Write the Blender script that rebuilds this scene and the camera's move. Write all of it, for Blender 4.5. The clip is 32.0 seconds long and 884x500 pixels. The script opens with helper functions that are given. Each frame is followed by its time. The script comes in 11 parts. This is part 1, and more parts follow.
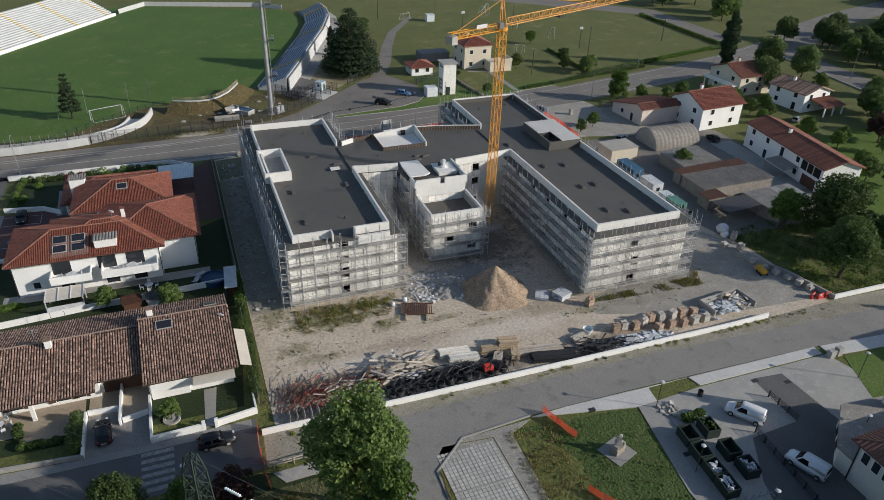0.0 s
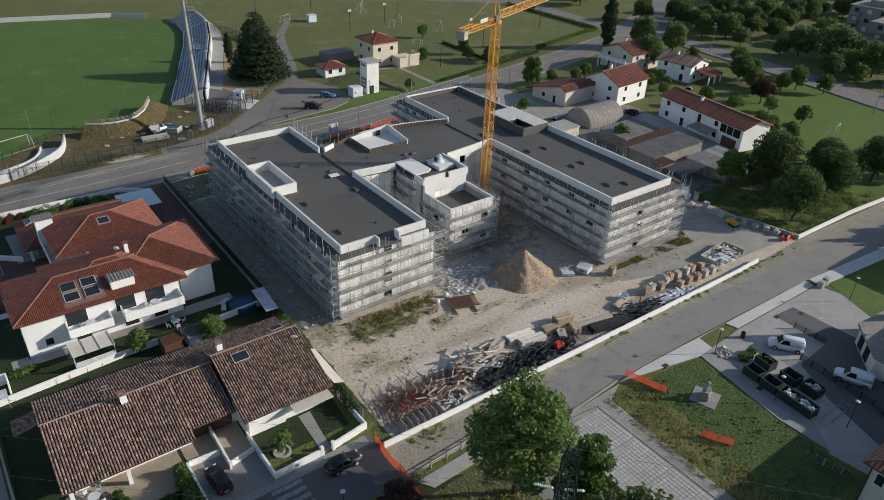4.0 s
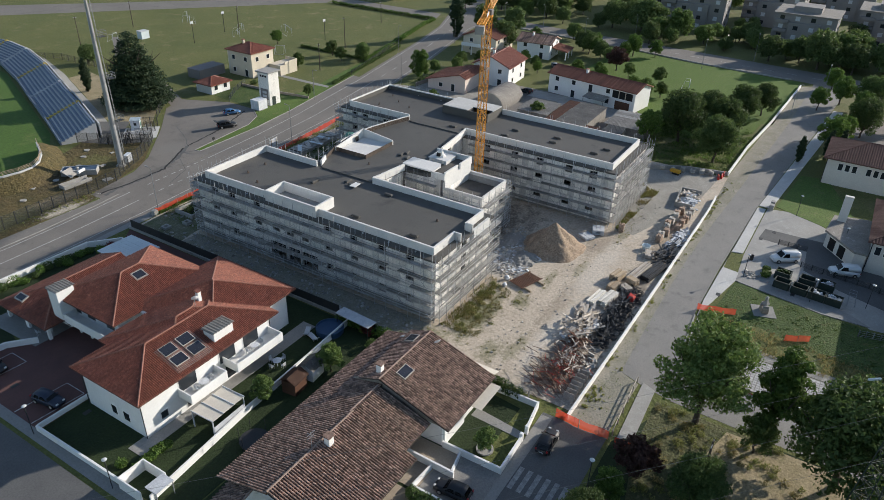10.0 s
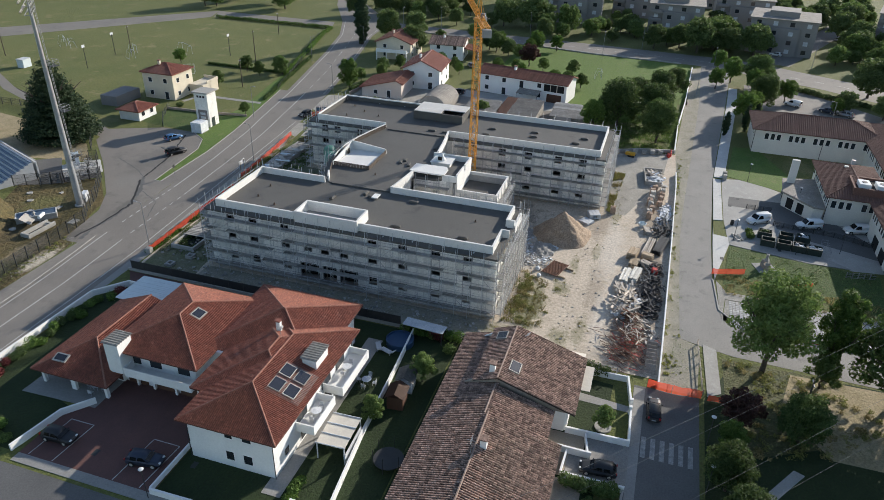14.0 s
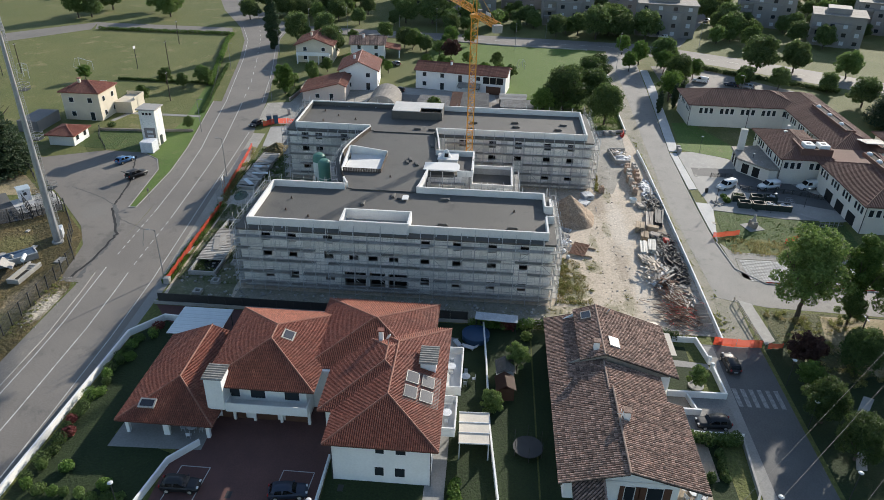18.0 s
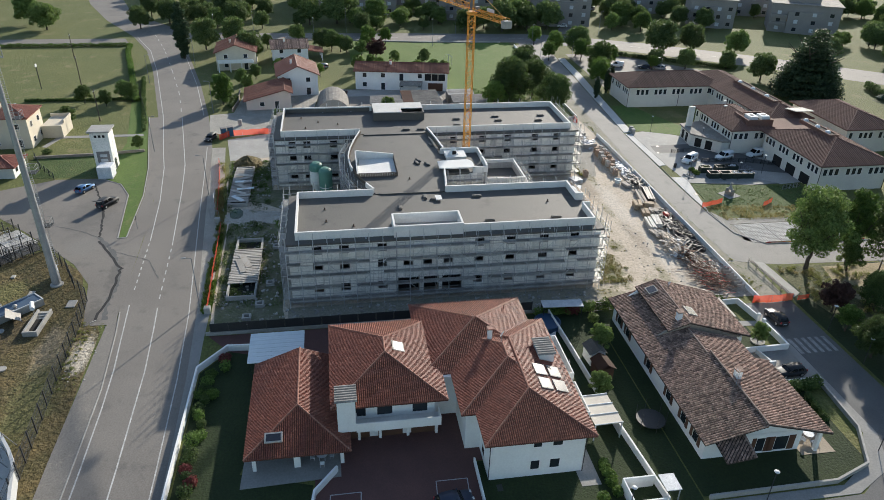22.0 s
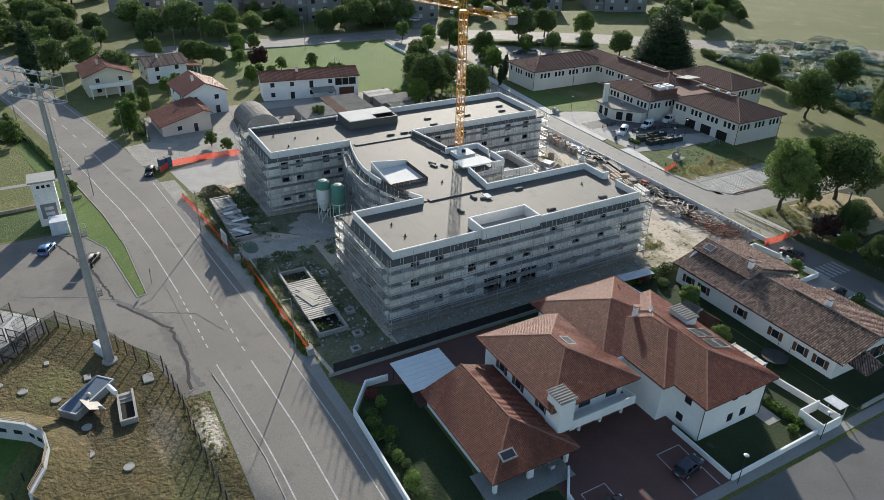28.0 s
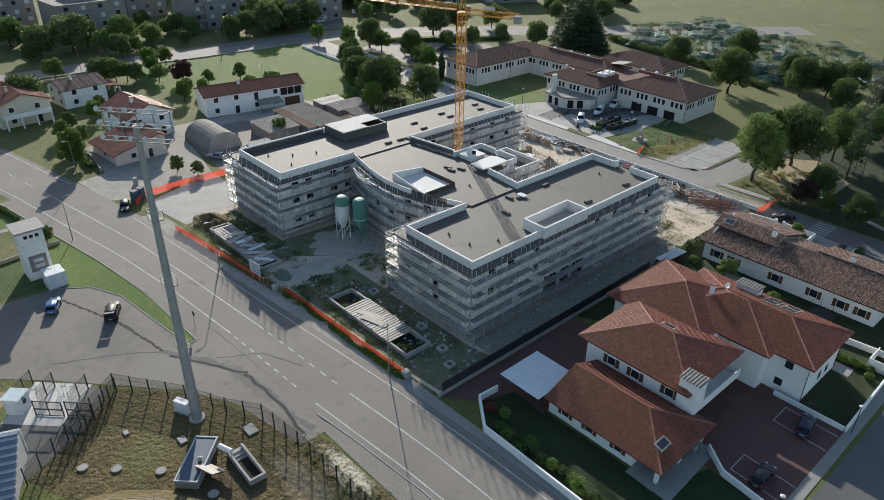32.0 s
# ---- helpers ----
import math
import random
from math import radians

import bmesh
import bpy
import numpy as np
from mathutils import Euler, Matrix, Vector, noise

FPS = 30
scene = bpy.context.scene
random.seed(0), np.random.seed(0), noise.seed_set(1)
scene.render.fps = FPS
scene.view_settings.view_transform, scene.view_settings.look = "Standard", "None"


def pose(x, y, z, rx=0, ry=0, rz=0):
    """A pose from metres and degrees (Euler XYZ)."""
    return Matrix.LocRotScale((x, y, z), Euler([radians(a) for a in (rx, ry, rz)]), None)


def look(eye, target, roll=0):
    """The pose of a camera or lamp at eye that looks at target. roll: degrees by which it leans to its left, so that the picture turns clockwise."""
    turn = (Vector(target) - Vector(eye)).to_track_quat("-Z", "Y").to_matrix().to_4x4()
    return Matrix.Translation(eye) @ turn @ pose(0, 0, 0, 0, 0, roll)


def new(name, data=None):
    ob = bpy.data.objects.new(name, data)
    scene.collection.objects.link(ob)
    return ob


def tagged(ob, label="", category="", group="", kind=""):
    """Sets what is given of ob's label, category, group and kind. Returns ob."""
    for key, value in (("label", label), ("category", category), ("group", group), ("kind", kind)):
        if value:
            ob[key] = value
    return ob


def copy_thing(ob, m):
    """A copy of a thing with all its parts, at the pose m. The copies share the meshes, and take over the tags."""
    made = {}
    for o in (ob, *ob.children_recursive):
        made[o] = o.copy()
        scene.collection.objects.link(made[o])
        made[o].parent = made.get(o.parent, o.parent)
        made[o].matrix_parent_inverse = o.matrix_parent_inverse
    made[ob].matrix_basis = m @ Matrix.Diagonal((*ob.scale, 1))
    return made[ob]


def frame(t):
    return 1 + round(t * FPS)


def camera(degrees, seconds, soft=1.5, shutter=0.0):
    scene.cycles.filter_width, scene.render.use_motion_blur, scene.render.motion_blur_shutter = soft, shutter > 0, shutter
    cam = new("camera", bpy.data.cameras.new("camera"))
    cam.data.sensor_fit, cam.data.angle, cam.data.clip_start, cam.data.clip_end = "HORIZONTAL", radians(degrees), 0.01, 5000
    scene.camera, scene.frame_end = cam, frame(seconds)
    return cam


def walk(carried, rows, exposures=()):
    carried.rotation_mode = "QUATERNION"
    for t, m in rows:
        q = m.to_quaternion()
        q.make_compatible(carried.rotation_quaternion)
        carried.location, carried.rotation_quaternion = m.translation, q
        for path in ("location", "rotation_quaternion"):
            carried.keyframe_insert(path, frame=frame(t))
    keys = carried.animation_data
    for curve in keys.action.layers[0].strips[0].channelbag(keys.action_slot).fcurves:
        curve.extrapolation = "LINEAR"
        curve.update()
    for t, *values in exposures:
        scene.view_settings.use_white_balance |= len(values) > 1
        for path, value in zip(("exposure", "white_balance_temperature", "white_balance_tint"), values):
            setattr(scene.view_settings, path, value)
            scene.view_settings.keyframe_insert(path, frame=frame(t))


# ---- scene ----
# the flight: seconds, place and turn
cam = camera(65.0, 32.0, soft=0.6)
PATH = [
    (0.0, -2.292, 0.952, 59.783, 59.243, -1.719, -20.651),
    (0.5, -5.852, 2.25, 59.691, 59.281, -1.774, -22.784),
    (1.0, -9.346, 3.631, 59.517, 59.333, -1.832, -24.833),
    (1.5, -12.78, 5.15, 59.472, 59.331, -1.854, -26.82),
    (2.0, -16.179, 6.741, 59.414, 59.354, -1.89, -28.853),
    (2.5, -19.472, 8.385, 59.388, 59.367, -1.888, -30.718),
    (3.0, -22.721, 10.125, 59.324, 59.386, -1.892, -32.61),
    (3.5, -25.959, 11.949, 59.245, 59.421, -1.901, -34.49),
    (5.5, -38.039, 20.105, 58.978, 59.591, -1.865, -41.651),
    (6.0, -40.905, 22.4, 58.956, 59.612, -1.839, -43.412),
    (6.5, -43.714, 24.725, 58.948, 59.649, -1.843, -45.264),
    (7.0, -46.407, 27.153, 58.921, 59.664, -1.835, -47.135),
    (7.5, -49.016, 29.671, 58.851, 59.718, -1.786, -49.015),
    (8.0, -51.535, 32.225, 58.855, 59.739, -1.786, -50.845),
    (8.5, -54.005, 34.91, 58.816, 59.78, -1.786, -52.684),
    (9.0, -56.31, 37.631, 58.78, 59.819, -1.775, -54.453),
    (9.5, -58.553, 40.379, 58.75, 59.851, -1.68, -56.275),
    (10.0, -60.651, 43.249, 58.747, 59.872, -1.635, -58.108),
    (10.5, -62.753, 46.244, 58.746, 59.882, -1.64, -59.89),
    (11.0, -64.714, 49.288, 58.722, 59.891, -1.617, -61.623),
    (11.5, -66.558, 52.312, 58.7, 59.91, -1.584, -63.386),
    (12.0, -68.282, 55.393, 58.727, 59.899, -1.512, -65.139),
    (12.5, -69.958, 58.608, 58.66, 59.937, -1.512, -66.903),
    (13.0, -71.451, 61.781, 58.641, 59.935, -1.443, -68.608),
    (13.5, -72.904, 65.09, 58.621, 60.303, -1.432, -70.432),
    (14.0, -74.234, 68.329, 58.624, 60.581, -1.363, -72.197),
    (14.5, -75.487, 71.718, 58.534, 60.61, -1.376, -73.823),
    (16.5, -79.31, 85.436, 58.359, 60.653, -1.245, -80.385),
    (17.0, -79.976, 88.992, 58.329, 60.67, -1.259, -82.132),
    (17.5, -80.549, 92.627, 58.272, 60.718, -1.279, -83.946),
    (18.0, -80.961, 96.231, 58.238, 60.727, -1.291, -85.651),
    (18.5, -81.194, 99.847, 58.227, 60.716, -1.275, -87.257),
    (19.0, -81.394, 103.429, 58.193, 60.745, -1.261, -88.915),
    (19.5, -81.501, 107.1, 58.169, 60.764, -1.296, -90.617),
    (20.0, -81.441, 110.686, 58.145, 60.772, -1.262, -92.25),
    (20.5, -81.298, 114.093, 58.169, 60.771, -1.269, -93.775),
    (21.0, -81.061, 117.695, 58.121, 60.779, -1.248, -95.411),
    (21.5, -80.72, 121.31, 58.05, 60.787, -1.247, -97.127),
    (22.0, -80.288, 124.97, 57.979, 60.786, -1.277, -98.846),
    (22.5, -79.747, 128.591, 57.908, 60.803, -1.267, -100.505),
    (23.0, -79.021, 132.169, 57.885, 60.791, -1.288, -102.165),
    (23.5, -78.161, 135.801, 57.815, 60.791, -1.301, -103.838),
    (24.0, -77.229, 139.357, 57.794, 60.781, -1.303, -105.553),
    (24.5, -76.171, 142.917, 57.773, 60.771, -1.306, -107.238),
    (25.0, -75.017, 146.39, 57.802, 60.769, -1.317, -108.924),
    (25.5, -73.736, 149.867, 57.809, 60.786, -1.317, -110.551),
    (27.5, -67.726, 163.05, 58.003, 60.811, -1.218, -117.396),
    (28.0, -65.839, 166.291, 58.047, 60.801, -1.227, -119.015),
    (28.5, -63.896, 169.36, 58.12, 60.773, -1.186, -120.679),
    (29.0, -61.84, 172.383, 58.22, 60.752, -1.141, -122.224),
    (29.5, -59.686, 175.314, 58.326, 60.709, -1.082, -123.808),
    (30.0, -57.471, 178.19, 58.413, 60.693, -1.018, -125.472),
    (30.5, -55.123, 181.032, 58.568, 60.657, -0.986, -127.116),
    (31.0, -52.677, 183.78, 58.658, 60.629, -0.938, -128.769),
    (31.5, -50.118, 186.401, 58.756, 60.567, -0.873, -130.482),
    (32.0, -47.487, 188.985, 58.837, 60.541, -0.811, -132.144),
]
walk(cam, [(t, pose(*p)) for t, *p in PATH], exposures=[(0, -0.17, 6500, 10), (3, -0.12, 6500, 10), (8, 0.08, 6480, 10), (13, 0.33, 6500, 10), (19, 0.48, 6560, 9), (25, 0.49, 6580, 8), (32, 0.37, 6550, 8)])

# ---- world ----
SUN = Vector((0.853, -0.522, 0.377)).normalized()
world = bpy.data.worlds.new("world")
scene.world = world
world.use_nodes = True
wn = world.node_tree.nodes
sky = wn.new("ShaderNodeTexSky")
sky.sky_type = "NISHITA"
sky.sun_disc = False
sky.sun_elevation = math.asin(SUN.z)
sky.sun_rotation = math.atan2(SUN.x, SUN.y)
sky.air_density, sky.dust_density, sky.ozone_density = 1.0, 0.6, 1.5
wn["Background"].inputs["Strength"].default_value = 0.135
world.node_tree.links.new(sky.outputs[0], wn["Background"].inputs["Color"])
sun_data = bpy.data.lights.new("sun", "SUN")
sun_data.energy, sun_data.angle, sun_data.color = 5.0, radians(0.6), (1.0, 0.935, 0.84)
sun_lamp = new("sun", sun_data)
sun_lamp.matrix_world = look(SUN * 300, (0, 0, 0))


# ---- building blocks ----
def mesh_of(name, bm, *mats):
    me = bpy.data.meshes.new(name)
    bm.normal_update()
    bm.to_mesh(me)
    bm.free()
    for m in mats:
        me.materials.append(m)
    return me


def raw_mesh(name, verts, faces, *mats):
    me = bpy.data.meshes.new(name)
    me.from_pydata([tuple(v) for v in verts], [], faces)
    me.update()
    for m in mats:
        me.materials.append(m)
    return me


def thing(name, at, label="", category="", group="", turn=0.0, kind=""):
    """An empty at a thing's base."""
    ob = new(name)
    ob.empty_display_size = 0.3
    ob.matrix_basis = pose(at[0], at[1], at[2] if len(at) > 2 else 0, 0, 0, turn)
    return tagged(ob, label, category, group, kind)


def part(name, bm, material, parent, label="", at=None, kind="", smooth=False):
    """One mesh under a thing or a part, in the thing's own axes. bm: a bmesh, or a mesh that is shared."""
    me = bm if isinstance(bm, bpy.types.Mesh) else mesh_of(name, bm, material)
    if smooth:
        me.shade_smooth()
    ob = new(name, me)
    ob.parent = parent
    if at is not None:
        ob.matrix_basis = at
    return tagged(ob, label, "", "", kind)


def solo(name, bm, material, label, category="", kind="", group="", at=None, smooth=False):
    me = bm if isinstance(bm, bpy.types.Mesh) else mesh_of(name, bm, material)
    if smooth:
        me.shade_smooth()
    ob = new(name, me)
    if at is not None:
        ob.matrix_basis = at
    return tagged(ob, label, category, group, kind)


def box(bm, x0, x1, y0, y1, z0, z1, bevel=0.0):
    v = [bm.verts.new(p) for p in ((x0, y0, z0), (x1, y0, z0), (x1, y1, z0), (x0, y1, z0), (x0, y0, z1), (x1, y0, z1), (x1, y1, z1), (x0, y1, z1))]
    f = [bm.faces.new([v[i] for i in q]) for q in ((3, 2, 1, 0), (4, 5, 6, 7), (0, 1, 5, 4), (1, 2, 6, 5), (2, 3, 7, 6), (3, 0, 4, 7))]
    if bevel:
        bmesh.ops.bevel(bm, geom=list({e for q in f for e in q.edges}), offset=bevel, segments=1, affect="EDGES")
    return f


def boxes(*dims, bevel=0.0):
    bm = bmesh.new()
    for d in dims:
        box(bm, *d, bevel=bevel)
    return bm


def area2(poly):
    return sum(a[0] * b[1] - b[0] * a[1] for a, b in zip(poly, poly[1:] + poly[:1]))


def prism(bm, poly, z0, z1):
    poly = [tuple(p[:2]) for p in poly]
    if area2(poly) < 0:
        poly = poly[::-1]
    lo = [bm.verts.new((x, y, z0)) for x, y in poly]
    hi = [bm.verts.new((x, y, z1)) for x, y in poly]
    bm.faces.new(lo[::-1])
    bm.faces.new(hi)
    n = len(poly)
    for i in range(n):
        j = (i + 1) % n
        bm.faces.new((lo[i], lo[j], hi[j], hi[i]))
    return bm


def prisms(poly, z0, z1):
    return prism(bmesh.new(), poly, z0, z1)


def tube(bm, p, q, r, n=6, r2=None):
    """A rod from p to q."""
    p, q = Vector(p), Vector(q)
    d = q - p
    if d.length < 1e-6:
        return
    side = d.orthogonal().normalized()
    up = d.normalized().cross(side)
    r2 = r if r2 is None else r2
    ring = [[bm.verts.new(c + (side * math.cos(a) + up * math.sin(a)) * rr) for a in [2 * math.pi * k / n for k in range(n)]] for c, rr in ((p, r), (q, r2))]
    for k in range(n):
        m = (k + 1) % n
        bm.faces.new((ring[0][k], ring[0][m], ring[1][m], ring[1][k]))
    bm.faces.new(ring[0][::-1])
    bm.faces.new(ring[1])


def tubes(rows, r, n=4):
    bm = bmesh.new()
    for p, q in rows:
        tube(bm, p, q, r, n)
    return bm


def lathe(bm, profile, n=16, c=(0, 0)):
    """A turned body from (radius, height) pairs."""
    rings = []
    for r, z in profile:
        rings.append([bm.verts.new((c[0] + r * math.cos(2 * math.pi * k / n), c[1] + r * math.sin(2 * math.pi * k / n), z)) for k in range(n)] if r > 1e-4 else [bm.verts.new((c[0], c[1], z))])
    for a, b in zip(rings, rings[1:]):
        for k in range(n):
            m = (k + 1) % n
            if len(a) == 1 and len(b) == 1:
                continue
            if len(a) == 1:
                bm.faces.new((a[0], b[m], b[k]))
            elif len(b) == 1:
                bm.faces.new((a[k], a[m], b[0]))
            else:
                bm.faces.new((a[k], a[m], b[m], b[k]))
    if len(rings[0]) > 1:
        bm.faces.new(rings[0][::-1])
    if len(rings[-1]) > 1:
        bm.faces.new(rings[-1])
    return bm


def strip(bm, line, half, z0, z1, closed=False):
    """A wall or kerb of even width along a line of points."""
    pts = [Vector(p[:2]) for p in line]
    n = len(pts)
    left, right = [], []
    for i, p in enumerate(pts):
        a = pts[i - 1] if i or closed else None
        b = pts[(i + 1) % n] if i < n - 1 or closed else None
        d1 = (p - a).normalized() if a is not None else (b - p).normalized()
        d2 = (b - p).normalized() if b is not None else d1
        t = (d1 + d2).normalized()
        nn = Vector((-t.y, t.x)) * half / max(0.4, t.dot(d1))
        left.append(p + nn)
        right.append(p - nn)
    count = n if closed else n - 1
    rows = [[bm.verts.new((*p, z)) for p in side] for side, z in ((left, z0), (right, z0), (left, z1), (right, z1))]
    for i in range(count):
        j = (i + 1) % n
        l0, r0, l1, r1 = ((row[i], row[j]) for row in rows)
        bm.faces.new((l1[0], r1[0], r1[1], l1[1]))
        bm.faces.new((l0[0], l1[0], l1[1], l0[1]))
        bm.faces.new((r0[1], r1[1], r1[0], r0[0]))
    if not closed:
        for i in (0, n - 1):
            bm.faces.new((rows[0][i], rows[1][i], rows[3][i], rows[2][i]))
    return bm


def strips(line, half, z0, z1, closed=False):
    return strip(bmesh.new(), line, half, z0, z1, closed)


def between(a, b, k):
    return tuple(u + (v - u) * k for u, v in zip(a, b))


def inside(poly, x, y):
    hit = False
    for (x0, y0), (x1, y1) in zip(poly, poly[1:] + poly[:1]):
        if (y0 > y) != (y1 > y) and x < (x1 - x0) * (y - y0) / (y1 - y0) + x0:
            hit = not hit
    return hit


# ---- materials ----
def material(name, base, rough=0.8, second=None, third=None, scale=0.6, fine=9.0, fine_amount=0.25, bump=0.3, bump_scale=None, metal=0.0, per_object=0.0, per_island=0.0, spread=0.5, spec=0.4, patch=0.5, lump=0.05, spots=()):
    """A surface with broad stains (second, third colour), fine grain and relief, at true size in metres.
    spots: ragged soft-edged patches (x, y, half-width, half-depth, colour, strength)."""
    m = bpy.data.materials.new(name)
    m.use_nodes = True
    nt = m.node_tree
    N, L = nt.nodes, nt.links
    p = N["Principled BSDF"]
    geo = N.new("ShaderNodeNewGeometry")
    second = second or tuple(c * 0.75 for c in base)

    def ramp(source, lo, hi):
        r = N.new("ShaderNodeMapRange")
        r.inputs[1].default_value, r.inputs[2].default_value = lo, hi
        L.new(source, r.inputs[0])
        return r.outputs[0]

    def noise_at(s, detail, rough_n=0.6):
        n = N.new("ShaderNodeTexNoise")
        n.inputs["Scale"].default_value, n.inputs["Detail"].default_value, n.inputs["Roughness"].default_value = s, detail, rough_n
        L.new(geo.outputs["Position"], n.inputs["Vector"])
        return n.outputs["Fac"]

    def mix(a, b, f, mode="MIX"):
        x = N.new("ShaderNodeMix")
        x.data_type, x.blend_type = "RGBA", mode
        for sock, val in ((x.inputs[6], a), (x.inputs[7], b), (x.inputs[0], f)):
            if isinstance(val, (tuple, list)):
                sock.default_value = (*val, 1) if len(val) == 3 else val
            elif isinstance(val, (int, float)):
                sock.default_value = val
            else:
                L.new(val, sock)
        return x.outputs[2]

    col = mix(base, second, ramp(noise_at(scale, 5), patch - spread / 2, patch + spread / 2))
    if third:
        col = mix(col, third, ramp(noise_at(scale * 2.7, 6, 0.7), 0.55, 0.75))
    if spots:
        fray = N.new("ShaderNodeMath")
        fray.operation = "MULTIPLY_ADD"
        fray.inputs[1].default_value, fray.inputs[2].default_value = 2.6, -1.3
        L.new(noise_at(0.55, 7, 0.72), fray.inputs[0])
    for cx, cy, rx, ry, tint, strength in spots:
        a, d, ln = (N.new("ShaderNodeVectorMath") for _ in range(3))
        a.operation, d.operation, ln.operation = "SUBTRACT", "DIVIDE", "LENGTH"
        a.inputs[1].default_value, d.inputs[1].default_value = (cx, cy, 0), (rx, ry, 1e4)
        L.new(geo.outputs["Position"], a.inputs[0])
        L.new(a.outputs[0], d.inputs[0])
        L.new(d.outputs[0], ln.inputs[0])
        edge = N.new("ShaderNodeMath")
        edge.operation = "ADD"
        L.new(ln.outputs["Value"], edge.inputs[0])
        L.new(fray.outputs[0], edge.inputs[1])
        fade = N.new("ShaderNodeMapRange")
        fade.inputs[1].default_value, fade.inputs[2].default_value = 1.1, 0.5
        fade.inputs[3].default_value, fade.inputs[4].default_value = 0.0, strength
        L.new(edge.outputs[0], fade.inputs[0])
        col = mix(col, tint, fade.outputs[0])
    g = noise_at(fine, 4, 0.7)
    shade = N.new("ShaderNodeMapRange")
    shade.inputs[3].default_value, shade.inputs[4].default_value = 1 - fine_amount, 1 + fine_amount
    shade.inputs[1].default_value, shade.inputs[2].default_value = 0.25, 0.75
    L.new(g, shade.inputs[0])
    val = shade.outputs[0]
    for amount, kind in ((per_object, "o"), (per_island, "i")):
        if amount:
            src = N.new("ShaderNodeObjectInfo").outputs["Random"] if kind == "o" else geo.outputs["Random Per Island"]
            r = N.new("ShaderNodeMapRange")
            r.inputs[3].default_value, r.inputs[4].default_value = 1 - amount, 1 + amount
            L.new(src, r.inputs[0])
            mul = N.new("ShaderNodeMath")
            mul.operation = "MULTIPLY"
            L.new(val, mul.inputs[0])
            L.new(r.outputs[0], mul.inputs[1])
            val = mul.outputs[0]
    vm = N.new("ShaderNodeVectorMath")
    vm.operation = "SCALE"
    L.new(col, vm.inputs[0])
    L.new(val, vm.inputs[3])
    L.new(vm.outputs[0], p.inputs["Base Color"])
    rr = N.new("ShaderNodeMapRange")
    rr.inputs[3].default_value, rr.inputs[4].default_value = max(0.02, rough - 0.1), min(1, rough + 0.1)
    L.new(g, rr.inputs[0])
    L.new(rr.outputs[0], p.inputs["Roughness"])
    p.inputs["Metallic"].default_value = metal
    p.inputs["Specular IOR Level"].default_value = spec
    if bump:
        b = N.new("ShaderNodeBump")
        b.inputs["Strength"].default_value, b.inputs["Distance"].default_value = bump, lump
        L.new(noise_at(bump_scale or fine * 1.5, 3), b.inputs["Height"])
        L.new(b.outputs[0], p.inputs["Normal"])
    return m


def glass(name, tint, rough=0.08):
    m = bpy.data.materials.new(name)
    m.use_nodes = True
    p = m.node_tree.nodes["Principled BSDF"]
    p.inputs["Base Color"].default_value = (*tint, 1)
    p.inputs["Roughness"].default_value = rough
    p.inputs["Specular IOR Level"].default_value = 0.6
    return m


GRASS = material("grass", (0.088, 0.106, 0.025), 0.95, (0.125, 0.13, 0.038), (0.19, 0.165, 0.072), 0.035, 2.6, 0.5, 0.8, 2.2, lump=0.25)
LAWN = material("lawn", (0.066, 0.125, 0.018), 0.95, (0.105, 0.155, 0.03), (0.16, 0.165, 0.06), 0.12, 3.0, 0.5, 0.9, 5, lump=0.1)
ROUGH_LAWN = material("rough_lawn", (0.042, 0.08, 0.014), 0.95, (0.075, 0.105, 0.026), (0.15, 0.125, 0.05), 0.3, 3.5, 0.6, 1.0, 3, lump=0.25)
MEADOW = material("mown_meadow", (0.07, 0.128, 0.011), 0.95, (0.09, 0.142, 0.017), (0.12, 0.15, 0.035), 0.09, 2.4, 0.4, 0.8, 3, lump=0.15)
# lawn green darkened: shade of houses and trees put into its colour
SHADED_LAWN = material("shaded_lawn", (0.014, 0.028, 0.007), 0.95, (0.026, 0.042, 0.011), None, 0.25, 4.0, 0.4, 0.7, 3, lump=0.15)
PITCH = material("pitch", (0.052, 0.112, 0.016), 0.95, (0.075, 0.135, 0.022), (0.14, 0.16, 0.048), 0.05, 1.6, 0.35, 0.6, 2.5, lump=0.12)
DRY_GRASS = material("dry_grass", (0.135, 0.135, 0.04), 0.95, (0.09, 0.11, 0.028), (0.23, 0.19, 0.09), 0.06, 2.2, 0.5, 0.8, 2.2, lump=0.25)
STRAW = material("straw_grass", (0.135, 0.095, 0.036), 0.95, (0.055, 0.052, 0.018), (0.235, 0.175, 0.085), 0.32, 3, 0.65, 1.0, 1.6, lump=0.35, spots=[(-0.6, 159.6, 4.6, 1.7, (0.50, 0.44, 0.35), 0.9), (6, 171, 6, 4, (0.075, 0.055, 0.03), 0.6), (1, 164, 6, 2.2, (0.34, 0.26, 0.16), 0.7), (16, 175, 4, 4, (0.13, 0.13, 0.04), 0.6), (-10, 163, 9, 3, (0.12, 0.125, 0.045), 0.6)])
CLEARING = material("trodden_straw", (0.37, 0.30, 0.19), 0.95, (0.23, 0.19, 0.10), (0.14, 0.135, 0.055), 0.3, 3, 0.45, 0.9, 2.5, lump=0.12)
FLAT_WALL = material("flats_render", (0.27, 0.25, 0.235), 0.85, (0.22, 0.205, 0.195), None, 0.3, 4, 0.1, 0.15)
SCRUB = material("scrubby_ground", (0.12, 0.115, 0.05), 0.95, (0.06, 0.07, 0.025), (0.26, 0.21, 0.12), 0.45, 4, 0.55, 1.0, 2.2, lump=0.25)
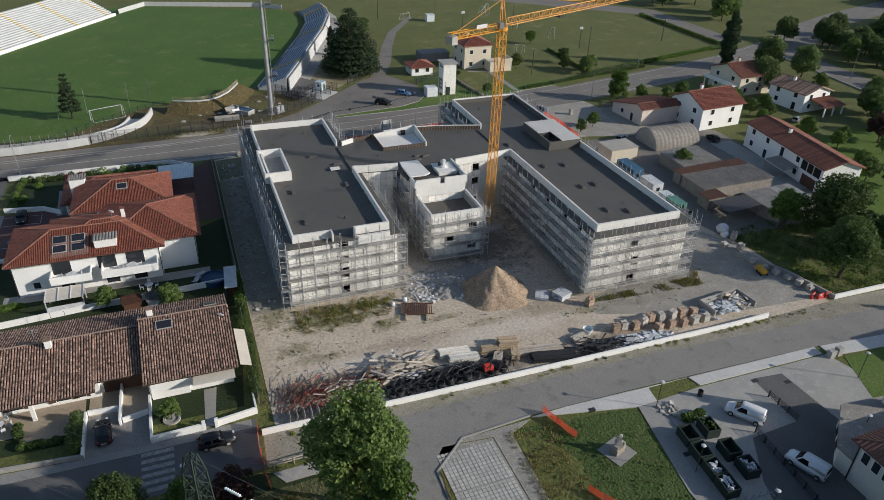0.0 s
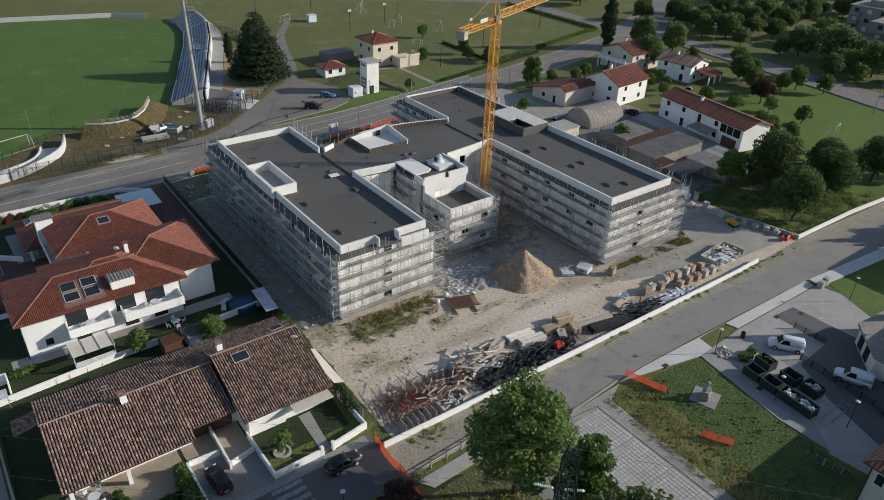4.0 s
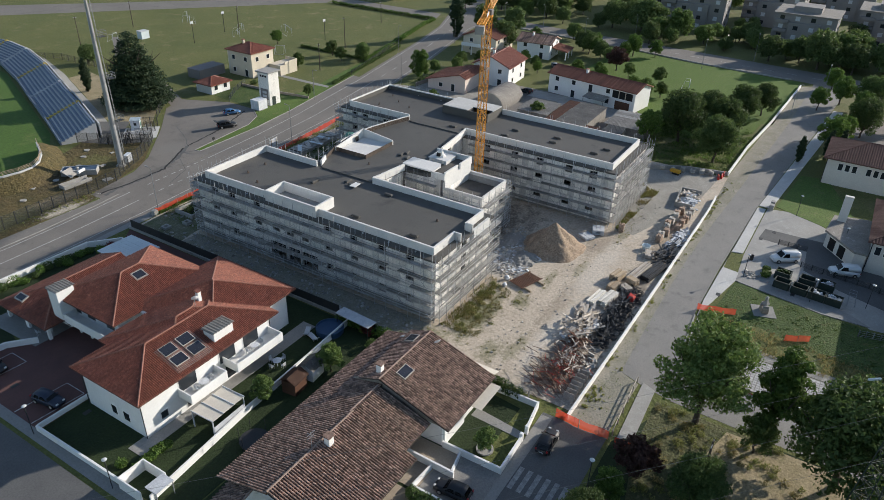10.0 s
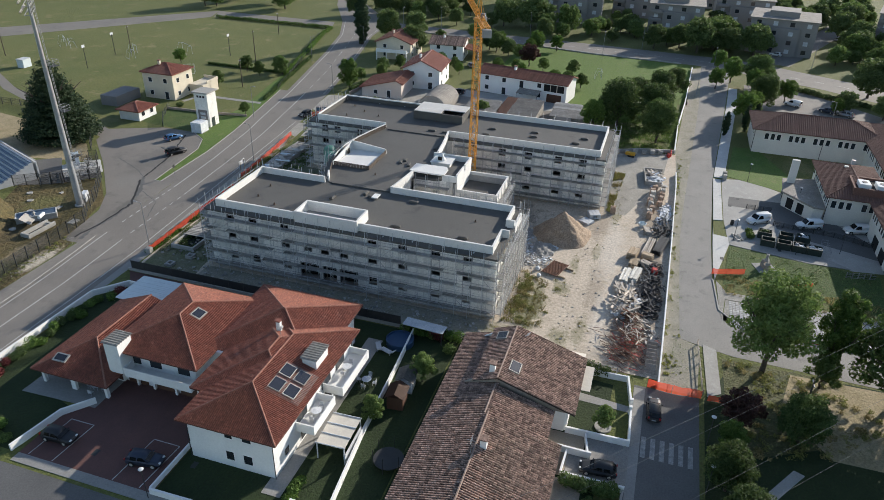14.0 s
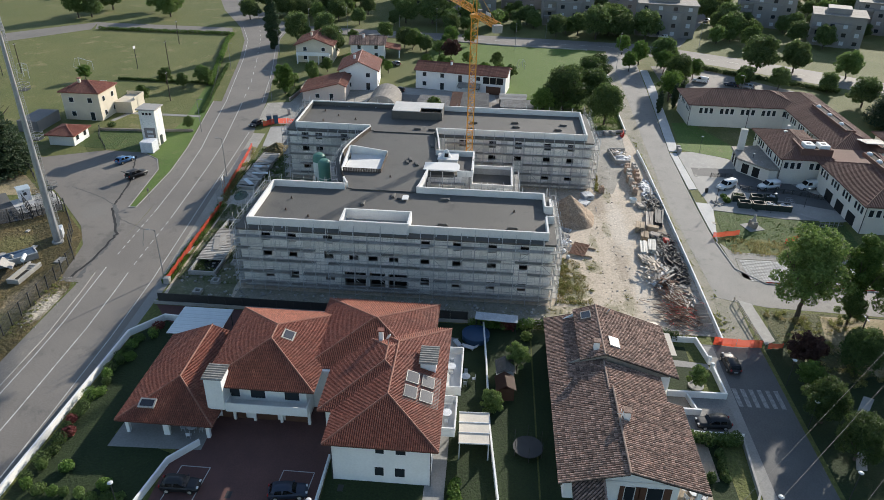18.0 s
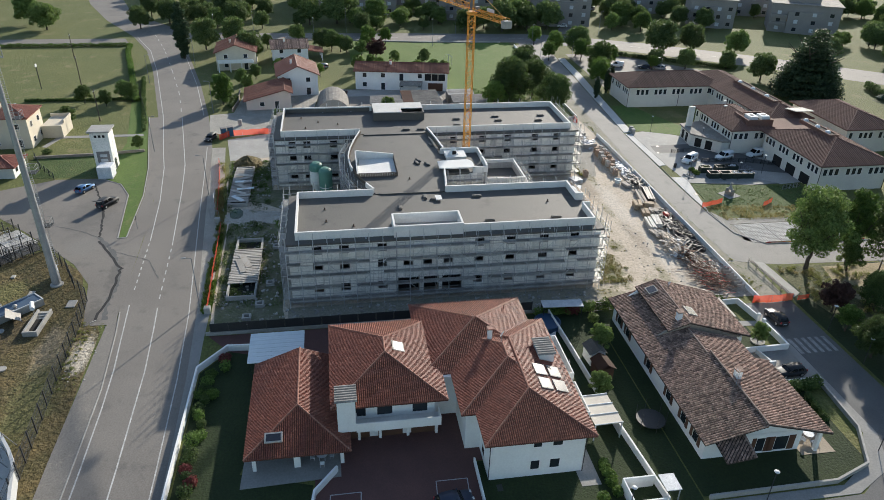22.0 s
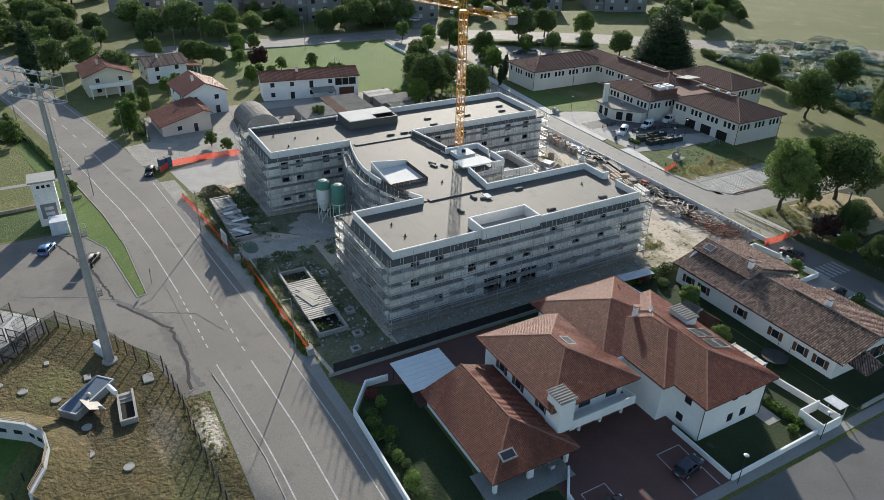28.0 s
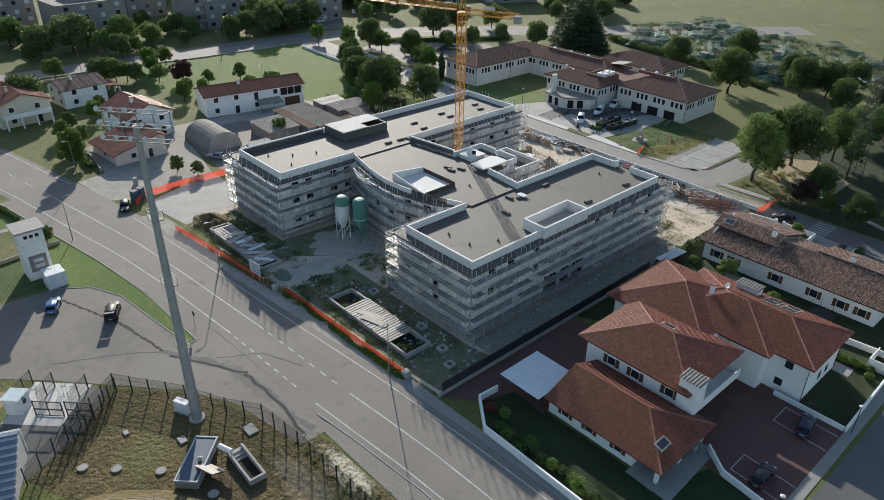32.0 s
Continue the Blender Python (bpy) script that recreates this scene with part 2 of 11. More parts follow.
WEEDS = material("weedy_ground", (0.20, 0.185, 0.135), 0.95, (0.09, 0.11, 0.04), (0.36, 0.335, 0.285), 0.5, 4, 0.5, 1.0, 2.2, lump=0.25)
GREENED, TRODDEN, SHADE_DIRT, DUSTED = (0.16, 0.16, 0.075), (0.27, 0.22, 0.165), (0.13, 0.11, 0.09), (0.60, 0.545, 0.47)
# dark spot at (42, 97): the inner yard's shade put into the soil colour
SOIL_SPOTS = [(13, 80.8, 8, 2.2, GREENED, 0.85), (7, 75.6, 3, 1.6, GREENED, 0.6), (20, 77.4, 2.2, 1.6, GREENED, 0.6), (9.5, 73.0, 4, 1.0, GREENED, 0.5), (28, 76.4, 3.6, 0.8, GREENED, 0.5), (33.5, 73.4, 4, 0.8, GREENED, 0.45), (51, 71.6, 6, 1.1, GREENED, 0.7), (61, 72.6, 9, 1.3, GREENED, 0.8), (5, 84, 2.6, 3, GREENED, 0.6), (71.6, 77, 1.6, 6, GREENED, 0.7),
    (42, 97, 9, 12, SHADE_DIRT, 0.85), (29, 86, 6, 5, (0.44, 0.43, 0.40), 0.75), (10, 66, 9, 4, SHADE_DIRT, 0.75), (28, 64.4, 16, 2.4, SHADE_DIRT, 0.8), (50, 64.5, 12, 2.2, TRODDEN, 0.8), (44, 74, 7, 2.6, TRODDEN, 0.6), (22, 72.4, 8, 1.8, TRODDEN, 0.45), (36, 71, 13, 2.2, DUSTED, 0.55), (14, 70.6, 9, 1.4, DUSTED, 0.5), (60, 69.4, 12, 1.4, DUSTED, 0.5), (77, 70, 6, 7, DUSTED, 0.6), (76, 138, 6, 10, DUSTED, 0.4)]
SOIL = material("site_soil", (0.54, 0.46, 0.365), 0.95, (0.42, 0.35, 0.27), (0.30, 0.26, 0.18), 0.22, 2.2, 0.34, 0.8, 2.0, patch=0.55, lump=0.07, spots=SOIL_SPOTS)
GRAVEL = material("gravel", (0.35, 0.33, 0.29), 0.95, (0.24, 0.225, 0.195), (0.46, 0.44, 0.40), 0.3, 5, 0.45, 0.9, 5, lump=0.06)
DUSTY = material("dusty_rubble_ground", (0.45, 0.42, 0.37), 0.95, (0.33, 0.305, 0.265), (0.22, 0.205, 0.15), 0.4, 4, 0.45, 0.9, 3.5, lump=0.08)
VERGE = material("dusty_verge", (0.31, 0.285, 0.24), 0.95, (0.205, 0.19, 0.125), (0.12, 0.135, 0.06), 0.5, 4, 0.45, 0.9, 3.5, patch=0.56, lump=0.07)
WIRE_GREY = material("wire_grey", (0.16, 0.165, 0.17), 0.6, (0.12, 0.125, 0.13), None, 1, 8, 0.1, 0)
SAND_HEAP = material("heaped_soil", (0.37, 0.275, 0.195), 0.95, (0.235, 0.17, 0.115), (0.52, 0.43, 0.34), 0.9, 4, 0.55, 1.0, 3)
ASPHALT = material("asphalt", (0.164, 0.148, 0.131), 0.82, (0.212, 0.192, 0.168), (0.11, 0.104, 0.096), 0.09, 5, 0.25, 0.3, 14, spec=0.4, spots=[(-0.6, 159.6, 4.6, 1.7, (0.52, 0.46, 0.37), 0.9), (8, 161, 5, 1.6, (0.075, 0.07, 0.064), 0.6), (20, 160.4, 6, 1.0, (0.085, 0.08, 0.075), 0.5), (42, 170, 9, 5, (0.115, 0.11, 0.102), 0.5), (30, 168, 4, 3, (0.2, 0.19, 0.17), 0.5), (-18, 157, 12, 1.0, (0.27, 0.24, 0.19), 0.6), (76, 150, 7, 3, (0.30, 0.28, 0.25), 0.6), (55, 162.4, 14, 0.8, (0.22, 0.2, 0.17), 0.5)])
NEW_ASPHALT = material("street_asphalt", (0.205, 0.195, 0.18), 0.82, (0.265, 0.25, 0.228), (0.14, 0.134, 0.125), 0.16, 5, 0.26, 0.3, 14, spec=0.4)
FOOTWAY = material("worn_footway", (0.225, 0.205, 0.18), 0.85, (0.18, 0.165, 0.145), (0.29, 0.26, 0.22), 0.3, 5, 0.3, 0.3, 12)
DARK_ASPHALT = material("quiet_street_asphalt", (0.09, 0.089, 0.088), 0.82, (0.13, 0.128, 0.124), None, 0.2, 5, 0.25, 0.3, 14, spec=0.4)
CONCRETE = material("concrete", (0.38, 0.365, 0.335), 0.85, (0.29, 0.28, 0.26), (0.44, 0.43, 0.40), 0.3, 5, 0.15, 0.3, 10)
TAN_PAVING = material("tan_paving", (0.40, 0.33, 0.25), 0.85, (0.32, 0.265, 0.20), None, 0.3, 5, 0.2, 0.3, 9)
NEW_CONCRETE = material("new_concrete", (0.56, 0.55, 0.52), 0.85, (0.46, 0.45, 0.43), (0.62, 0.61, 0.58), 0.3, 5, 0.15, 0.3, 10)
PAVING = material("paving", (0.30, 0.29, 0.27), 0.85, (0.24, 0.235, 0.222), None, 0.25, 4, 0.2, 0.3, 9, per_object=0.1)
PALE_PAVER = material("pale_grid_stone", (0.50, 0.485, 0.455), 0.85, (0.38, 0.37, 0.345), None, 0.5, 4, 0.2, 0.3, 9, per_island=0.12)
RED_PAVING = material("red_paving", (0.135, 0.066, 0.056), 0.85, (0.098, 0.05, 0.045), None, 0.4, 7, 0.25, 0.35, 12)
WHITE_LINE = material("road_paint", (0.62, 0.61, 0.58), 0.8, (0.27, 0.265, 0.255), None, 1.1, 6, 0.25, 0.15)
WORN_LINE = material("worn_road_paint", (0.36, 0.355, 0.34), 0.8, (0.15, 0.148, 0.145), None, 1.6, 6, 0.3, 0.15)
WHITE_WALL = material("white_plaster", (0.84, 0.835, 0.81), 0.85, (0.74, 0.735, 0.71), None, 0.35, 4, 0.06, 0.15)
CREAM_WALL = material("cream_plaster", (0.64, 0.57, 0.45), 0.85, (0.54, 0.48, 0.38), None, 0.4, 4, 0.08, 0.15)
SCHOOL_WALL = material("school_render", (0.72, 0.69, 0.62), 0.85, (0.64, 0.61, 0.55), None, 0.4, 4, 0.08, 0.15)
ALLOTMENT = material("allotment_soil", (0.055, 0.075, 0.026), 0.95, (0.095, 0.105, 0.045), (0.15, 0.13, 0.08), 0.25, 3, 0.5, 0.9, 2.2, lump=0.2)
PINK_WALL = material("pale_pink_plaster", (0.66, 0.56, 0.50), 0.85, (0.58, 0.50, 0.44), None, 0.4, 4, 0.08, 0.15)
STONE_WALL = material("stone_plinth", (0.36, 0.31, 0.25), 0.9, (0.26, 0.22, 0.18), None, 1.2, 4, 0.25, 0.5)
GREY_WALL = material("grey_cladding", (0.235, 0.215, 0.205), 0.85, (0.19, 0.175, 0.17), None, 0.3, 4, 0.08, 0.15)
SCAFFOLD_STEEL = material("worn_scaffold_steel", (0.56, 0.565, 0.57), 0.5, (0.33, 0.335, 0.34), None, 1.0, 8, 0.2, 0.05, metal=0.2, per_object=0.35)
RAW_WALL = material("raw_concrete_panel", (0.80, 0.775, 0.73), 0.9, (0.68, 0.66, 0.62), (0.48, 0.465, 0.44), 0.5, 5, 0.22, 0.25, per_island=0.2, per_object=0.12)
RAW_CORE = material("panel_joint_mortar", (0.41, 0.40, 0.38), 0.9, (0.31, 0.30, 0.29), None, 0.5, 5, 0.25, 0.3)
PARAPET = material("parapet_render", (0.72, 0.71, 0.68), 0.85, (0.62, 0.61, 0.585), None, 0.4, 4, 0.1, 0.15)
MEMBRANE = material("bitumen_membrane", (0.08, 0.076, 0.069), 0.72, (0.106, 0.10, 0.09), (0.056, 0.054, 0.051), 0.12, 6, 0.25, 0.3, 10, spec=0.45)
DARK_PANEL = material("brown_formwork_board", (0.075, 0.055, 0.045), 0.85, (0.11, 0.085, 0.065), None, 0.8, 6, 0.2, 0.2, per_island=0.2)
DECK = material("steel_deck", (0.38, 0.375, 0.355), 0.55, (0.25, 0.24, 0.22), (0.14, 0.12, 0.105), 0.8, 6, 0.3, 0.15, metal=0.1, per_object=0.4)
STEEL = material("galvanised_steel", (0.30, 0.305, 0.31), 0.5, (0.22, 0.225, 0.23), None, 1.0, 8, 0.2, 0.05, metal=0.3, per_object=0.3)
DARK_STEEL = material("dark_steel", (0.035, 0.037, 0.038), 0.6, (0.05, 0.05, 0.05), None, 1.0, 8, 0.2, 0.05, metal=0.3)
GREEN_STEEL = material("green_steel", (0.016, 0.03, 0.024), 0.6, (0.028, 0.04, 0.034), None, 1.0, 8, 0.2, 0.05)
RUST = material("rusty_steel", (0.17, 0.075, 0.045), 0.85, (0.10, 0.06, 0.045), (0.25, 0.13, 0.08), 0.9, 8, 0.25, 0.2, metal=0.1)
CRANE_PAINT = material("crane_yellow", (0.72, 0.34, 0.05), 0.5, (0.58, 0.26, 0.04), None, 0.6, 6, 0.1, 0.05)
RED_TILE = material("red_roof_tile", (0.29, 0.099, 0.062), 0.6, (0.19, 0.067, 0.046), (0.42, 0.185, 0.125), 0.6, 4, 0.45, 0.4, per_island=0.16)
# channel tiles darkened: shade in the gaps between rows put into the colour
CHANNEL_SHADE_BROWN = material("shaded_brown_channel", (0.07, 0.05, 0.04), 0.95, (0.045, 0.036, 0.028), None, 1.2, 5, 0.3, 0.3)
CHANNEL_SHADE_RED = material("shaded_red_channel", (0.135, 0.052, 0.036), 0.95, (0.09, 0.04, 0.03), None, 1.2, 5, 0.3, 0.3)
RIDGE = material("mortared_ridge", (0.30, 0.14, 0.10), 0.85, (0.22, 0.095, 0.065), (0.42, 0.30, 0.24), 1.5, 5, 0.3, 0.3)
PALE_RIDGE = material("weathered_ridge", (0.34, 0.25, 0.20), 0.9, (0.22, 0.15, 0.12), (0.46, 0.39, 0.34), 1.8, 5, 0.3, 0.3)
BROWN_TILE = material("weathered_roof_tile", (0.355, 0.23, 0.178), 0.85, (0.165, 0.105, 0.08), (0.58, 0.47, 0.39), 2.6, 3.5, 0.6, 0.5, per_island=0.5)
DULL_TILE = material("dull_red_tile", (0.24, 0.095, 0.066), 0.9, (0.17, 0.072, 0.052), (0.30, 0.15, 0.10), 0.7, 5, 0.25, 0.3, per_island=0.2)
SCHOOL_TILE = material("school_roof_tile", (0.18, 0.095, 0.072), 0.9, (0.14, 0.075, 0.058), None, 0.4, 5, 0.25, 0.3, per_island=0.15)
OLD_SHEET = material("old_sheet_roof", (0.31, 0.285, 0.25), 0.9, (0.20, 0.18, 0.16), (0.42, 0.40, 0.36), 0.4, 5, 0.3, 0.2, per_island=0.25)
SHEET_METAL = material("corrugated_metal", (0.44, 0.42, 0.385), 0.7, (0.33, 0.305, 0.27), (0.24, 0.16, 0.11), 0.5, 6, 0.25, 0.1, metal=0.1, per_island=0.15, per_object=0.25)
SHADE_CLOTH = material("pale_canvas", (0.64, 0.59, 0.50), 0.9, (0.54, 0.49, 0.42), None, 0.8, 5, 0.08, 0.2)
POLY_ROOF = material("pale_blue_sheet", (0.60, 0.66, 0.68), 0.45, (0.52, 0.58, 0.60), None, 0.6, 5, 0.06, 0.1)
WINDOW = glass("window_glass", (0.025, 0.03, 0.035))
CAR_GLASS = glass("car_glass", (0.012, 0.014, 0.016), 0.18)
# near-black: the shade inside openings, recesses and pits put into a colour
HOLE_SHADE = material("opening_shade", (0.018, 0.017, 0.016), 0.95, (0.012, 0.012, 0.012), None, 1, 5, 0.2, 0)
TIMBER = material("sawn_timber", (0.52, 0.40, 0.27), 0.85, (0.38, 0.29, 0.20), (0.62, 0.52, 0.39), 0.9, 8, 0.25, 0.3, per_island=0.3, per_object=0.25)
PLANK_WHITE = material("white_painted_board", (0.74, 0.71, 0.64), 0.85, (0.58, 0.54, 0.47), (0.80, 0.78, 0.73), 0.9, 8, 0.25, 0.25, per_object=0.2)
OLD_TIMBER = material("weathered_timber", (0.60, 0.53, 0.45), 0.9, (0.38, 0.33, 0.275), (0.70, 0.65, 0.58), 0.9, 8, 0.25, 0.3, per_island=0.4, per_object=0.25)
SHUTTER = material("brown_shutter", (0.11, 0.052, 0.03), 0.7, (0.085, 0.04, 0.025), None, 1, 8, 0.15, 0.1)
BARK = material("bark", (0.10, 0.08, 0.06), 0.95, (0.07, 0.055, 0.042), None, 2, 9, 0.3, 0.6)
RUBBER = material("black_rubber", (0.018, 0.018, 0.018), 0.85, (0.025, 0.025, 0.025), None, 2, 8, 0.2, 0.1)
PIPE_BLACK = material("black_pipe", (0.022, 0.024, 0.027), 0.6, (0.035, 0.036, 0.04), None, 1, 8, 0.2, 0.1)
PLASTIC_BAG = material("white_plastic", (0.66, 0.67, 0.68), 0.6, (0.44, 0.46, 0.49), None, 1.2, 7, 0.25, 0.6, 3, per_island=0.25)
RUBBLE = material("rubble", (0.40, 0.38, 0.35), 0.95, (0.30, 0.285, 0.26), (0.55, 0.54, 0.52), 1.2, 6, 0.3, 0.5, per_island=0.3)
SILO_GREEN = material("silo_green", (0.10, 0.25, 0.20), 0.55, (0.08, 0.20, 0.16), None, 0.5, 6, 0.1, 0.05)
SILO_WHITE = material("silo_white", (0.68, 0.72, 0.70), 0.55, (0.56, 0.60, 0.58), None, 0.6, 6, 0.1, 0.05)
BLUE_PAINT = material("blue_paint", (0.045, 0.12, 0.20), 0.55, (0.035, 0.095, 0.16), None, 0.7, 6, 0.1, 0.05)
TOILET_BLUE = material("toilet_plastic", (0.06, 0.10, 0.155), 0.6, (0.05, 0.08, 0.125), None, 0.8, 6, 0.1, 0.05)
SEAT_BLUE = material("grandstand_seat", (0.17, 0.21, 0.28), 0.7, (0.13, 0.165, 0.22), None, 0.5, 5, 0.12, 0.1, per_island=0.1)
STAND_PALE = material("grandstand_concrete", (0.55, 0.555, 0.55), 0.8, (0.45, 0.455, 0.455), None, 0.4, 5, 0.1, 0.1, per_island=0.1)
YELLOW_PAINT = material("yellow_paint", (0.60, 0.42, 0.04), 0.7, (0.5, 0.35, 0.04), None, 0.7, 6, 0.1, 0.05)
SIGN_RED = material("red_plastic", (0.55, 0.045, 0.03), 0.6, (0.45, 0.04, 0.03), None, 0.8, 6, 0.1, 0.05)
MACHINE_YELLOW = material("machine_yellow", (0.65, 0.36, 0.03), 0.55, (0.5, 0.27, 0.03), None, 0.8, 6, 0.1, 0.05)
VEG_NET = material("green_netting", (0.11, 0.19, 0.15), 0.85, (0.07, 0.125, 0.085), (0.16, 0.27, 0.22), 0.5, 4, 0.3, 0.4, per_island=0.3)
SOLAR = glass("solar_glass", (0.018, 0.018, 0.022), 0.22)
SOLAR.node_tree.nodes["Principled BSDF"].inputs["Specular IOR Level"].default_value = 1.0
POOL_BLUE = material("pool_cover", (0.03, 0.075, 0.15), 0.5, (0.025, 0.06, 0.12), None, 0.8, 6, 0.1, 0.2)


def leaves(name, a, b, rough=0.6):
    m = bpy.data.materials.new(name)
    m.use_nodes = True
    nt = m.node_tree
    N, L = nt.nodes, nt.links
    p = N["Principled BSDF"]
    geo = N.new("ShaderNodeNewGeometry")
    info = N.new("ShaderNodeObjectInfo")
    mx = N.new("ShaderNodeMix")
    mx.data_type = "RGBA"
    mx.inputs[6].default_value, mx.inputs[7].default_value = (*a, 1), (*b, 1)
    L.new(geo.outputs["Random Per Island"], mx.inputs[0])
    r = N.new("ShaderNodeMapRange")
    r.inputs[3].default_value, r.inputs[4].default_value = 0.75, 1.25
    L.new(info.outputs["Random"], r.inputs[0])
    vm = N.new("ShaderNodeVectorMath")
    vm.operation = "SCALE"
    L.new(mx.outputs[2], vm.inputs[0])
    L.new(r.outputs[0], vm.inputs[3])
    L.new(vm.outputs[0], p.inputs["Base Color"])
    p.inputs["Roughness"].default_value = rough
    p.inputs["Specular IOR Level"].default_value = 0.25
    tr = N.new("ShaderNodeBsdfTranslucent")
    L.new(vm.outputs[0], tr.inputs[0])
    ms = N.new("ShaderNodeMixShader")
    ms.inputs[0].default_value = 0.38
    L.new(p.outputs[0], ms.inputs[1])
    L.new(tr.outputs[0], ms.inputs[2])
    L.new(ms.outputs[0], N["Material Output"].inputs["Surface"])
    return m


ORANGE_NET = leaves("orange_mesh", (0.72, 0.085, 0.045), (0.82, 0.14, 0.08), 0.8)
FENCE_MESH = material("fence_mesh", (0.035, 0.04, 0.038), 0.6, (0.05, 0.052, 0.05), None, 1.0, 8, 0.2, 0)


def see_through(m, share):
    """Lets a share of the light straight through a coarse mesh."""
    N, L = m.node_tree.nodes, m.node_tree.links
    open_part, both = N.new("ShaderNodeBsdfTransparent"), N.new("ShaderNodeMixShader")
    both.inputs[0].default_value = share
    L.new(N["Material Output"].inputs["Surface"].links[0].from_socket, both.inputs[1])
    L.new(open_part.outputs[0], both.inputs[2])
    L.new(both.outputs[0], N["Material Output"].inputs["Surface"])


see_through(ORANGE_NET, 0.25)
see_through(FENCE_MESH, 0.84)
see_through(VEG_NET, 0.45)
LEAF = leaves("leaf_green", (0.065, 0.125, 0.022), (0.16, 0.245, 0.055))
LEAF_WEED = leaves("leaf_weed", (0.17, 0.19, 0.05), (0.34, 0.34, 0.12))
LEAF_FRESH = leaves("leaf_fresh", (0.085, 0.14, 0.034), (0.19, 0.26, 0.078))
LEAF_DARK = leaves("leaf_dark", (0.048, 0.085, 0.023), (0.125, 0.178, 0.054))
LEAF_CONIFER = leaves("needle_green", (0.025, 0.05, 0.025), (0.065, 0.095, 0.045))
LEAF_PLUM = leaves("leaf_plum", (0.055, 0.03, 0.026), (0.10, 0.05, 0.04))
LEAF_FLOWER = leaves("leaf_red_bloom", (0.15, 0.035, 0.035), (0.26, 0.08, 0.07))
# leaves of distant trees paled: haze put into the leaf colour
LEAF_HAZED = leaves("leaf_hazed", (0.072, 0.112, 0.036), (0.165, 0.22, 0.075))
LEAF_DRY = leaves("leaf_dry", (0.19, 0.165, 0.06), (0.36, 0.30, 0.14))


def flat(name, color, rough=0.4, metal=0.0, coat=0.0):
    m = bpy.data.materials.new(name)
    m.use_nodes = True
    p = m.node_tree.nodes["Principled BSDF"]
    p.inputs["Base Color"].default_value = (*color, 1)
    p.inputs["Roughness"].default_value, p.inputs["Metallic"].default_value = rough, metal
    p.inputs["Coat Weight"].default_value = coat
    return m


PAINT_BLACK = flat("black_car_paint", (0.014, 0.015, 0.018), 0.5, 0.1, 0.1)
PAINT_BLUE = flat("blue_car_paint", (0.06, 0.16, 0.32), 0.35, 0.3, 0.7)
PAINT_WHITE = flat("white_car_paint", (0.70, 0.71, 0.71), 0.35, 0.0, 0.7)
PAINT_NAVY = flat("dark_blue_car_paint", (0.02, 0.03, 0.055), 0.5, 0.1, 0.1)
PAINT_GREY = flat("grey_car_paint", (0.25, 0.26, 0.27), 0.35, 0.5, 0.7)
LAMP_GLASS = flat("lamp_glass", (0.55, 0.56, 0.55), 0.25)
TAIL_RED = flat("tail_light", (0.35, 0.01, 0.01), 0.3)


# ---- ground and roads ----
def slab(name, poly, z, mat, label, category="ground", kind="structure", low=-0.06):
    return solo(name, prisms(poly, low, z), mat, label, category, kind)


def ground_sheet():
    """One sheet to the horizon, slightly uneven away from the paved places."""
    xs = [-900, -500, -300, -200] + list(range(-140, 321, 20)) + [380, 500, 800, 1200]
    ys = [-900, -500, -320, -220] + list(range(-160, 341, 20)) + [400, 520, 800, 1200]
    verts = [(x, y, 0.0) for y in ys for x in xs]
    n = len(xs)
    faces = [(j * n + i, j * n + i + 1, (j + 1) * n + i + 1, (j + 1) * n + i) for j in range(len(ys) - 1) for i in range(n - 1)]
    tagged(new("ground", raw_mesh("ground", verts, faces, GRASS)), "wide flat grassland with uneven green and dry patches", "ground", kind="structure")


ground_sheet()

# main road: edge lines north and south of the centre line
ROAD_N = [(-260, 150), (-120, 152.4), (-60, 153.4), (-22, 153.95), (-12, 154.2), (-4.5, 154.6), (2.5, 155.3), (10.8, 156.1), (31.6, 157.2), (47.3, 158.6), (64, 160.9), (74, 162.9), (98.5, 167.4), (143, 177.4), (169.5, 184.5), (191.8, 193.6), (223.5, 211), (258, 226), (330, 250)]
ROAD_C = [(-260, 146), (-120, 148.4), (-60, 149.5), (-22, 150.15), (-5.2, 150.65), (4.4, 151.4), (9.6, 151.9), (29.3, 153.2), (52, 155.3), (65, 156.8), (95, 162.2), (118, 166.7), (143, 172.9), (170, 180), (195, 188)]
ROAD_S = [(-260, 142), (-120, 144.4), (-60, 145.3), (-23, 145.9), (-7.4, 146.3), (8.0, 147.2), (20.4, 148.4), (40, 150.3), (57, 151.8), (75.5, 153.6), (98.7, 157.5), (127, 163.3), (150, 169.0), (172, 174.5), (187, 176)]
grow = lambda line, d: [(x, y + d) for x, y in line]
road_poly = grow(ROAD_S, -1.1) + [(197, 176), (236, 205), (335, 238)] + grow(ROAD_N, 1.2)[::-1]
slab("road_main", road_poly, 0.02, ASPHALT, "worn grey asphalt main road with white lines", "road")


def paint(name, line, half, z, dash=0.0, gap=0.0):
    bm = bmesh.new()
    if not dash:
        strip(bm, line, half, z - 0.02, z)
    else:
        acc = 0.0
        for a, b in zip(line, line[1:]):
            d = math.dist(a, b)
            s = 0.0
            while s < d - 0.2:
                e = min(d, s + dash)
                strip(bm, [between(a, b, s / d), between(a, b, e / d)], half, z - 0.02, z)
                s += dash + gap
    return solo(name, bm, WHITE_LINE, "worn white painted road line", "road marking", "structure")


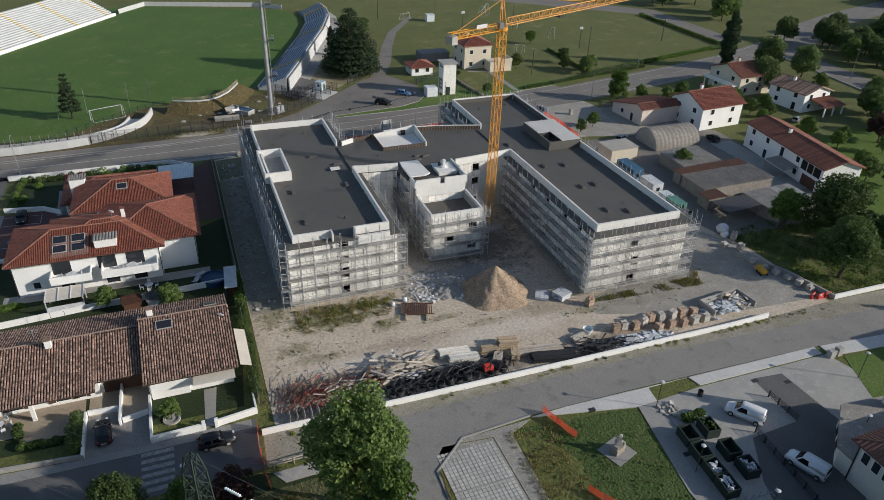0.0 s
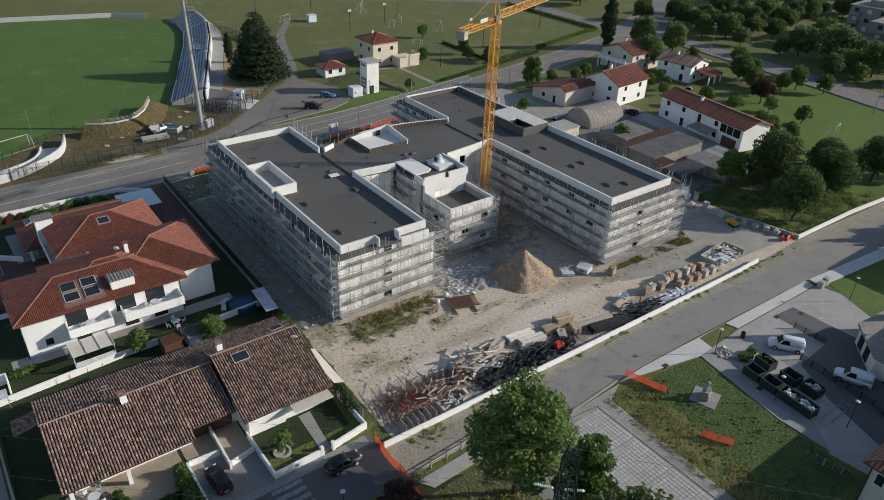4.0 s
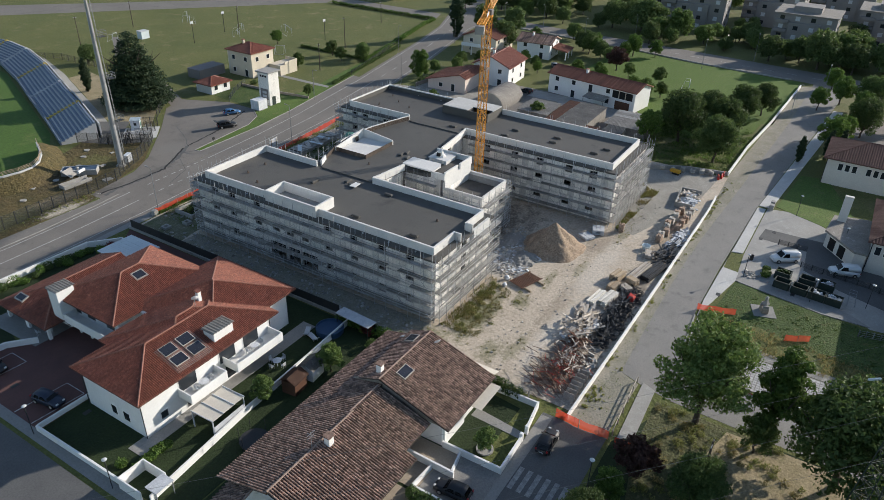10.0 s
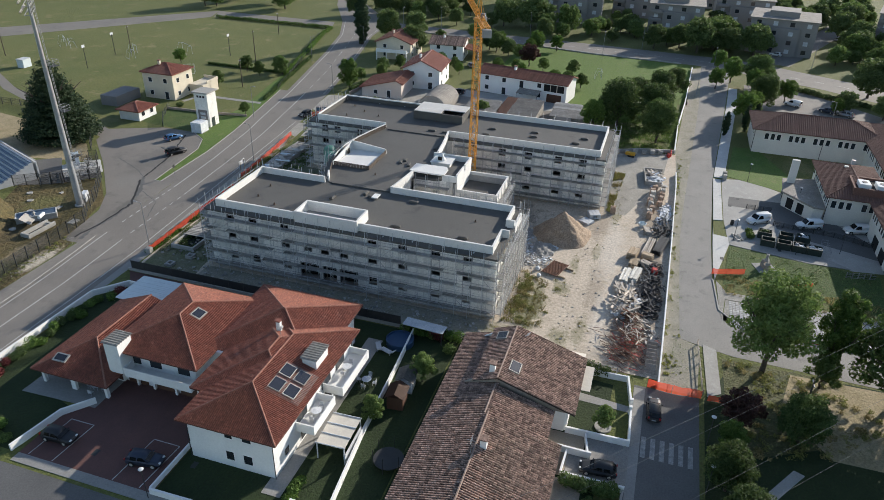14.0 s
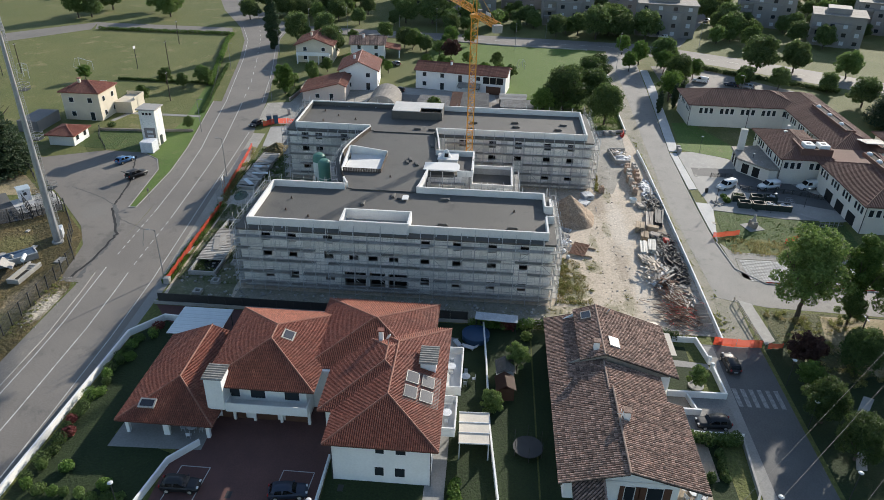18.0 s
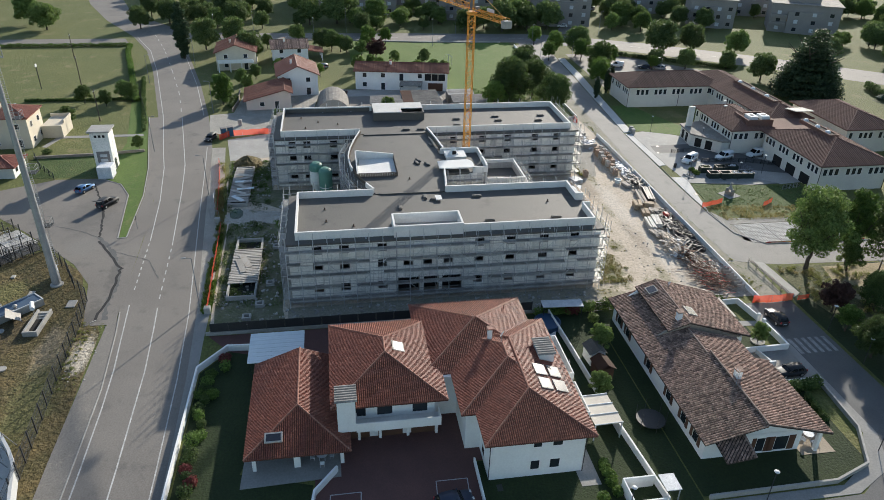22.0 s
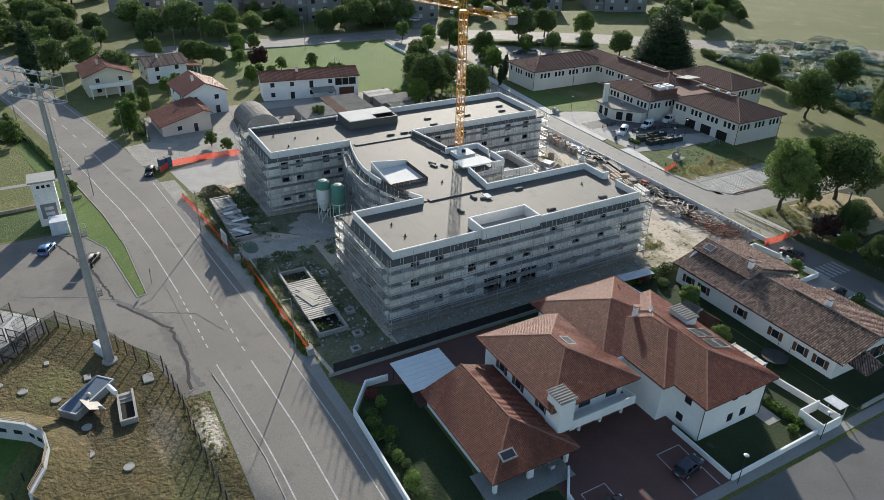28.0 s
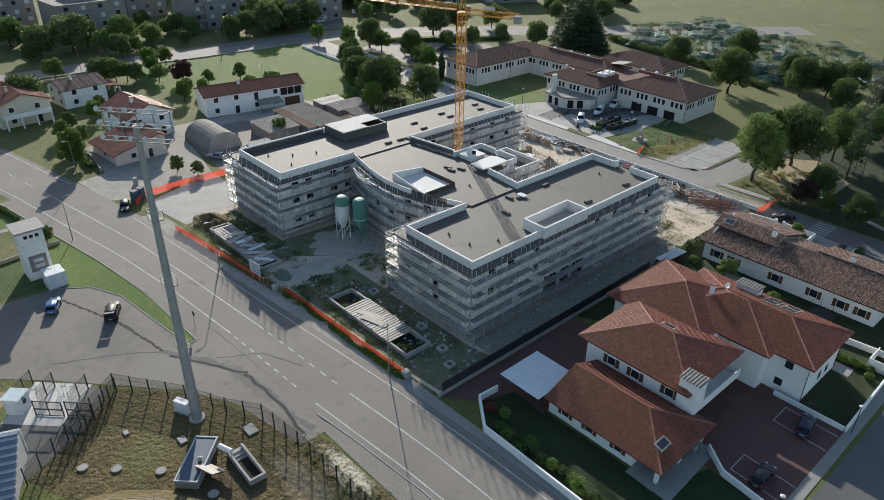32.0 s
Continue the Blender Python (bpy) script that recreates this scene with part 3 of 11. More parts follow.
paint("road_line_north", [p for p in ROAD_N if -130 < p[0] < 14], 0.08, 0.026)
paint("road_line_north_dashes", [(15, 156.3), (31.6, 157.2)], 0.08, 0.026, 1.0, 1.0)
paint("road_line_north_far", [p for p in ROAD_N if 31 < p[0] < 200], 0.08, 0.026)
paint("road_line_centre_west", [p for p in ROAD_C if -130 < p[0] < 13], 0.08, 0.026)
paint("road_line_centre_dashes", [(12, 152.1), (29.3, 153.2)], 0.08, 0.026, 1.2, 1.2)
paint("road_line_centre_east", [p for p in ROAD_C if 29 < p[0] < 99], 0.08, 0.026)
paint("road_line_centre_far", [p for p in ROAD_C if p[0] > 94], 0.08, 0.026, 3, 4.5)
paint("road_line_south", [p for p in ROAD_S if -130 < p[0] < 78], 0.07, 0.026)
paint("road_line_south_far", [p for p in ROAD_S if p[0] > 97], 0.07, 0.026)

# forecourt of the sports ground, the path behind it and the strip beside the road
slab("forecourt", [(6, 157), (33.4, 158.6), (32.4, 162.7), (50.5, 165.0), (56, 167.6), (59.4, 172.4), (59.6, 181), (54, 192.5), (47, 190), (36.5, 179), (24, 167.5), (17.5, 163.6), (6, 161.2)], 0.024, ASPHALT, "cracked grey asphalt forecourt beside the sports ground", "forecourt")
slab("footway_strip", [(33.4, 158.4), (64, 161.6), (98, 168.2), (98, 170.6), (64, 164), (50, 162.0), (32.6, 161.3)], 0.03, ASPHALT, "patched asphalt strip beside the main road", "pavement")
solo("kerb_lawn", strips([(32.5, 161.4), (50, 162.2), (64, 164.1), (98, 170.7)], 0.08, -0.05, 0.10), CONCRETE, "pale concrete kerb along a grass strip", "kerb", "structure")
solo("kerb_forecourt", strips([(32.5, 161.5), (32.4, 162.8), (50.5, 165.1), (56, 167.7), (59.4, 172.4)], 0.08, -0.05, 0.10), CONCRETE, "pale concrete kerb of the forecourt", "kerb", "structure")
slab("path_north", [(49, 190.6), (54, 192.5), (59.4, 204), (65.4, 222), (72.4, 240), (86, 262), (84.6, 263.4), (70, 241.6), (62, 223), (56, 206)], 0.022, ASPHALT, "pale curved path towards the playing fields", "path")
slab("verge_lawn", [(32.6, 161.5), (50, 162.4), (64, 164.4), (98, 171), (112, 175), (112, 178), (80, 172), (60, 172.5), (56.1, 167.5), (50.6, 164.9), (32.6, 162.6)], 0.035, LAWN, "mown green verge beside the main road", "lawn", low=-0.05)
slab("footway_north", [(-60, 154.4), (-24, 154.9), (-8.3, 155.25), (3.4, 156.4), (9, 157.3), (5.4, 158.1), (-19.5, 157.7), (-60, 156.6)], 0.035, FOOTWAY, "worn asphalt footway beside the main road", "pavement")
solo("kerb_north", strips([(-60, 154.3), (-24, 154.8), (-8.3, 155.15), (3.4, 156.25), (9, 157.0)], 0.07, -0.05, 0.09), CONCRETE, "worn concrete kerb beside the main road", "kerb", "structure")
slab("south_shoulder", [(-10, 146.2), (6.4, 146.4), (20.4, 147.7), (57, 150.7), (75, 152.4), (75, 149.5), (54, 147.4), (35, 145.4), (-10, 143.9)], 0.012, GRAVEL, "crumbled gravel shoulder outside the building site", "ground")
slab("dry_bank", [(-60, 156.5), (-19.5, 157.6), (4, 158.5), (12, 161.6), (22, 168), (28, 175), (8, 176), (-10, 181), (-60, 166)], 0.01, STRAW, "dry yellow grass bank beside the sports ground", "ground")
slab("tower_lawn", [(13, 163), (21, 165.4), (29.5, 173.5), (21, 186), (14, 183), (4, 174), (-2, 163)], 0.016, STRAW, "trampled dry grass round the floodlight mast", "ground")

# playing fields
slab("stadium_pitch", [(-75, 175), (-31, 163.5), (-8, 184), (8, 178), (20, 196), (30, 222), (40, 248), (44, 272), (40, 284), (-10, 303), (-75, 300)], 0.014, PITCH, "mown green football pitch", "pitch")
slab("training_field", [(70, 212), (92, 196), (112, 192), (140, 187), (168, 192), (178, 246), (150, 330), (40, 330), (62, 262), (80, 258)], 0.012, DRY_GRASS, "yellowing training field with worn goalmouths", "field")
slab("club_path", [(85.8, 169.6), (86.0, 188.4), (79.0, 190.0), (78.6, 188.8), (84.4, 187.4), (84.4, 169.2)], 0.05, PAVING, "pale path from the road to a house", "path")
solo("wall_garden_club", strips([(71.9, 189.2), (72.6, 177.2), (74.1, 166.9)], 0.15, -0.05, 0.6), STONE_WALL, "low dark stone garden wall", "wall", "structure")
slab("club_lawn", [(60.4, 173), (73.6, 167.6), (72.4, 177), (71.7, 189), (62, 192), (60.6, 184)], 0.021, ROUGH_LAWN, "worn lawn round a transformer tower", "lawn")
slab("garden_plot_north", [(62, 182), (80, 174), (108, 177), (140, 186), (112, 192), (90, 195)], 0.018, DRY_GRASS, "patchy lawn round the club house", "lawn")
slab("track_across", [(60, 338), (177, 247), (190, 251), (76, 352)], 0.02, ASPHALT, "narrow asphalt lane beyond the fields", "road")
slab("lane_far", [(177.8, 193), (189, 197), (189.5, 251), (177.9, 246)], 0.021, ASPHALT, "asphalt lane joining the main road", "road")
slab("east_field", [(118, 62.5), (170, 60), (176, 92), (181, 118), (150, 118), (124, 96), (112, 88), (106, 72)], 0.014, MEADOW, "bright green mown field", "field")

def ragged(cx, cy, rx, ry, n, seed, rough_n=0.35):
    """An uneven closed outline round a point."""
    out = []
    for k in range(n):
        a = 2 * math.pi * k / n
        f = 1 + rough_n * noise.noise(Vector((math.cos(a) * 2.2, math.sin(a) * 2.2, seed))) + rough_n * 0.6 * noise.noise(Vector((math.cos(a) * 7, math.sin(a) * 7, seed + 5)))
        out.append((cx + rx * f * math.cos(a), cy + ry * f * math.sin(a)))
    return out


seam = [(31.7, 165.7), (27, 162.9), (21.9, 159.9), (17.2, 159.7), (11.6, 159.5), (6.4, 160.2)]
seam = [(x + 0.35 * noise.noise(Vector((x * 3, y * 3, 1))), y + 0.35 * noise.noise(Vector((x * 3, y * 3, 8)))) for a, b in zip(seam, seam[1:]) for x, y in (between(a, b, k / 6) for k in range(6))]
solo("tar_seam", strips(seam, 0.2, 0.0, 0.041), RUBBER, "dark tarred seam across the asphalt", "road marking", "structure")
# far road
slab("road_east", [(187, 176), (183.5, 140), (182, 119), (177.5, 92), (175.5, 58), (169.5, 40), (160, 20), (134, -18), (100, -60), (60, -110), (72, -120), (112, -72), (148, -27), (170, 6), (184, 32), (188.5, 44), (192.5, 92), (195, 140), (198, 176)], 0.022, ASPHALT, "wide asphalt distributor road", "road")
paint("road_line_east", [(191, 170), (188.5, 130), (185, 92), (182, 54), (166, 14), (141, -22)], 0.08, 0.03, 3, 4)
solo("kerb_east", strips([(187, 175), (183.3, 140), (181.8, 119), (177.3, 92), (175.3, 62)], 0.15, -0.05, 0.35), CONCRETE, "low pale kerb wall beside the far road", "kerb", "structure")
slab("side_road_flats", [(190, 36), (260, 6), (320, -14), (318, -22), (256, -2), (186, 27)], 0.02, ASPHALT, "pale side road between the flats", "road")

# street south of the site
slab("street_south", [(11.6, 56.4), (12.6, 59.2), (24, 59.5), (44, 59.8), (56, 59.5), (75, 58.6), (131, 56.2), (177, 55.4), (177, 46), (131, 49.2), (75, 53.6), (47, 54.4), (31, 54.5), (22, 53.6), (17.5, 50), (16.8, 30), (15.5, 8), (8, 8), (9.6, 30), (10.6, 52)], 0.02, NEW_ASPHALT, "grey asphalt street with patched trenches", "road")
slab("verge_street", [(0.2, 56.8), (11.4, 56.5), (12.6, 59.2), (24, 59.5), (44, 59.8), (56, 59.5), (75, 58.6), (131, 56.2), (172, 55.4), (170, 58.2), (88, 61.7), (40, 61.2), (0.5, 61.6)], 0.012, VERGE, "gravel verge with sparse weeds along a wall", "ground")
slab("pavement_south", [(36, 54.3), (44, 54.2), (75, 53.5), (75, 52.0), (54.5, 52.2), (54, 54.0), (47.8, 54.0), (47.4, 51.5), (44.5, 51.4), (31.2, 54.1)], 0.13, NEW_CONCRETE, "pale new concrete pavement", "pavement")
slab("pavement_east", [(76, 53.4), (131, 48.9), (150, 47.6), (150, 45.2), (131, 46.3), (76, 51.2)], 0.13, NEW_CONCRETE, "pale concrete pavement along the street", "pavement")
slab("lawn_path", [(44.6, 51.6), (47.5, 51.6), (45.2, 36), (42.4, 32), (42.2, 38.5)], 0.11, PAVING, "grey paved path across a lawn", "path")
slab("rubble_strip", [(25.5, 30), (27.0, 30), (27.8, 52.4), (31.0, 53.9), (22.4, 53.6), (19.6, 53.3), (25.5, 52.7)], 0.056, GRAVEL, "broken gravel strip beside parking bays", "ground")
slab("bank_stand", [(36, 182), (44, 190), (47, 198), (52, 214), (55, 232), (48, 232), (41, 214), (33, 196)], 0.02, CLEARING, "dry brown bank behind the grandstand", "ground")
slab("farm_ground", [(82, 83), (119, 83), (119, 128), (84, 131), (81.5, 110)], 0.0135, ASPHALT, "dusty farmyard ground between sheds", "ground")
slab("lawn_shrine", [(26.2, 53.2), (41.5, 51.7), (44.3, 51.3), (42.1, 38.5), (41, 28), (25.9, 29.5)], 0.05, ROUGH_LAWN, "rough green lawn with tall weeds", "lawn", low=-0.05)
slab("lawn_dry", [(26.3, 52.2), (30.6, 52), (33.4, 46), (31.6, 40), (30.6, 32), (26.2, 31)], 0.054, DRY_GRASS, "dry patch of tall grass in a lawn", "lawn", low=-0.05)
slab("school_yard", [(47.6, 51.6), (54.4, 52), (75.5, 51.8), (77, 46.5), (70, 37), (64, 34), (60, 24), (53, 24), (43, 24), (42, 32), (45.4, 36)], 0.03, CONCRETE, "pale concrete yard with inspection covers", "yard")
slab("school_parking", [(62, 51), (66.5, 50.6), (67, 37), (58, 30), (50, 24.5), (47, 26), (51, 37), (54.5, 42.6), (61.6, 43)], 0.036, DARK_ASPHALT, "dark asphalt parking bays", "yard")
slab("school_lawn", [(77.5, 50.5), (97, 48.6), (98, 43.5), (79, 36.5), (72, 38)], 0.05, LAWN, "mown lawn in front of the school", "lawn", low=-0.05)
slab("school_lot_east", [(112, 44), (156, 43), (158, 30), (132, 4), (104, 8), (104, 30)], 0.02, ASPHALT, "asphalt car park behind the school", "yard")
slab("meadow_east", [(128, 59.5), (174.5, 59), (176.2, 92), (180, 117), (142, 117), (127, 104), (123, 80)], 0.012, MEADOW, "green mown meadow between houses and road", "lawn")
slab("allotments", [(96, -31), (122, -69), (100, -104), (40, -96), (0, -60), (38, -21), (57, -34)], 0.014, ALLOTMENT, "allotment gardens with beds and paths", "garden")
slab("park_floor", [(-60, 56), (0, 56), (9.4, 52), (9.4, 30), (7, 0), (-20, -10), (-60, 10)], 0.008, SHADED_LAWN, "shaded park lawn under trees", "lawn")
slab("park_rough", [(-9, 51.5), (0, 53.4), (9.6, 53.6), (9.6, 40), (-4, 42)], 0.011, SCRUB, "rough scrubby grass beside the street", "ground")
slab("park_straw", [(1, 47), (9, 45), (9.2, 30), (4, 26), (-6, 34), (-6, 42)], 0.014, CLEARING, "dry straw-coloured clearing under trees", "ground")
slab("park_path", [(-9, 46.5), (-14, 50), (-22, 53), (-22, 51.8), (-14, 48.6), (-9.5, 45.4)], 0.018, CONCRETE, "pale winding park path", "path")
slab("footpath_slab", [(0.7, 55.6), (12.1, 56.1), (11.3, 54.3), (1.8, 53.9)], 0.08, CONCRETE, "broken concrete footpath", "path")

# streets of the houses
slab("street_houses", [(-46, 56.6), (0, 56.6), (0, 64.6), (-28, 64.8), (-33, 66.5), (-36, 71), (-36.2, 78), (-36.6, 96), (-36.2, 146.5), (-46, 146.2), (-47, 78), (-47.5, 60)], 0.02, DARK_ASPHALT, "bluish grey residential street", "road")
slab("pavement_houses", [(-0.5, 63.2), (-28, 63.3), (-33, 65.6), (-35.9, 71.4), (-36, 96), (-35.9, 129), (-34.7, 129), (-34.8, 96), (-34.6, 72.4), (-32, 68), (-27.6, 64.9), (-18.5, 64.3), (-0.5, 64.6)], 0.055, PAVING, "grey block pavement in front of gardens", "pavement")
for k in range(6):
    slab("zebra_bar", [(-9.2, 57.3 + k * 1.05), (-12.6, 57.3 + k * 1.05), (-12.6, 57.85 + k * 1.05), (-9.2, 57.85 + k * 1.05)], 0.025, WORN_LINE, "worn white painted crossing bar", "road marking")

# building site and gardens
slab("site_ground", [(2, 61.6), (40, 61.3), (74, 61.2), (86.5, 61.6), (86, 78), (80, 100), (80, 146), (54, 147), (35, 144.8), (7.5, 144), (2.2, 143.6)], 0.03, SOIL, "pale trampled building-site soil", "ground")
slab("site_north", [(7.6, 143.6), (36, 144.6), (36, 133.6), (26, 133.6), (26, 121.5), (24.6, 121.5), (24.6, 133.8), (7, 133.8), (2.4, 133), (2.3, 143)], 0.036, WEEDS, "weedy rubble-strewn ground", "ground")
slab("site_north_east", [(46, 146), (66, 147.6), (66, 138), (50, 137.5), (49, 125), (43, 124), (38, 132), (44, 139)], 0.037, WEEDS, "weedy dark ground beside the silos", "ground")
slab("site_west", [(2.2, 85.4), (7.4, 85.4), (7.2, 133), (2.2, 133)], 0.036, VERGE, "dusty rubble strip along the building", "ground")
slab("site_path", ragged(38.0, 140.6, 3.0, 6.4, 48, 2.2, 0.4), 0.044, DUSTY, "dusty trodden path through a site gate", "path")
slab("silo_yard", ragged(41.5, 130.0, 6.0, 5.4, 48, 6.1, 0.4), 0.048, DUSTY, "dusty trodden ground under silos", "ground")
slab("site_entry", [(66.5, 147.6), (80, 149.6), (86, 133), (69, 133)], 0.038, CONCRETE, "pale dusty site entrance", "ground")
slab("site_road_east", [(70, 64), (86, 63), (85, 80), (76, 96), (70, 80), (50, 73.5), (50, 70)], 0.034, GRAVEL, "pale gravel track through the site", "ground")
slab("yard_red_drive", [(-35, 111.5), (-35, 129), (-24.6, 129), (-24.6, 124.1), (-25.8, 111.5)], 0.04, RED_PAVING, "dark red block paving of a driveway", "driveway")
slab("yard_red_side", [(-8.9, 117.5), (1.3, 117.2), (1.4, 143.6), (-2.4, 140.5), (-4, 136.0), (-8.9, 136.4)], 0.041, RED_PAVING, "dark red block paving beside a villa", "driveway")
slab("road_edge", [(-36, 144.3), (-6.4, 144.0), (1.6, 144.2), (7.2, 144.2), (7.2, 146.3), (-36, 145.6)], 0.013, PAVING, "dusty paved strip between garden wall and road", "ground")
slab("drive_court", [(-25.9, 110.5), (-17, 110.5), (-9, 117.4), (-9, 128.2), (-24.6, 126.2)], 0.043, RED_PAVING, "dark red block paving of a courtyard", "driveway")
slab("garden_north", [(-6.6, 143.6), (-2.5, 140.4), (-4, 136.1), (-9, 135.8), (-20, 135.8), (-24.5, 137), (-27, 129.2), (-34.7, 129.8), (-34.7, 143.8)], 0.036, SHADED_LAWN, "shaded garden lawn behind a white wall", "lawn")
slab("garden_west", [(-34.5, 97), (-34.5, 111.4), (-26, 111.4), (-26, 100)], 0.036, SHADED_LAWN, "small dark front lawn", "lawn")
slab("garden_south", [(-34.4, 96.8), (1.4, 116.8), (1.2, 88.6), (-34.4, 88.6)], 0.034, SHADED_LAWN, "dark green back lawn", "lawn")
slab("garden_brown", [(-34, 67.5), (-1, 67.2), (1.2, 88.4), (-34, 88.4)], 0.034, SHADED_LAWN, "green garden round a bungalow", "lawn")
slab("terrace_red", [(-31, 98.6), (-2.2, 98.6), (-2.2, 100.8), (-31, 100.8)], 0.07, PAVING, "pale paved terrace along the house", "terrace")
slab("terrace_porch", [(-26.2, 126.2), (-21, 126.2), (-21, 136.6), (-26.6, 136.8)], 0.07, PAVING, "pale paved porch", "terrace")


def seam(pts, width, mat, z, label, seed):
    """A wavering strip along a line on the asphalt."""
    r = random.Random(seed)
    line = []
    for (ax, ay), (bx, by) in zip(pts, pts[1:]):
        n = max(2, int(math.hypot(bx - ax, by - ay) / 0.5))
        line += [(ax + (bx - ax) * k / n + r.uniform(-0.12, 0.12), ay + (by - ay) * k / n + r.uniform(-0.12, 0.12)) for k in range(n)]
    line.append(pts[-1])
    left, right = [], []
    for k, (x, y) in enumerate(line):
        px, py = line[max(0, k - 1)]
        qx, qy = line[min(len(line) - 1, k + 1)]
        l = math.hypot(qx - px, qy - py) or 1
        w = width * r.uniform(0.45, 1.3)
        left.append((x - (qy - py) / l * w, y + (qx - px) / l * w))
        right.append((x + (qy - py) / l * w, y - (qx - px) / l * w))
    slab("asphalt_seam", left + right[::-1], z, mat, label, "road mark")


seam([(33, 165.9), (27.8, 162.6), (21.1, 159.8), (15.5, 159.2), (11.7, 159.5), (7.3, 158.7)], 0.42, DARK_ASPHALT, 0.0395, "dark damp streak across worn asphalt", 1)
seam([(57, 173), (44, 168), (33, 165.9)], 0.2, RUBBER, 0.0397, "dark sealed crack in the forecourt", 2)
seam([(40, 178), (36, 170), (33, 165.9)], 0.08, DARK_ASPHALT, 0.0399, "dark sealed crack in the forecourt", 3)
seam([(27.8, 162.6), (24, 156), (18, 153.4)], 0.07, DARK_ASPHALT, 0.0401, "dark sealed crack across the road edge", 4)
# ---- the unfinished building ----
WALL_TOP, PAR = 10.1, 11.45


def facade(parent, name, a, b, wins, z1=WALL_TOP, panel=1.2, thick=0.3, label="", rows=(0.25, 3.75, 7.25)):
    """A panel wall from a to b (seen with a to the left from outside), with openings (along, low, width, height) cut through.
    The core stands behind; every panel is an island of its own."""
    a, b = Vector((*a, 0)), Vector((*b, 0))
    L = (b - a).length
    d = (b - a) / L
    out = Vector((d.y, -d.x, 0))
    m = Matrix.Translation(a) @ Matrix((( d.x, out.x, 0, 0), (d.y, out.y, 0, 0), (0, 0, 1, 0), (0, 0, 0, 1)))
    xs = sorted({0.0, L, *[max(0, min(L, w[0] - w[2] / 2)) for w in wins], *[max(0, min(L, w[0] + w[2] / 2)) for w in wins]})
    core = bmesh.new()
    for x0, x1 in zip(xs, xs[1:]):
        if x1 - x0 < 0.01:
            continue
        mid = (x0 + x1) / 2
        holes = sorted((w[1], w[1] + w[3]) for w in wins if abs(w[0] - mid) < w[2] / 2)
        z = 0.0
        for h0, h1 in holes + [(z1, z1)]:
            if h0 - z > 0.02:
                box(core, x0, x1, -thick, 0, z, h0)
            z = max(z, h1)
    wall = part(name, core, RAW_CORE, parent, label, at=m)
    pan = bmesh.new()
    single = name == "wall_west"
    edges = [0.0]
    while edges[-1] < L - panel * 1.3:
        edges.append(edges[-1] + panel)
    edges.append(L)
    for r0, r1 in zip(rows, list(rows[1:]) + [z1]):
        for x0, x1 in zip(edges, edges[1:]):
            cuts = [(x0, x1, r0, r1)]
            for w in wins:
                wx0, wx1, wz0, wz1 = w[0] - w[2] / 2, w[0] + w[2] / 2, w[1], w[1] + w[3]
                more = []
                for c in cuts:
                    if wx1 <= c[0] or wx0 >= c[1] or wz1 <= c[2] or wz0 >= c[3]:
                        more.append(c)
                        continue
                    if wx0 > c[0]:
                        more.append((c[0], wx0, c[2], c[3]))
                    if wx1 < c[1]:
                        more.append((wx1, c[1], c[2], c[3]))
                    x_lo, x_hi = max(c[0], wx0), min(c[1], wx1)
                    if wz0 > c[2]:
                        more.append((x_lo, x_hi, c[2], wz0))
                    if wz1 < c[3]:
                        more.append((x_lo, x_hi, wz1, c[3]))
                cuts = more
            for c in cuts:
                if c[1] - c[0] > 0.08 and c[3] - c[2] > 0.08:
                    p = random.uniform(0.015, 0.045)
                    dims = (c[0] + 0.02, c[1] - 0.02, 0.002, p, c[2] + 0.02, c[3] - 0.02)
                    if single:
                        part("wall_panel", boxes(dims), RAW_WALL, wall)
                    else:
                        box(pan, *dims)
    if single:
        pan.free()
    else:
        part("wall_cladding", pan, RAW_WALL, wall, kind="stuff")
    # painted-dark reveals: an inner box in a room-shade colour behind each opening, and a ladder of ties on the joints
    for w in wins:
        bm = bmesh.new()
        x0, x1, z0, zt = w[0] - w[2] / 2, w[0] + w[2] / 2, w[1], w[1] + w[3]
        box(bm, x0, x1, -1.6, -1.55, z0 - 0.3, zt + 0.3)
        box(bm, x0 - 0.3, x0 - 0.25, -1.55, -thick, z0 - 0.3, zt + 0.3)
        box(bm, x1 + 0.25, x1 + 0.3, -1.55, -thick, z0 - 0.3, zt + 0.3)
        part("window_opening", bm, HOLE_SHADE, wall)
    return wall


LOW, MID, TOP = 1.85, 5.6, 8.2


def three(u, w=1.35):
    return [(u, LOW, w, 1.25), (u, MID, w, 1.2), (u, TOP, w, 1.35)]


site_building = thing("unfinished_building", (0, 0, 0), "three-storey unfinished concrete building wrapped in scaffolding", "building")
W0, W1, WS, WN = 8.2, 24.2, 85.6, 132.3      # west wing walls
E0, E1, ES, EN = 51.3, 68.0, 75.2, 136.3     # east wing walls

# west wing
wins = []
for y in (128.3, 124.4, 118.9, 104.4, 99.6, 94.5, 89.7):
    wins += three(WN - y)
for y in (115.1, 112.2, 109.1):
    wins += [(WN - y, MID, 1.35, 1.2)]
wins += [(WN - 115.0, 0.9, 3.2, 2.6), (WN - 111.6, 0.9, 2.3, 2.6), (WN - 108.4, 0.9, 3.0, 2.6)]
facade(site_building, "wall_west", (W0, WN), (W0, WS), wins, label="panel wall with three rows of openings")
facade(site_building, "wall_south", (W0, WS), (W1, WS), [(8.0, 1.0, 1.3, 1.7), (8.0, 3.7, 1.3, 1.7), (8.0, 6.1, 1.3, 1.2), (8.0, 8.2, 1.3, 1.6)])
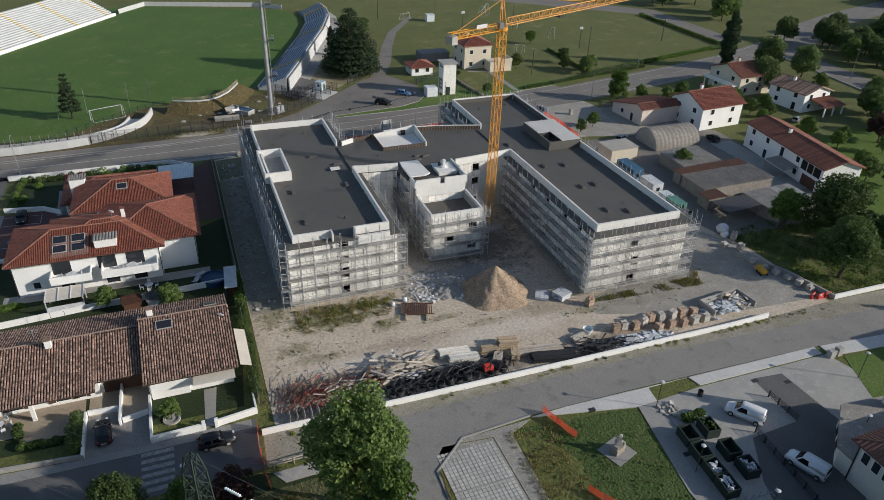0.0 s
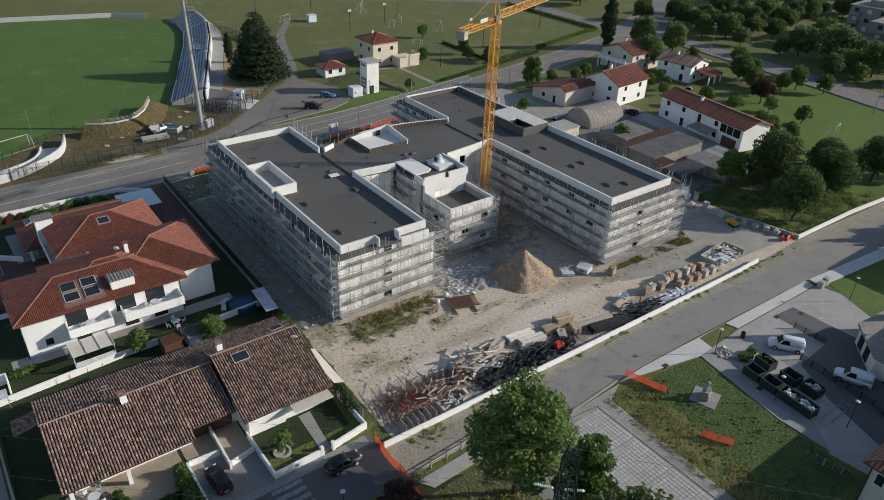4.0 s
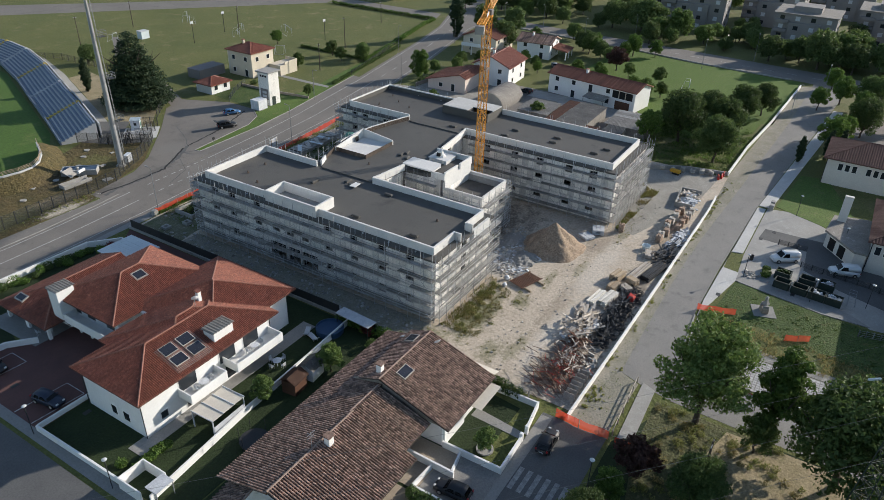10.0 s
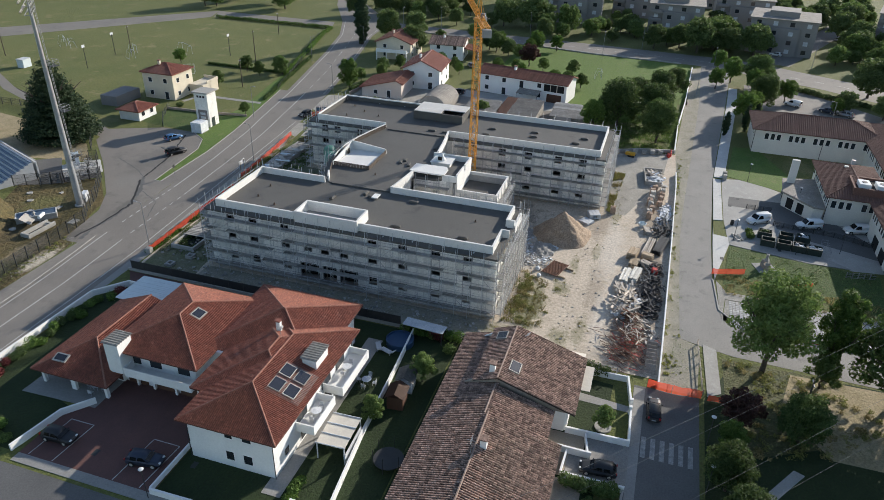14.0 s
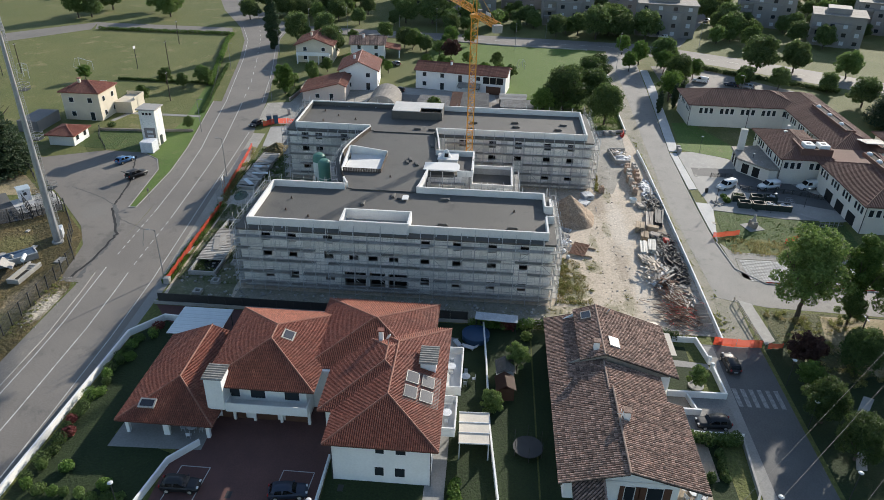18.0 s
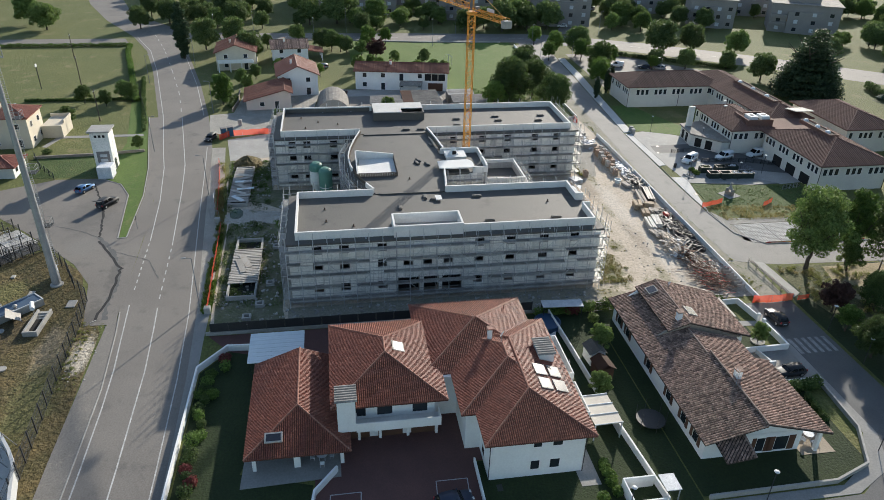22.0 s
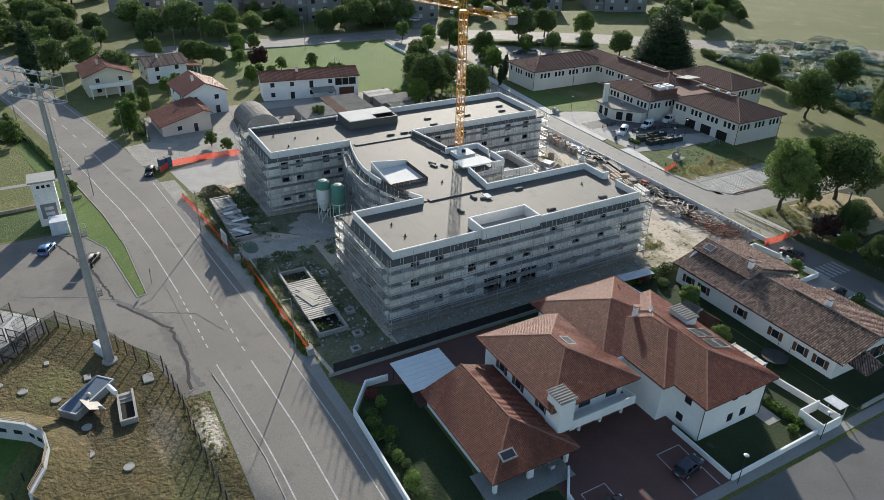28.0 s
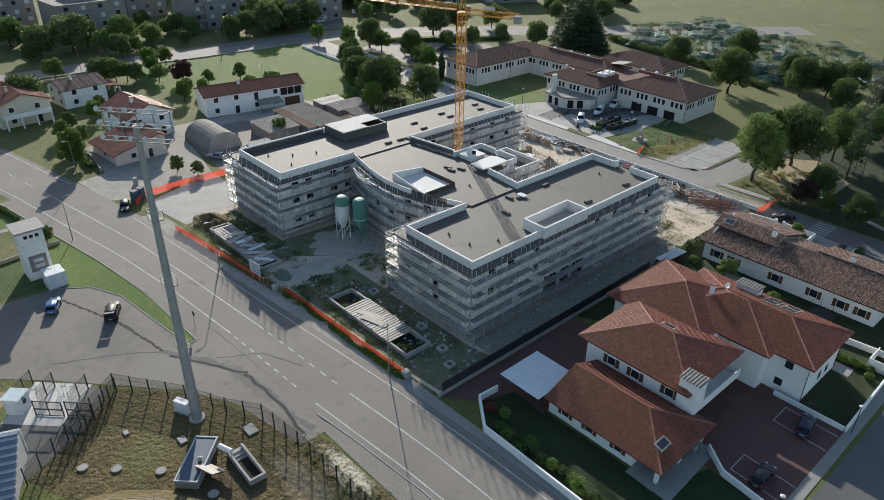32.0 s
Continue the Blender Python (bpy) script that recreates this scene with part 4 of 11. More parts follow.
facade(site_building, "wall_inner", (W1, WS), (W1, 107), three(6) + three(12) + three(18))
facade(site_building, "wall_inner", (W1, 119.0), (W1, WN), three(4) + three(9.5))
facade(site_building, "wall_north", (W1, WN), (W0, WN), [(8.8, 2.2, 1.3, 1.6), (8.8, 5.0, 1.2, 1.2), (2.6, 5.5, 1.3, 1.3)])
# east wing
facade(site_building, "wall_east_wing_west", (E0, 106.5), (E0, ES), three(106.5 - 95) + three(106.5 - 89.8) + three(106.5 - 84.0) + three(106.5 - 79.3) + three(106.5 - 101))
facade(site_building, "wall_east_wing_west", (E0, EN), (E0, 119.4), three(EN - 133.1) + three(EN - 130.3) + three(EN - 125.1) + three(EN - 122.1))
facade(site_building, "wall_east_wing_south", (E0, ES), (E1, ES), [(7.6, 1.0, 1.3, 1.8), (7.8, 3.9, 1.3, 1.5), (7.2, 7.2, 1.3, 1.4)])
facade(site_building, "wall_east_wing_east", (E1, ES), (E1, EN), [w for k in range(12) for w in three(3 + 5 * k)])
facade(site_building, "wall_east_wing_north", (E1, EN), (E0, EN), three(4) + three(12))
# curved front towards the main road
CURVE = [(24.2, 119.4), (27.5, 121.2), (31, 122.4), (35, 123.1), (39, 123.3), (43, 122.8), (47.5, 121.8), (51.3, 120.6)]
for a, b in zip(CURVE[::-1], CURVE[::-1][1:]):
    facade(site_building, "wall_curved", a, b, three(math.dist(a, b) / 2), panel=1.0)
# south side of the middle: the yard walls
facade(site_building, "wall_middle_south", (24.2, 107.2), (30.6, 106.4), [])
facade(site_building, "wall_stair", (31.4, 98.6), (40.3, 98.6), [], z1=9.8)
facade(site_building, "wall_stair_side", (40.4, 98.7), (40.4, 105.4), [])
facade(site_building, "wall_middle_south", (40.5, 105.6), (51.3, 106.6), three(5))
facade(site_building, "wall_stair_side", (31.2, 106.2), (31.2, 99), [])
# low annexe in front of the stair block
AX0, AX1, AY0 = 31.6, 40.4, 91.2
facade(site_building, "wall_annexe_south", (AX0, AY0), (AX1, AY0), [(7.2, 5.2, 1.4, 1.2), (3.2, 3.4, 1.4, 1.2), (7.2, 1.6, 1.4, 1.2)], z1=8.2, rows=(0.25, 2.9, 5.5))
facade(site_building, "wall_annexe_west", (AX0, 99), (AX0, AY0), [(4, 5.2, 1.4, 1.2), (4, 1.6, 1.4, 1.2)], z1=8.2, rows=(0.25, 2.9, 5.5))
facade(site_building, "wall_annexe_east", (AX1, AY0), (AX1, 99), [(4, 5.2, 1.4, 1.2), (4, 1.6, 1.4, 1.2)], z1=8.2, rows=(0.25, 2.9, 5.5))
part("annexe_roof", boxes((AX0 + 0.3, AX1 - 0.3, AY0 + 0.3, 98.7, 6.9, 7.05)), MEMBRANE, site_building)
part("stair_block", boxes((31.5, 35.7, 98.3, 98.6, 8.4, 11.45), (36.5, 40.2, 98.3, 98.6, 8.4, 11.4), (35.7, 36.5, 98.3, 98.6, 8.4, 10.4), (31.2, 31.5, 98.3, 101.0, 10.1, 11.2), (40.2, 40.5, 98.3, 105.5, 10.1, 11.4)), PARAPET, site_building, "pale rendered upstand over the stairs")
part("canopy_slab", prisms([(31.4, 107.0), (34.6, 106.9), (34.9, 101.3), (33.9, 100.7), (31.2, 100.7), (31.2, 105.2)], 11.0, 11.24), PARAPET, site_building, "pale concrete slab over the stairs")
lift = part("lift_head", boxes((36.6, 39.8, 101.3, 104.8, 10.36, 11.0), (36.45, 39.95, 101.15, 104.95, 11.0, 11.12)), PARAPET, site_building)
part("lift_vent", lathe(bmesh.new(), [(0.95, 11.12), (0.9, 11.3), (0.62, 11.6), (0.5, 12.0), (0.42, 12.2), (0.2, 12.4), (0, 12.42)], 12, (38.1, 103.4)), PARAPET, lift)
part("vent_mouth", boxes((37.2, 37.5, 103.0, 103.7, 11.3, 11.9)), HOLE_SHADE, lift)

# floors inside, so that openings look into dark storeys
for z in (3.55, 7.05):
    part("floor_slab", boxes((W0 + 0.3, W1 - 0.3, WS + 0.3, WN - 0.3, z - 0.25, z), (E0 + 0.3, E1 - 0.3, ES + 0.3, EN - 0.3, z - 0.25, z), (W1, E0, 107.4, 118.6, z - 0.25, z)), RAW_CORE, site_building)

# roof: eave slab, membrane, parapets
roof = part("roof", boxes((W0 - 0.35, W1 + 0.35, WS - 0.4, WN + 0.4, 9.9, 10.2), (E0 - 0.35, E1 + 0.35, ES - 0.4, EN + 0.4, 9.9, 10.2)), MEMBRANE, site_building, "dark grey bitumen roof")
mid_poly = [(23.5, 107.2), (30.8, 106.3), (31.4, 98.5), (40.3, 98.5), (40.3, 105.6), (52, 106.8), (52, 119.5)] + [(x, y + 0.3) for x, y in CURVE[::-1][1:-1]] + [(23.5, 118.6)]
part("middle_roof", prisms(mid_poly, 9.92, 10.36), MEMBRANE, roof, "dark grey bitumen roof")
part("field_membrane", boxes((9.2, 23.1, 86.4, 131.2, 10.2, 10.34)), MEMBRANE, roof)
part("field_membrane", boxes((52.3, 66.9, 76.3, 135.1, 10.2, 10.34)), MEMBRANE, roof)
# sheet laps of the membrane, a hand's breadth proud
for x0, x1, y0, y1 in ((9.4, 22.9, 87, 131), (52.6, 66.6, 77, 134.8)):
    part("membrane_lap", boxes(*[(x0, x1, y, y + 0.12, 10.34, 10.345) for y in np.arange(y0 + 1, y1, 1.0) if (y * 7) % 3 < 1.2]), MEMBRANE, roof, kind="stuff")
part("expansion_joint", boxes((51.2, 52.2, 107.0, 119.0, 10.34, 10.56)), MEMBRANE, roof, "raised dark membrane over an expansion joint")
part("expansion_joint", boxes((23.0, 24.0, 107.6, 118.0, 10.34, 10.56)), MEMBRANE, roof, "raised dark membrane over an expansion joint")


def parapet(line, name="parapet", h=PAR, half=0.14, mat=PARAPET, lo=10.2, closed=False):
    return part(name, strips(line, half, lo, h, closed), mat, site_building, "pale grey rendered parapet" if mat is PARAPET else "dark brown board edge")


parapet([(23.1, 107.2), (23.1, 86.5), (18.0, 86.5)])
parapet([(14.6, 86.5), (9.25, 86.5), (9.25, 131.15), (23.1, 131.15), (23.1, 119.2)])
part("edge_block", strips([(24.0, 119.0), (26.4, 120.1)], 0.14, 10.2, 11.2), PARAPET, site_building, "short pale upstand at the roof edge")
part("edge_upstand", strips([(33.0, 122.1), (35, 122.4), (39, 122.6), (43, 122.1), (47.5, 121.1), (52.3, 119.8)], 0.1, 10.3, 11.2), PARAPET, site_building, "pale upstand along the curved roof edge")
part("edge_kerb", strips([(26.4, 120.1), (27.5, 120.6), (31, 121.8), (32.9, 122.07)], 0.1, 10.3, 10.62), MEMBRANE, site_building, "low dark kerb along the curved roof edge")
part("board_edge", strips([(51.9, 106.62), (47, 105.82), (41.2, 105.14)], 0.025, 10.36, 11.2), MEMBRANE, site_building, "dark membrane on the roof side of a parapet")
parapet([(52.3, 119.8), (52.3, 135.1)])
parapet([(52.3, 135.1), (66.8, 135.1), (66.8, 76.4), (52.3, 76.4), (52.3, 106.4)])
parapet([(52.3, 106.4), (47, 105.6), (41, 104.9)])
parapet([(23.1, 107.2), (24.4, 106.9), (30.8, 106.2)])
part("roof_door_jamb", boxes((14.55, 14.75, 85.3, 86.6, 9.0, 11.5)), PARAPET, site_building)
part("roof_door_jamb", boxes((17.9, 18.15, 85.3, 86.6, 9.0, 11.5)), PARAPET, site_building)
part("front_slab", boxes((18.16, 23.0, 85.15, 85.55, 9.0, 10.5)), PARAPET, site_building)
part("annexe_parapet", strips([(AX0 + 0.1, 99), (AX0 + 0.1, AY0 + 0.1), (AX1 - 0.1, AY0 + 0.1), (AX1 - 0.1, 98.4)], 0.14, 8.2, 8.75), PARAPET, site_building)
# dark boards on the inner faces of far parapets
part("board_edge", boxes((66.6, 66.66, 117, 134.8, 10.36, 11.2), (52.6, 66.5, 134.9, 134.96, 10.36, 11.2)), MEMBRANE, site_building)
BOARD = mesh_of("edge_board", boxes((-0.13, 0.13, -0.02, 0.02, 0, 0.75)), DARK_PANEL)
EDGE = [(26.5, 120.15), (27.5, 120.6), (31, 121.8), (35, 122.4), (39, 122.6), (43, 122.1), (47.5, 121.1), (52.1, 119.86)]
for (x0, y0), (x1, y1) in zip(EDGE, EDGE[1:]):
    n = round((x1 - x0) / 0.3)
    for k in range(n):
        x, y = x0 + (x1 - x0) * (k + 0.5) / n, y0 + (y1 - y0) * (k + 0.5) / n
        m = pose(x, y - 0.2, 10.36, 0, 0, math.degrees(math.atan2(y1 - y0, x1 - x0)))
        part("edge_board", BOARD, None, site_building, at=m)


def light_well(x0, x1, y0, y1, h, name, floor_z=7.2, out=PARAPET):
    """A box round an opening in the roof."""
    bm = bmesh.new()
    strip(bm, [(x0, y0), (x1, y0), (x1, y1), (x0, y1)], 0.14, 10.2, h, True)
    ob = part(name, bm, out, site_building, "pale upstand round a light well")
    part("well_lining", boxes((x0 + 0.15, x1 - 0.15, y0 + 0.15, y1 - 0.15, 10.36, 10.40)), CONCRETE, ob)
    return ob


light_well(8.6, 12.6, 107.0, 117.0, 12.0, "light_well")
well = part("light_well", boxes((30.7, 38.7, 114.5, 121.1, 10.36, 10.42)), PARAPET, site_building, "open light well with pale inner walls and dark boards")
WX0, WX1, WY0, WY1 = 30.6, 38.8, 114.4, 121.2
for corners in ([(WX0, WY1, 10.36), (WX1, WY1, 10.36), (WX1, WY1, 12.1), (WX0, WY1, 11.0)], [(WX1, WY0, 10.36), (WX1, WY1, 10.36), (WX1, WY1, 12.1), (WX1, WY0, 11.25)]):
    bm = bmesh.new()
    shift = Vector((0, 0.2, 0)) if corners[0][1] == corners[1][1] else Vector((0.2, 0, 0))
    va, vb = [bm.verts.new(p) for p in corners], [bm.verts.new(Vector(p) + shift) for p in corners]
    bm.faces.new(va)
    bm.faces.new(vb[::-1])
    for i in range(4):
        j = (i + 1) % 4
        bm.faces.new((va[j], va[i], vb[i], vb[j]))
    bmesh.ops.recalc_face_normals(bm, faces=bm.faces[:])
    part("well_wall", bm, PARAPET, well)
part("well_door", boxes((36.0, 36.9, 120.86, 120.9, 10.42, 11.4)), HOLE_SHADE, well)
for k in range(28):
    part("board", BOARD, None, well, at=pose(WX0 + 0.14 + k * 0.293, WY0, 10.36))
for k in range(23):
    part("board", BOARD, None, well, at=pose(WX0, WY0 + 0.15 + k * 0.293, 10.36, 0, 0, 90))
well = light_well(60.2, 66.4, 106.0, 116.4, 11.98, "light_well", out=MEMBRANE)
part("well_cap", prisms([(60.1, 116.5), (66.5, 116.5), (66.5, 105.9), (62.6, 105.9), (62.6, 110.6), (60.1, 110.6)], 12.0, 12.14), NEW_CONCRETE, well)
part("well_side", boxes((60.0, 60.05, 110.6, 116.6, 10.36, 12.0), (60.05, 62.5, 110.5, 110.55, 10.36, 12.0)), MEMBRANE, well)

# roof curbs and pipes
curb = mesh_of("roof_curb", boxes((-0.75, 0.75, -0.3, 0.3, 0, 0.28), (-0.6, 0.6, -0.2, 0.2, 0.28, 0.34), bevel=0.03), MEMBRANE)
for x, y, a in ((53.9, 110.4, 90), (53.8, 107.4, 90), (53.2, 105.9, 20), (59.5, 99.1, 90), (55.8, 99.6, 90), (44.6, 106.6, 10), (35.9, 110.4, 15), (35.2, 108.6, 15), (37.2, 110.0, 15), (21.3, 110.9, 0), (20.2, 109.4, 70), (17.9, 115.3, 0), (20.8, 102.4, 90), (12.0, 102.1, 90), (12.0, 91.6, 90), (60.5, 90.5, 90), (57.9, 90.3, 90), (60.4, 80.4, 90), (57.3, 81.7, 90), (64.3, 108.6, 0)):
    part("roof_curb", curb, None, roof, "low dark roof opening curb", at=pose(x, y, 10.34, 0, 0, a))
stub_bm = bmesh.new()
tube(stub_bm, (0, 0, 0), (0, 0, 0.4), 0.11, 8)
box(stub_bm, -0.2, 0.2, -0.2, 0.2, 0, 0.05)
stub = mesh_of("vent_stub", stub_bm, DARK_PANEL)
for x, y, a in ((18.5, 127.0, 20), (14.3, 126.8, 200), (12.4, 122.8, 100), (17.8, 91.3, 30), (56.5, 130.5, 10), (60.2, 128.0, 90), (58.4, 124.0, 45), (63.0, 131.5, 0), (29, 112.5, 20)):
    part("vent_stub", stub, None, roof, "short rust-brown vent pipe", at=pose(x, y, 10.34, 0, 0, a))
part("white_board", boxes((19.6, 21.2, 108.3, 109.3, 10.56, 10.72)), PARAPET, roof, "pale loose board")
# little brackets along the parapets
clip = mesh_of("parapet_clip", boxes((-0.1, 0.1, -0.08, 0.08, 0, 0.16)), PLASTIC_BAG)
for k in range(9):
    for x, y in ((9.5, 89 + k * 4.6), (22.9, 88 + k * 2.1), (66.5, 79 + k * 6), (52.0, 78.5 + k * 3.1), (8.6, 89 + k * 4.6)):
        part("parapet_clip", clip, None, roof, at=pose(x, y, 10.36 if x != 8.6 and x != 52.0 else 10.21))


# ---- scaffolding ----
stand_mesh = mesh_of("standard", tubes([((0, 0, 0), (0, 0, 11.6))], 0.035, 5), SCAFFOLD_STEEL)
DECKS = (1.25, 3.2, 5.2, 7.2, 9.15)
deck_meshes = {}


def scaffold(a, b, label, levels=DECKS, gap=0.3, depth=0.95, height=11.3, bay=2.0):
    """Scaffolding along a wall from a to b, standing outside it (to the right of a-b)."""
    a, b = Vector((*a, 0)), Vector((*b, 0))
    L = (b - a).length
    n = max(1, round(L / bay))
    step = L / n
    d = (b - a) / L
    ang = math.degrees(math.atan2(d.y, d.x))
    root = thing("scaffolding", (a.x, a.y, 0), label, "scaffolding", "scaffolding round the building", ang)
    y0, y1 = -gap, -gap - depth
    key = round(step, 2)
    if key not in deck_meshes:
        deck_meshes[key] = mesh_of("deck", boxes((0.02, step - 0.02, y1 + 0.02, y1 + 0.46, -0.05, 0), (0.02, step - 0.02, y1 + 0.49, y0, -0.05, 0)), DECK)
    for k in range(n + 1):
        for y in (y0, y1):
            part("standard", stand_mesh, None, root, at=pose(k * step + random.uniform(-0.05, 0.05), y, 0) @ Matrix.Diagonal((1, 1, random.uniform(0.96, 1.03) * height / 11.3, 1)))
    trans = bmesh.new()
    rail = mesh_of("guard_rail", tubes([((0, 0, 0), (L, 0, 0))], 0.03, 4), SCAFFOLD_STEEL)
    toe = mesh_of("toe_board", boxes((0, L, -0.02, 0.0, 0, 0.10)), DECK)
    for z in levels:
        for k in range(n):
            if random.random() < 0.96:
                part("deck", deck_meshes[key], None, root, at=pose(k * step, 0, z + random.uniform(-0.02, 0.02)))
        for dz in (0.5, 1.0):
            part("guard_rail", rail, None, root, at=pose(0, y1, z + dz))
        part("toe_board", toe, None, root, at=pose(0, y1, z))
        for y in (y0, y1):
            part("ledger", rail, None, root, at=pose(0, y, z - 0.1))
        for k in range(n + 1):
            tube(trans, (k * step, y0 + 0.25, z - 0.08), (k * step, y1 - 0.1, z - 0.08), 0.027, 4)
            tube(trans, (k * step, y0, z + 0.95), (k * step, y1, z + 0.95), 0.024, 4)
    part("transom", trans, SCAFFOLD_STEEL, root, kind="stuff")
    for k in range(n):
        if k % 2 == 1:
            for i, (z0, z1) in enumerate(zip((0.1,) + levels, levels)):
                s = (i + k) % 2
                part("brace", tubes([((k * step if s else (k + 1) * step, y1 - 0.03, z0), ((k + 1) * step if s else k * step, y1 - 0.03, z1))], 0.028, 4), SCAFFOLD_STEEL, root)
    # end rails
    end = mesh_of("end_rail", tubes([((0, y0, 0), (0, y1, 0))], 0.022), SCAFFOLD_STEEL)
    for z in levels:
        for x in (0, L):
            part("end_rail", end, None, root, at=pose(x, 0, z + 1.0))
    return root


GREY_SCAFFOLD = "galvanised steel scaffolding with decks along a panel wall"
scaffold((W0, WN + 0.4), (W0, WS - 0.4), GREY_SCAFFOLD)
scaffold((W0 - 0.4, WS), (W1 + 1.2, WS), GREY_SCAFFOLD)
scaffold((W1, WS + 0.2), (W1, 105.6), GREY_SCAFFOLD)
scaffold((W1, 121.0), (W1, WN + 0.2), GREY_SCAFFOLD)
scaffold((W1 + 1.2, WN), (W0 - 0.4, WN), GREY_SCAFFOLD)
scaffold((E0, 104.6), (E0, ES - 0.2), GREY_SCAFFOLD)
scaffold((E0, EN + 0.2), (E0, 122.0), GREY_SCAFFOLD)
scaffold((E0 - 1.2, ES), (E1 + 1.2, ES), GREY_SCAFFOLD)
scaffold((E1, ES), (E1, EN), GREY_SCAFFOLD, bay=2.5)
scaffold((E1 + 1.2, EN), (E0 - 1.2, EN), GREY_SCAFFOLD)
for a, b in ((CURVE[7], CURVE[5]), (CURVE[5], CURVE[3]), (CURVE[3], CURVE[1])):
    scaffold(a, b, "galvanised steel scaffolding along the curved front")
scaffold((AX0, AY0), (AX1, AY0), "galvanised steel scaffolding round the low annexe", DECKS[:4], height=9)
scaffold((AX0, 98.6), (AX0, AY0 - 0.3), "galvanised steel scaffolding round the low annexe", DECKS[:4], height=9)
scaffold((AX1, AY0 - 0.3), (AX1, 98.6), "galvanised steel scaffolding round the low annexe", DECKS[:4], height=9)
scaffold((31.0, 105.6), (31.0, 99.4), "galvanised steel scaffolding in the yard corner", height=11)


# ---- houses ----
def ribs_on(bm, poly, pitch=0.25, rise=0.1, tile=0.0):
    """Rows of roof tiles, as ribs that run down a flat roof plane (poly: 3D corners)."""
    pts = [Vector(p) for p in poly]
    n = Vector((0, 0, 0))
    for a, b in zip(pts, pts[1:] + pts[:1]):
        n += (a - pts[0]).cross(b - pts[0])
    n.normalize()
    if n.z < 0:
        n = -n
    down = Vector((n.x, n.y, 0))
    down = (down - n * down.dot(n)).normalized()
    across = n.cross(down).normalized()
    o = pts[0]
    flat2 = [((p - o).dot(across), (p - o).dot(down)) for p in pts]
    u0, u1 = min(f[0] for f in flat2), max(f[0] for f in flat2)
    k = int((u1 - u0) / pitch)
    for i in range(k + 1):
        u = u0 + (i + 0.5) * pitch
        cuts = []
        for (a, b), (c, d) in zip(flat2, flat2[1:] + flat2[:1]):
            if (a > u) != (c > u):
                cuts.append(b + (d - b) * (u - a) / (c - a))
        cuts.sort()
        for v0, v1 in zip(cuts[::2], cuts[1::2]):
            if v1 - v0 < 0.1:
                continue
            steps = max(1, round((v1 - v0) / tile)) if tile else 1
            for q in range(steps):
                rows = []
                h = rise * random.uniform(0.92, 1.08)
                slip = random.uniform(-0.004, 0.004) if tile else 0
                for v, hh, w in ((v0 + (v1 - v0) * q / steps, h * (0.7 if tile else 1), pitch * (0.31 if tile else 0.4)), (v0 + (v1 - v0) * (q + 1) / steps, h, pitch * (0.37 if tile else 0.4))):
                    c = o + across * (u + slip) + down * v
                    rows.append([bm.verts.new(c - across * w + n * 0.005), bm.verts.new(c - across * w * 0.5 + n * hh), bm.verts.new(c + across * w * 0.5 + n * hh), bm.verts.new(c + across * w + n * 0.005)])
                for j in range(3):
                    bm.faces.new((rows[0][j], rows[1][j], rows[1][j + 1], rows[0][j + 1]))
                bm.faces.new(rows[1])


def corrugated(x0, x1, y0, y1, z0, z1, pitch, rise, thick=0.05):
    """One trapezoid-ribbed sheet, ribs along y, rising from z0 at x0 to z1 at x1."""
    bm = bmesh.new()
    n = max(1, round((x1 - x0) / pitch))
    prof = []
    for k in range(n):
        for f, h in ((0.0, 0), (0.4, 0), (0.5, 1), (0.9, 1)):
            t = (k + f) / n
            prof.append((x0 + (x1 - x0) * t, z0 + (z1 - z0) * t + h * rise))
    prof.append((x1, z1))
    top = [[bm.verts.new((x, y, z + thick)) for x, z in prof] for y in (y0, y1)]
    low = [[bm.verts.new((x, y, z)) for x, z in prof] for y in (y0, y1)]
    for i in range(len(prof) - 1):
        bm.faces.new((top[0][i], top[0][i + 1], top[1][i + 1], top[1][i]))
        bm.faces.new((low[1][i], low[1][i + 1], low[0][i + 1], low[0][i]))
        bm.faces.new((low[0][i], low[0][i + 1], top[0][i + 1], top[0][i]))
        bm.faces.new((top[1][i], top[1][i + 1], low[1][i + 1], low[1][i]))
    for i in (0, len(prof) - 1):
        bm.faces.new((low[0][i], top[0][i], top[1][i], low[1][i]))
    return bm


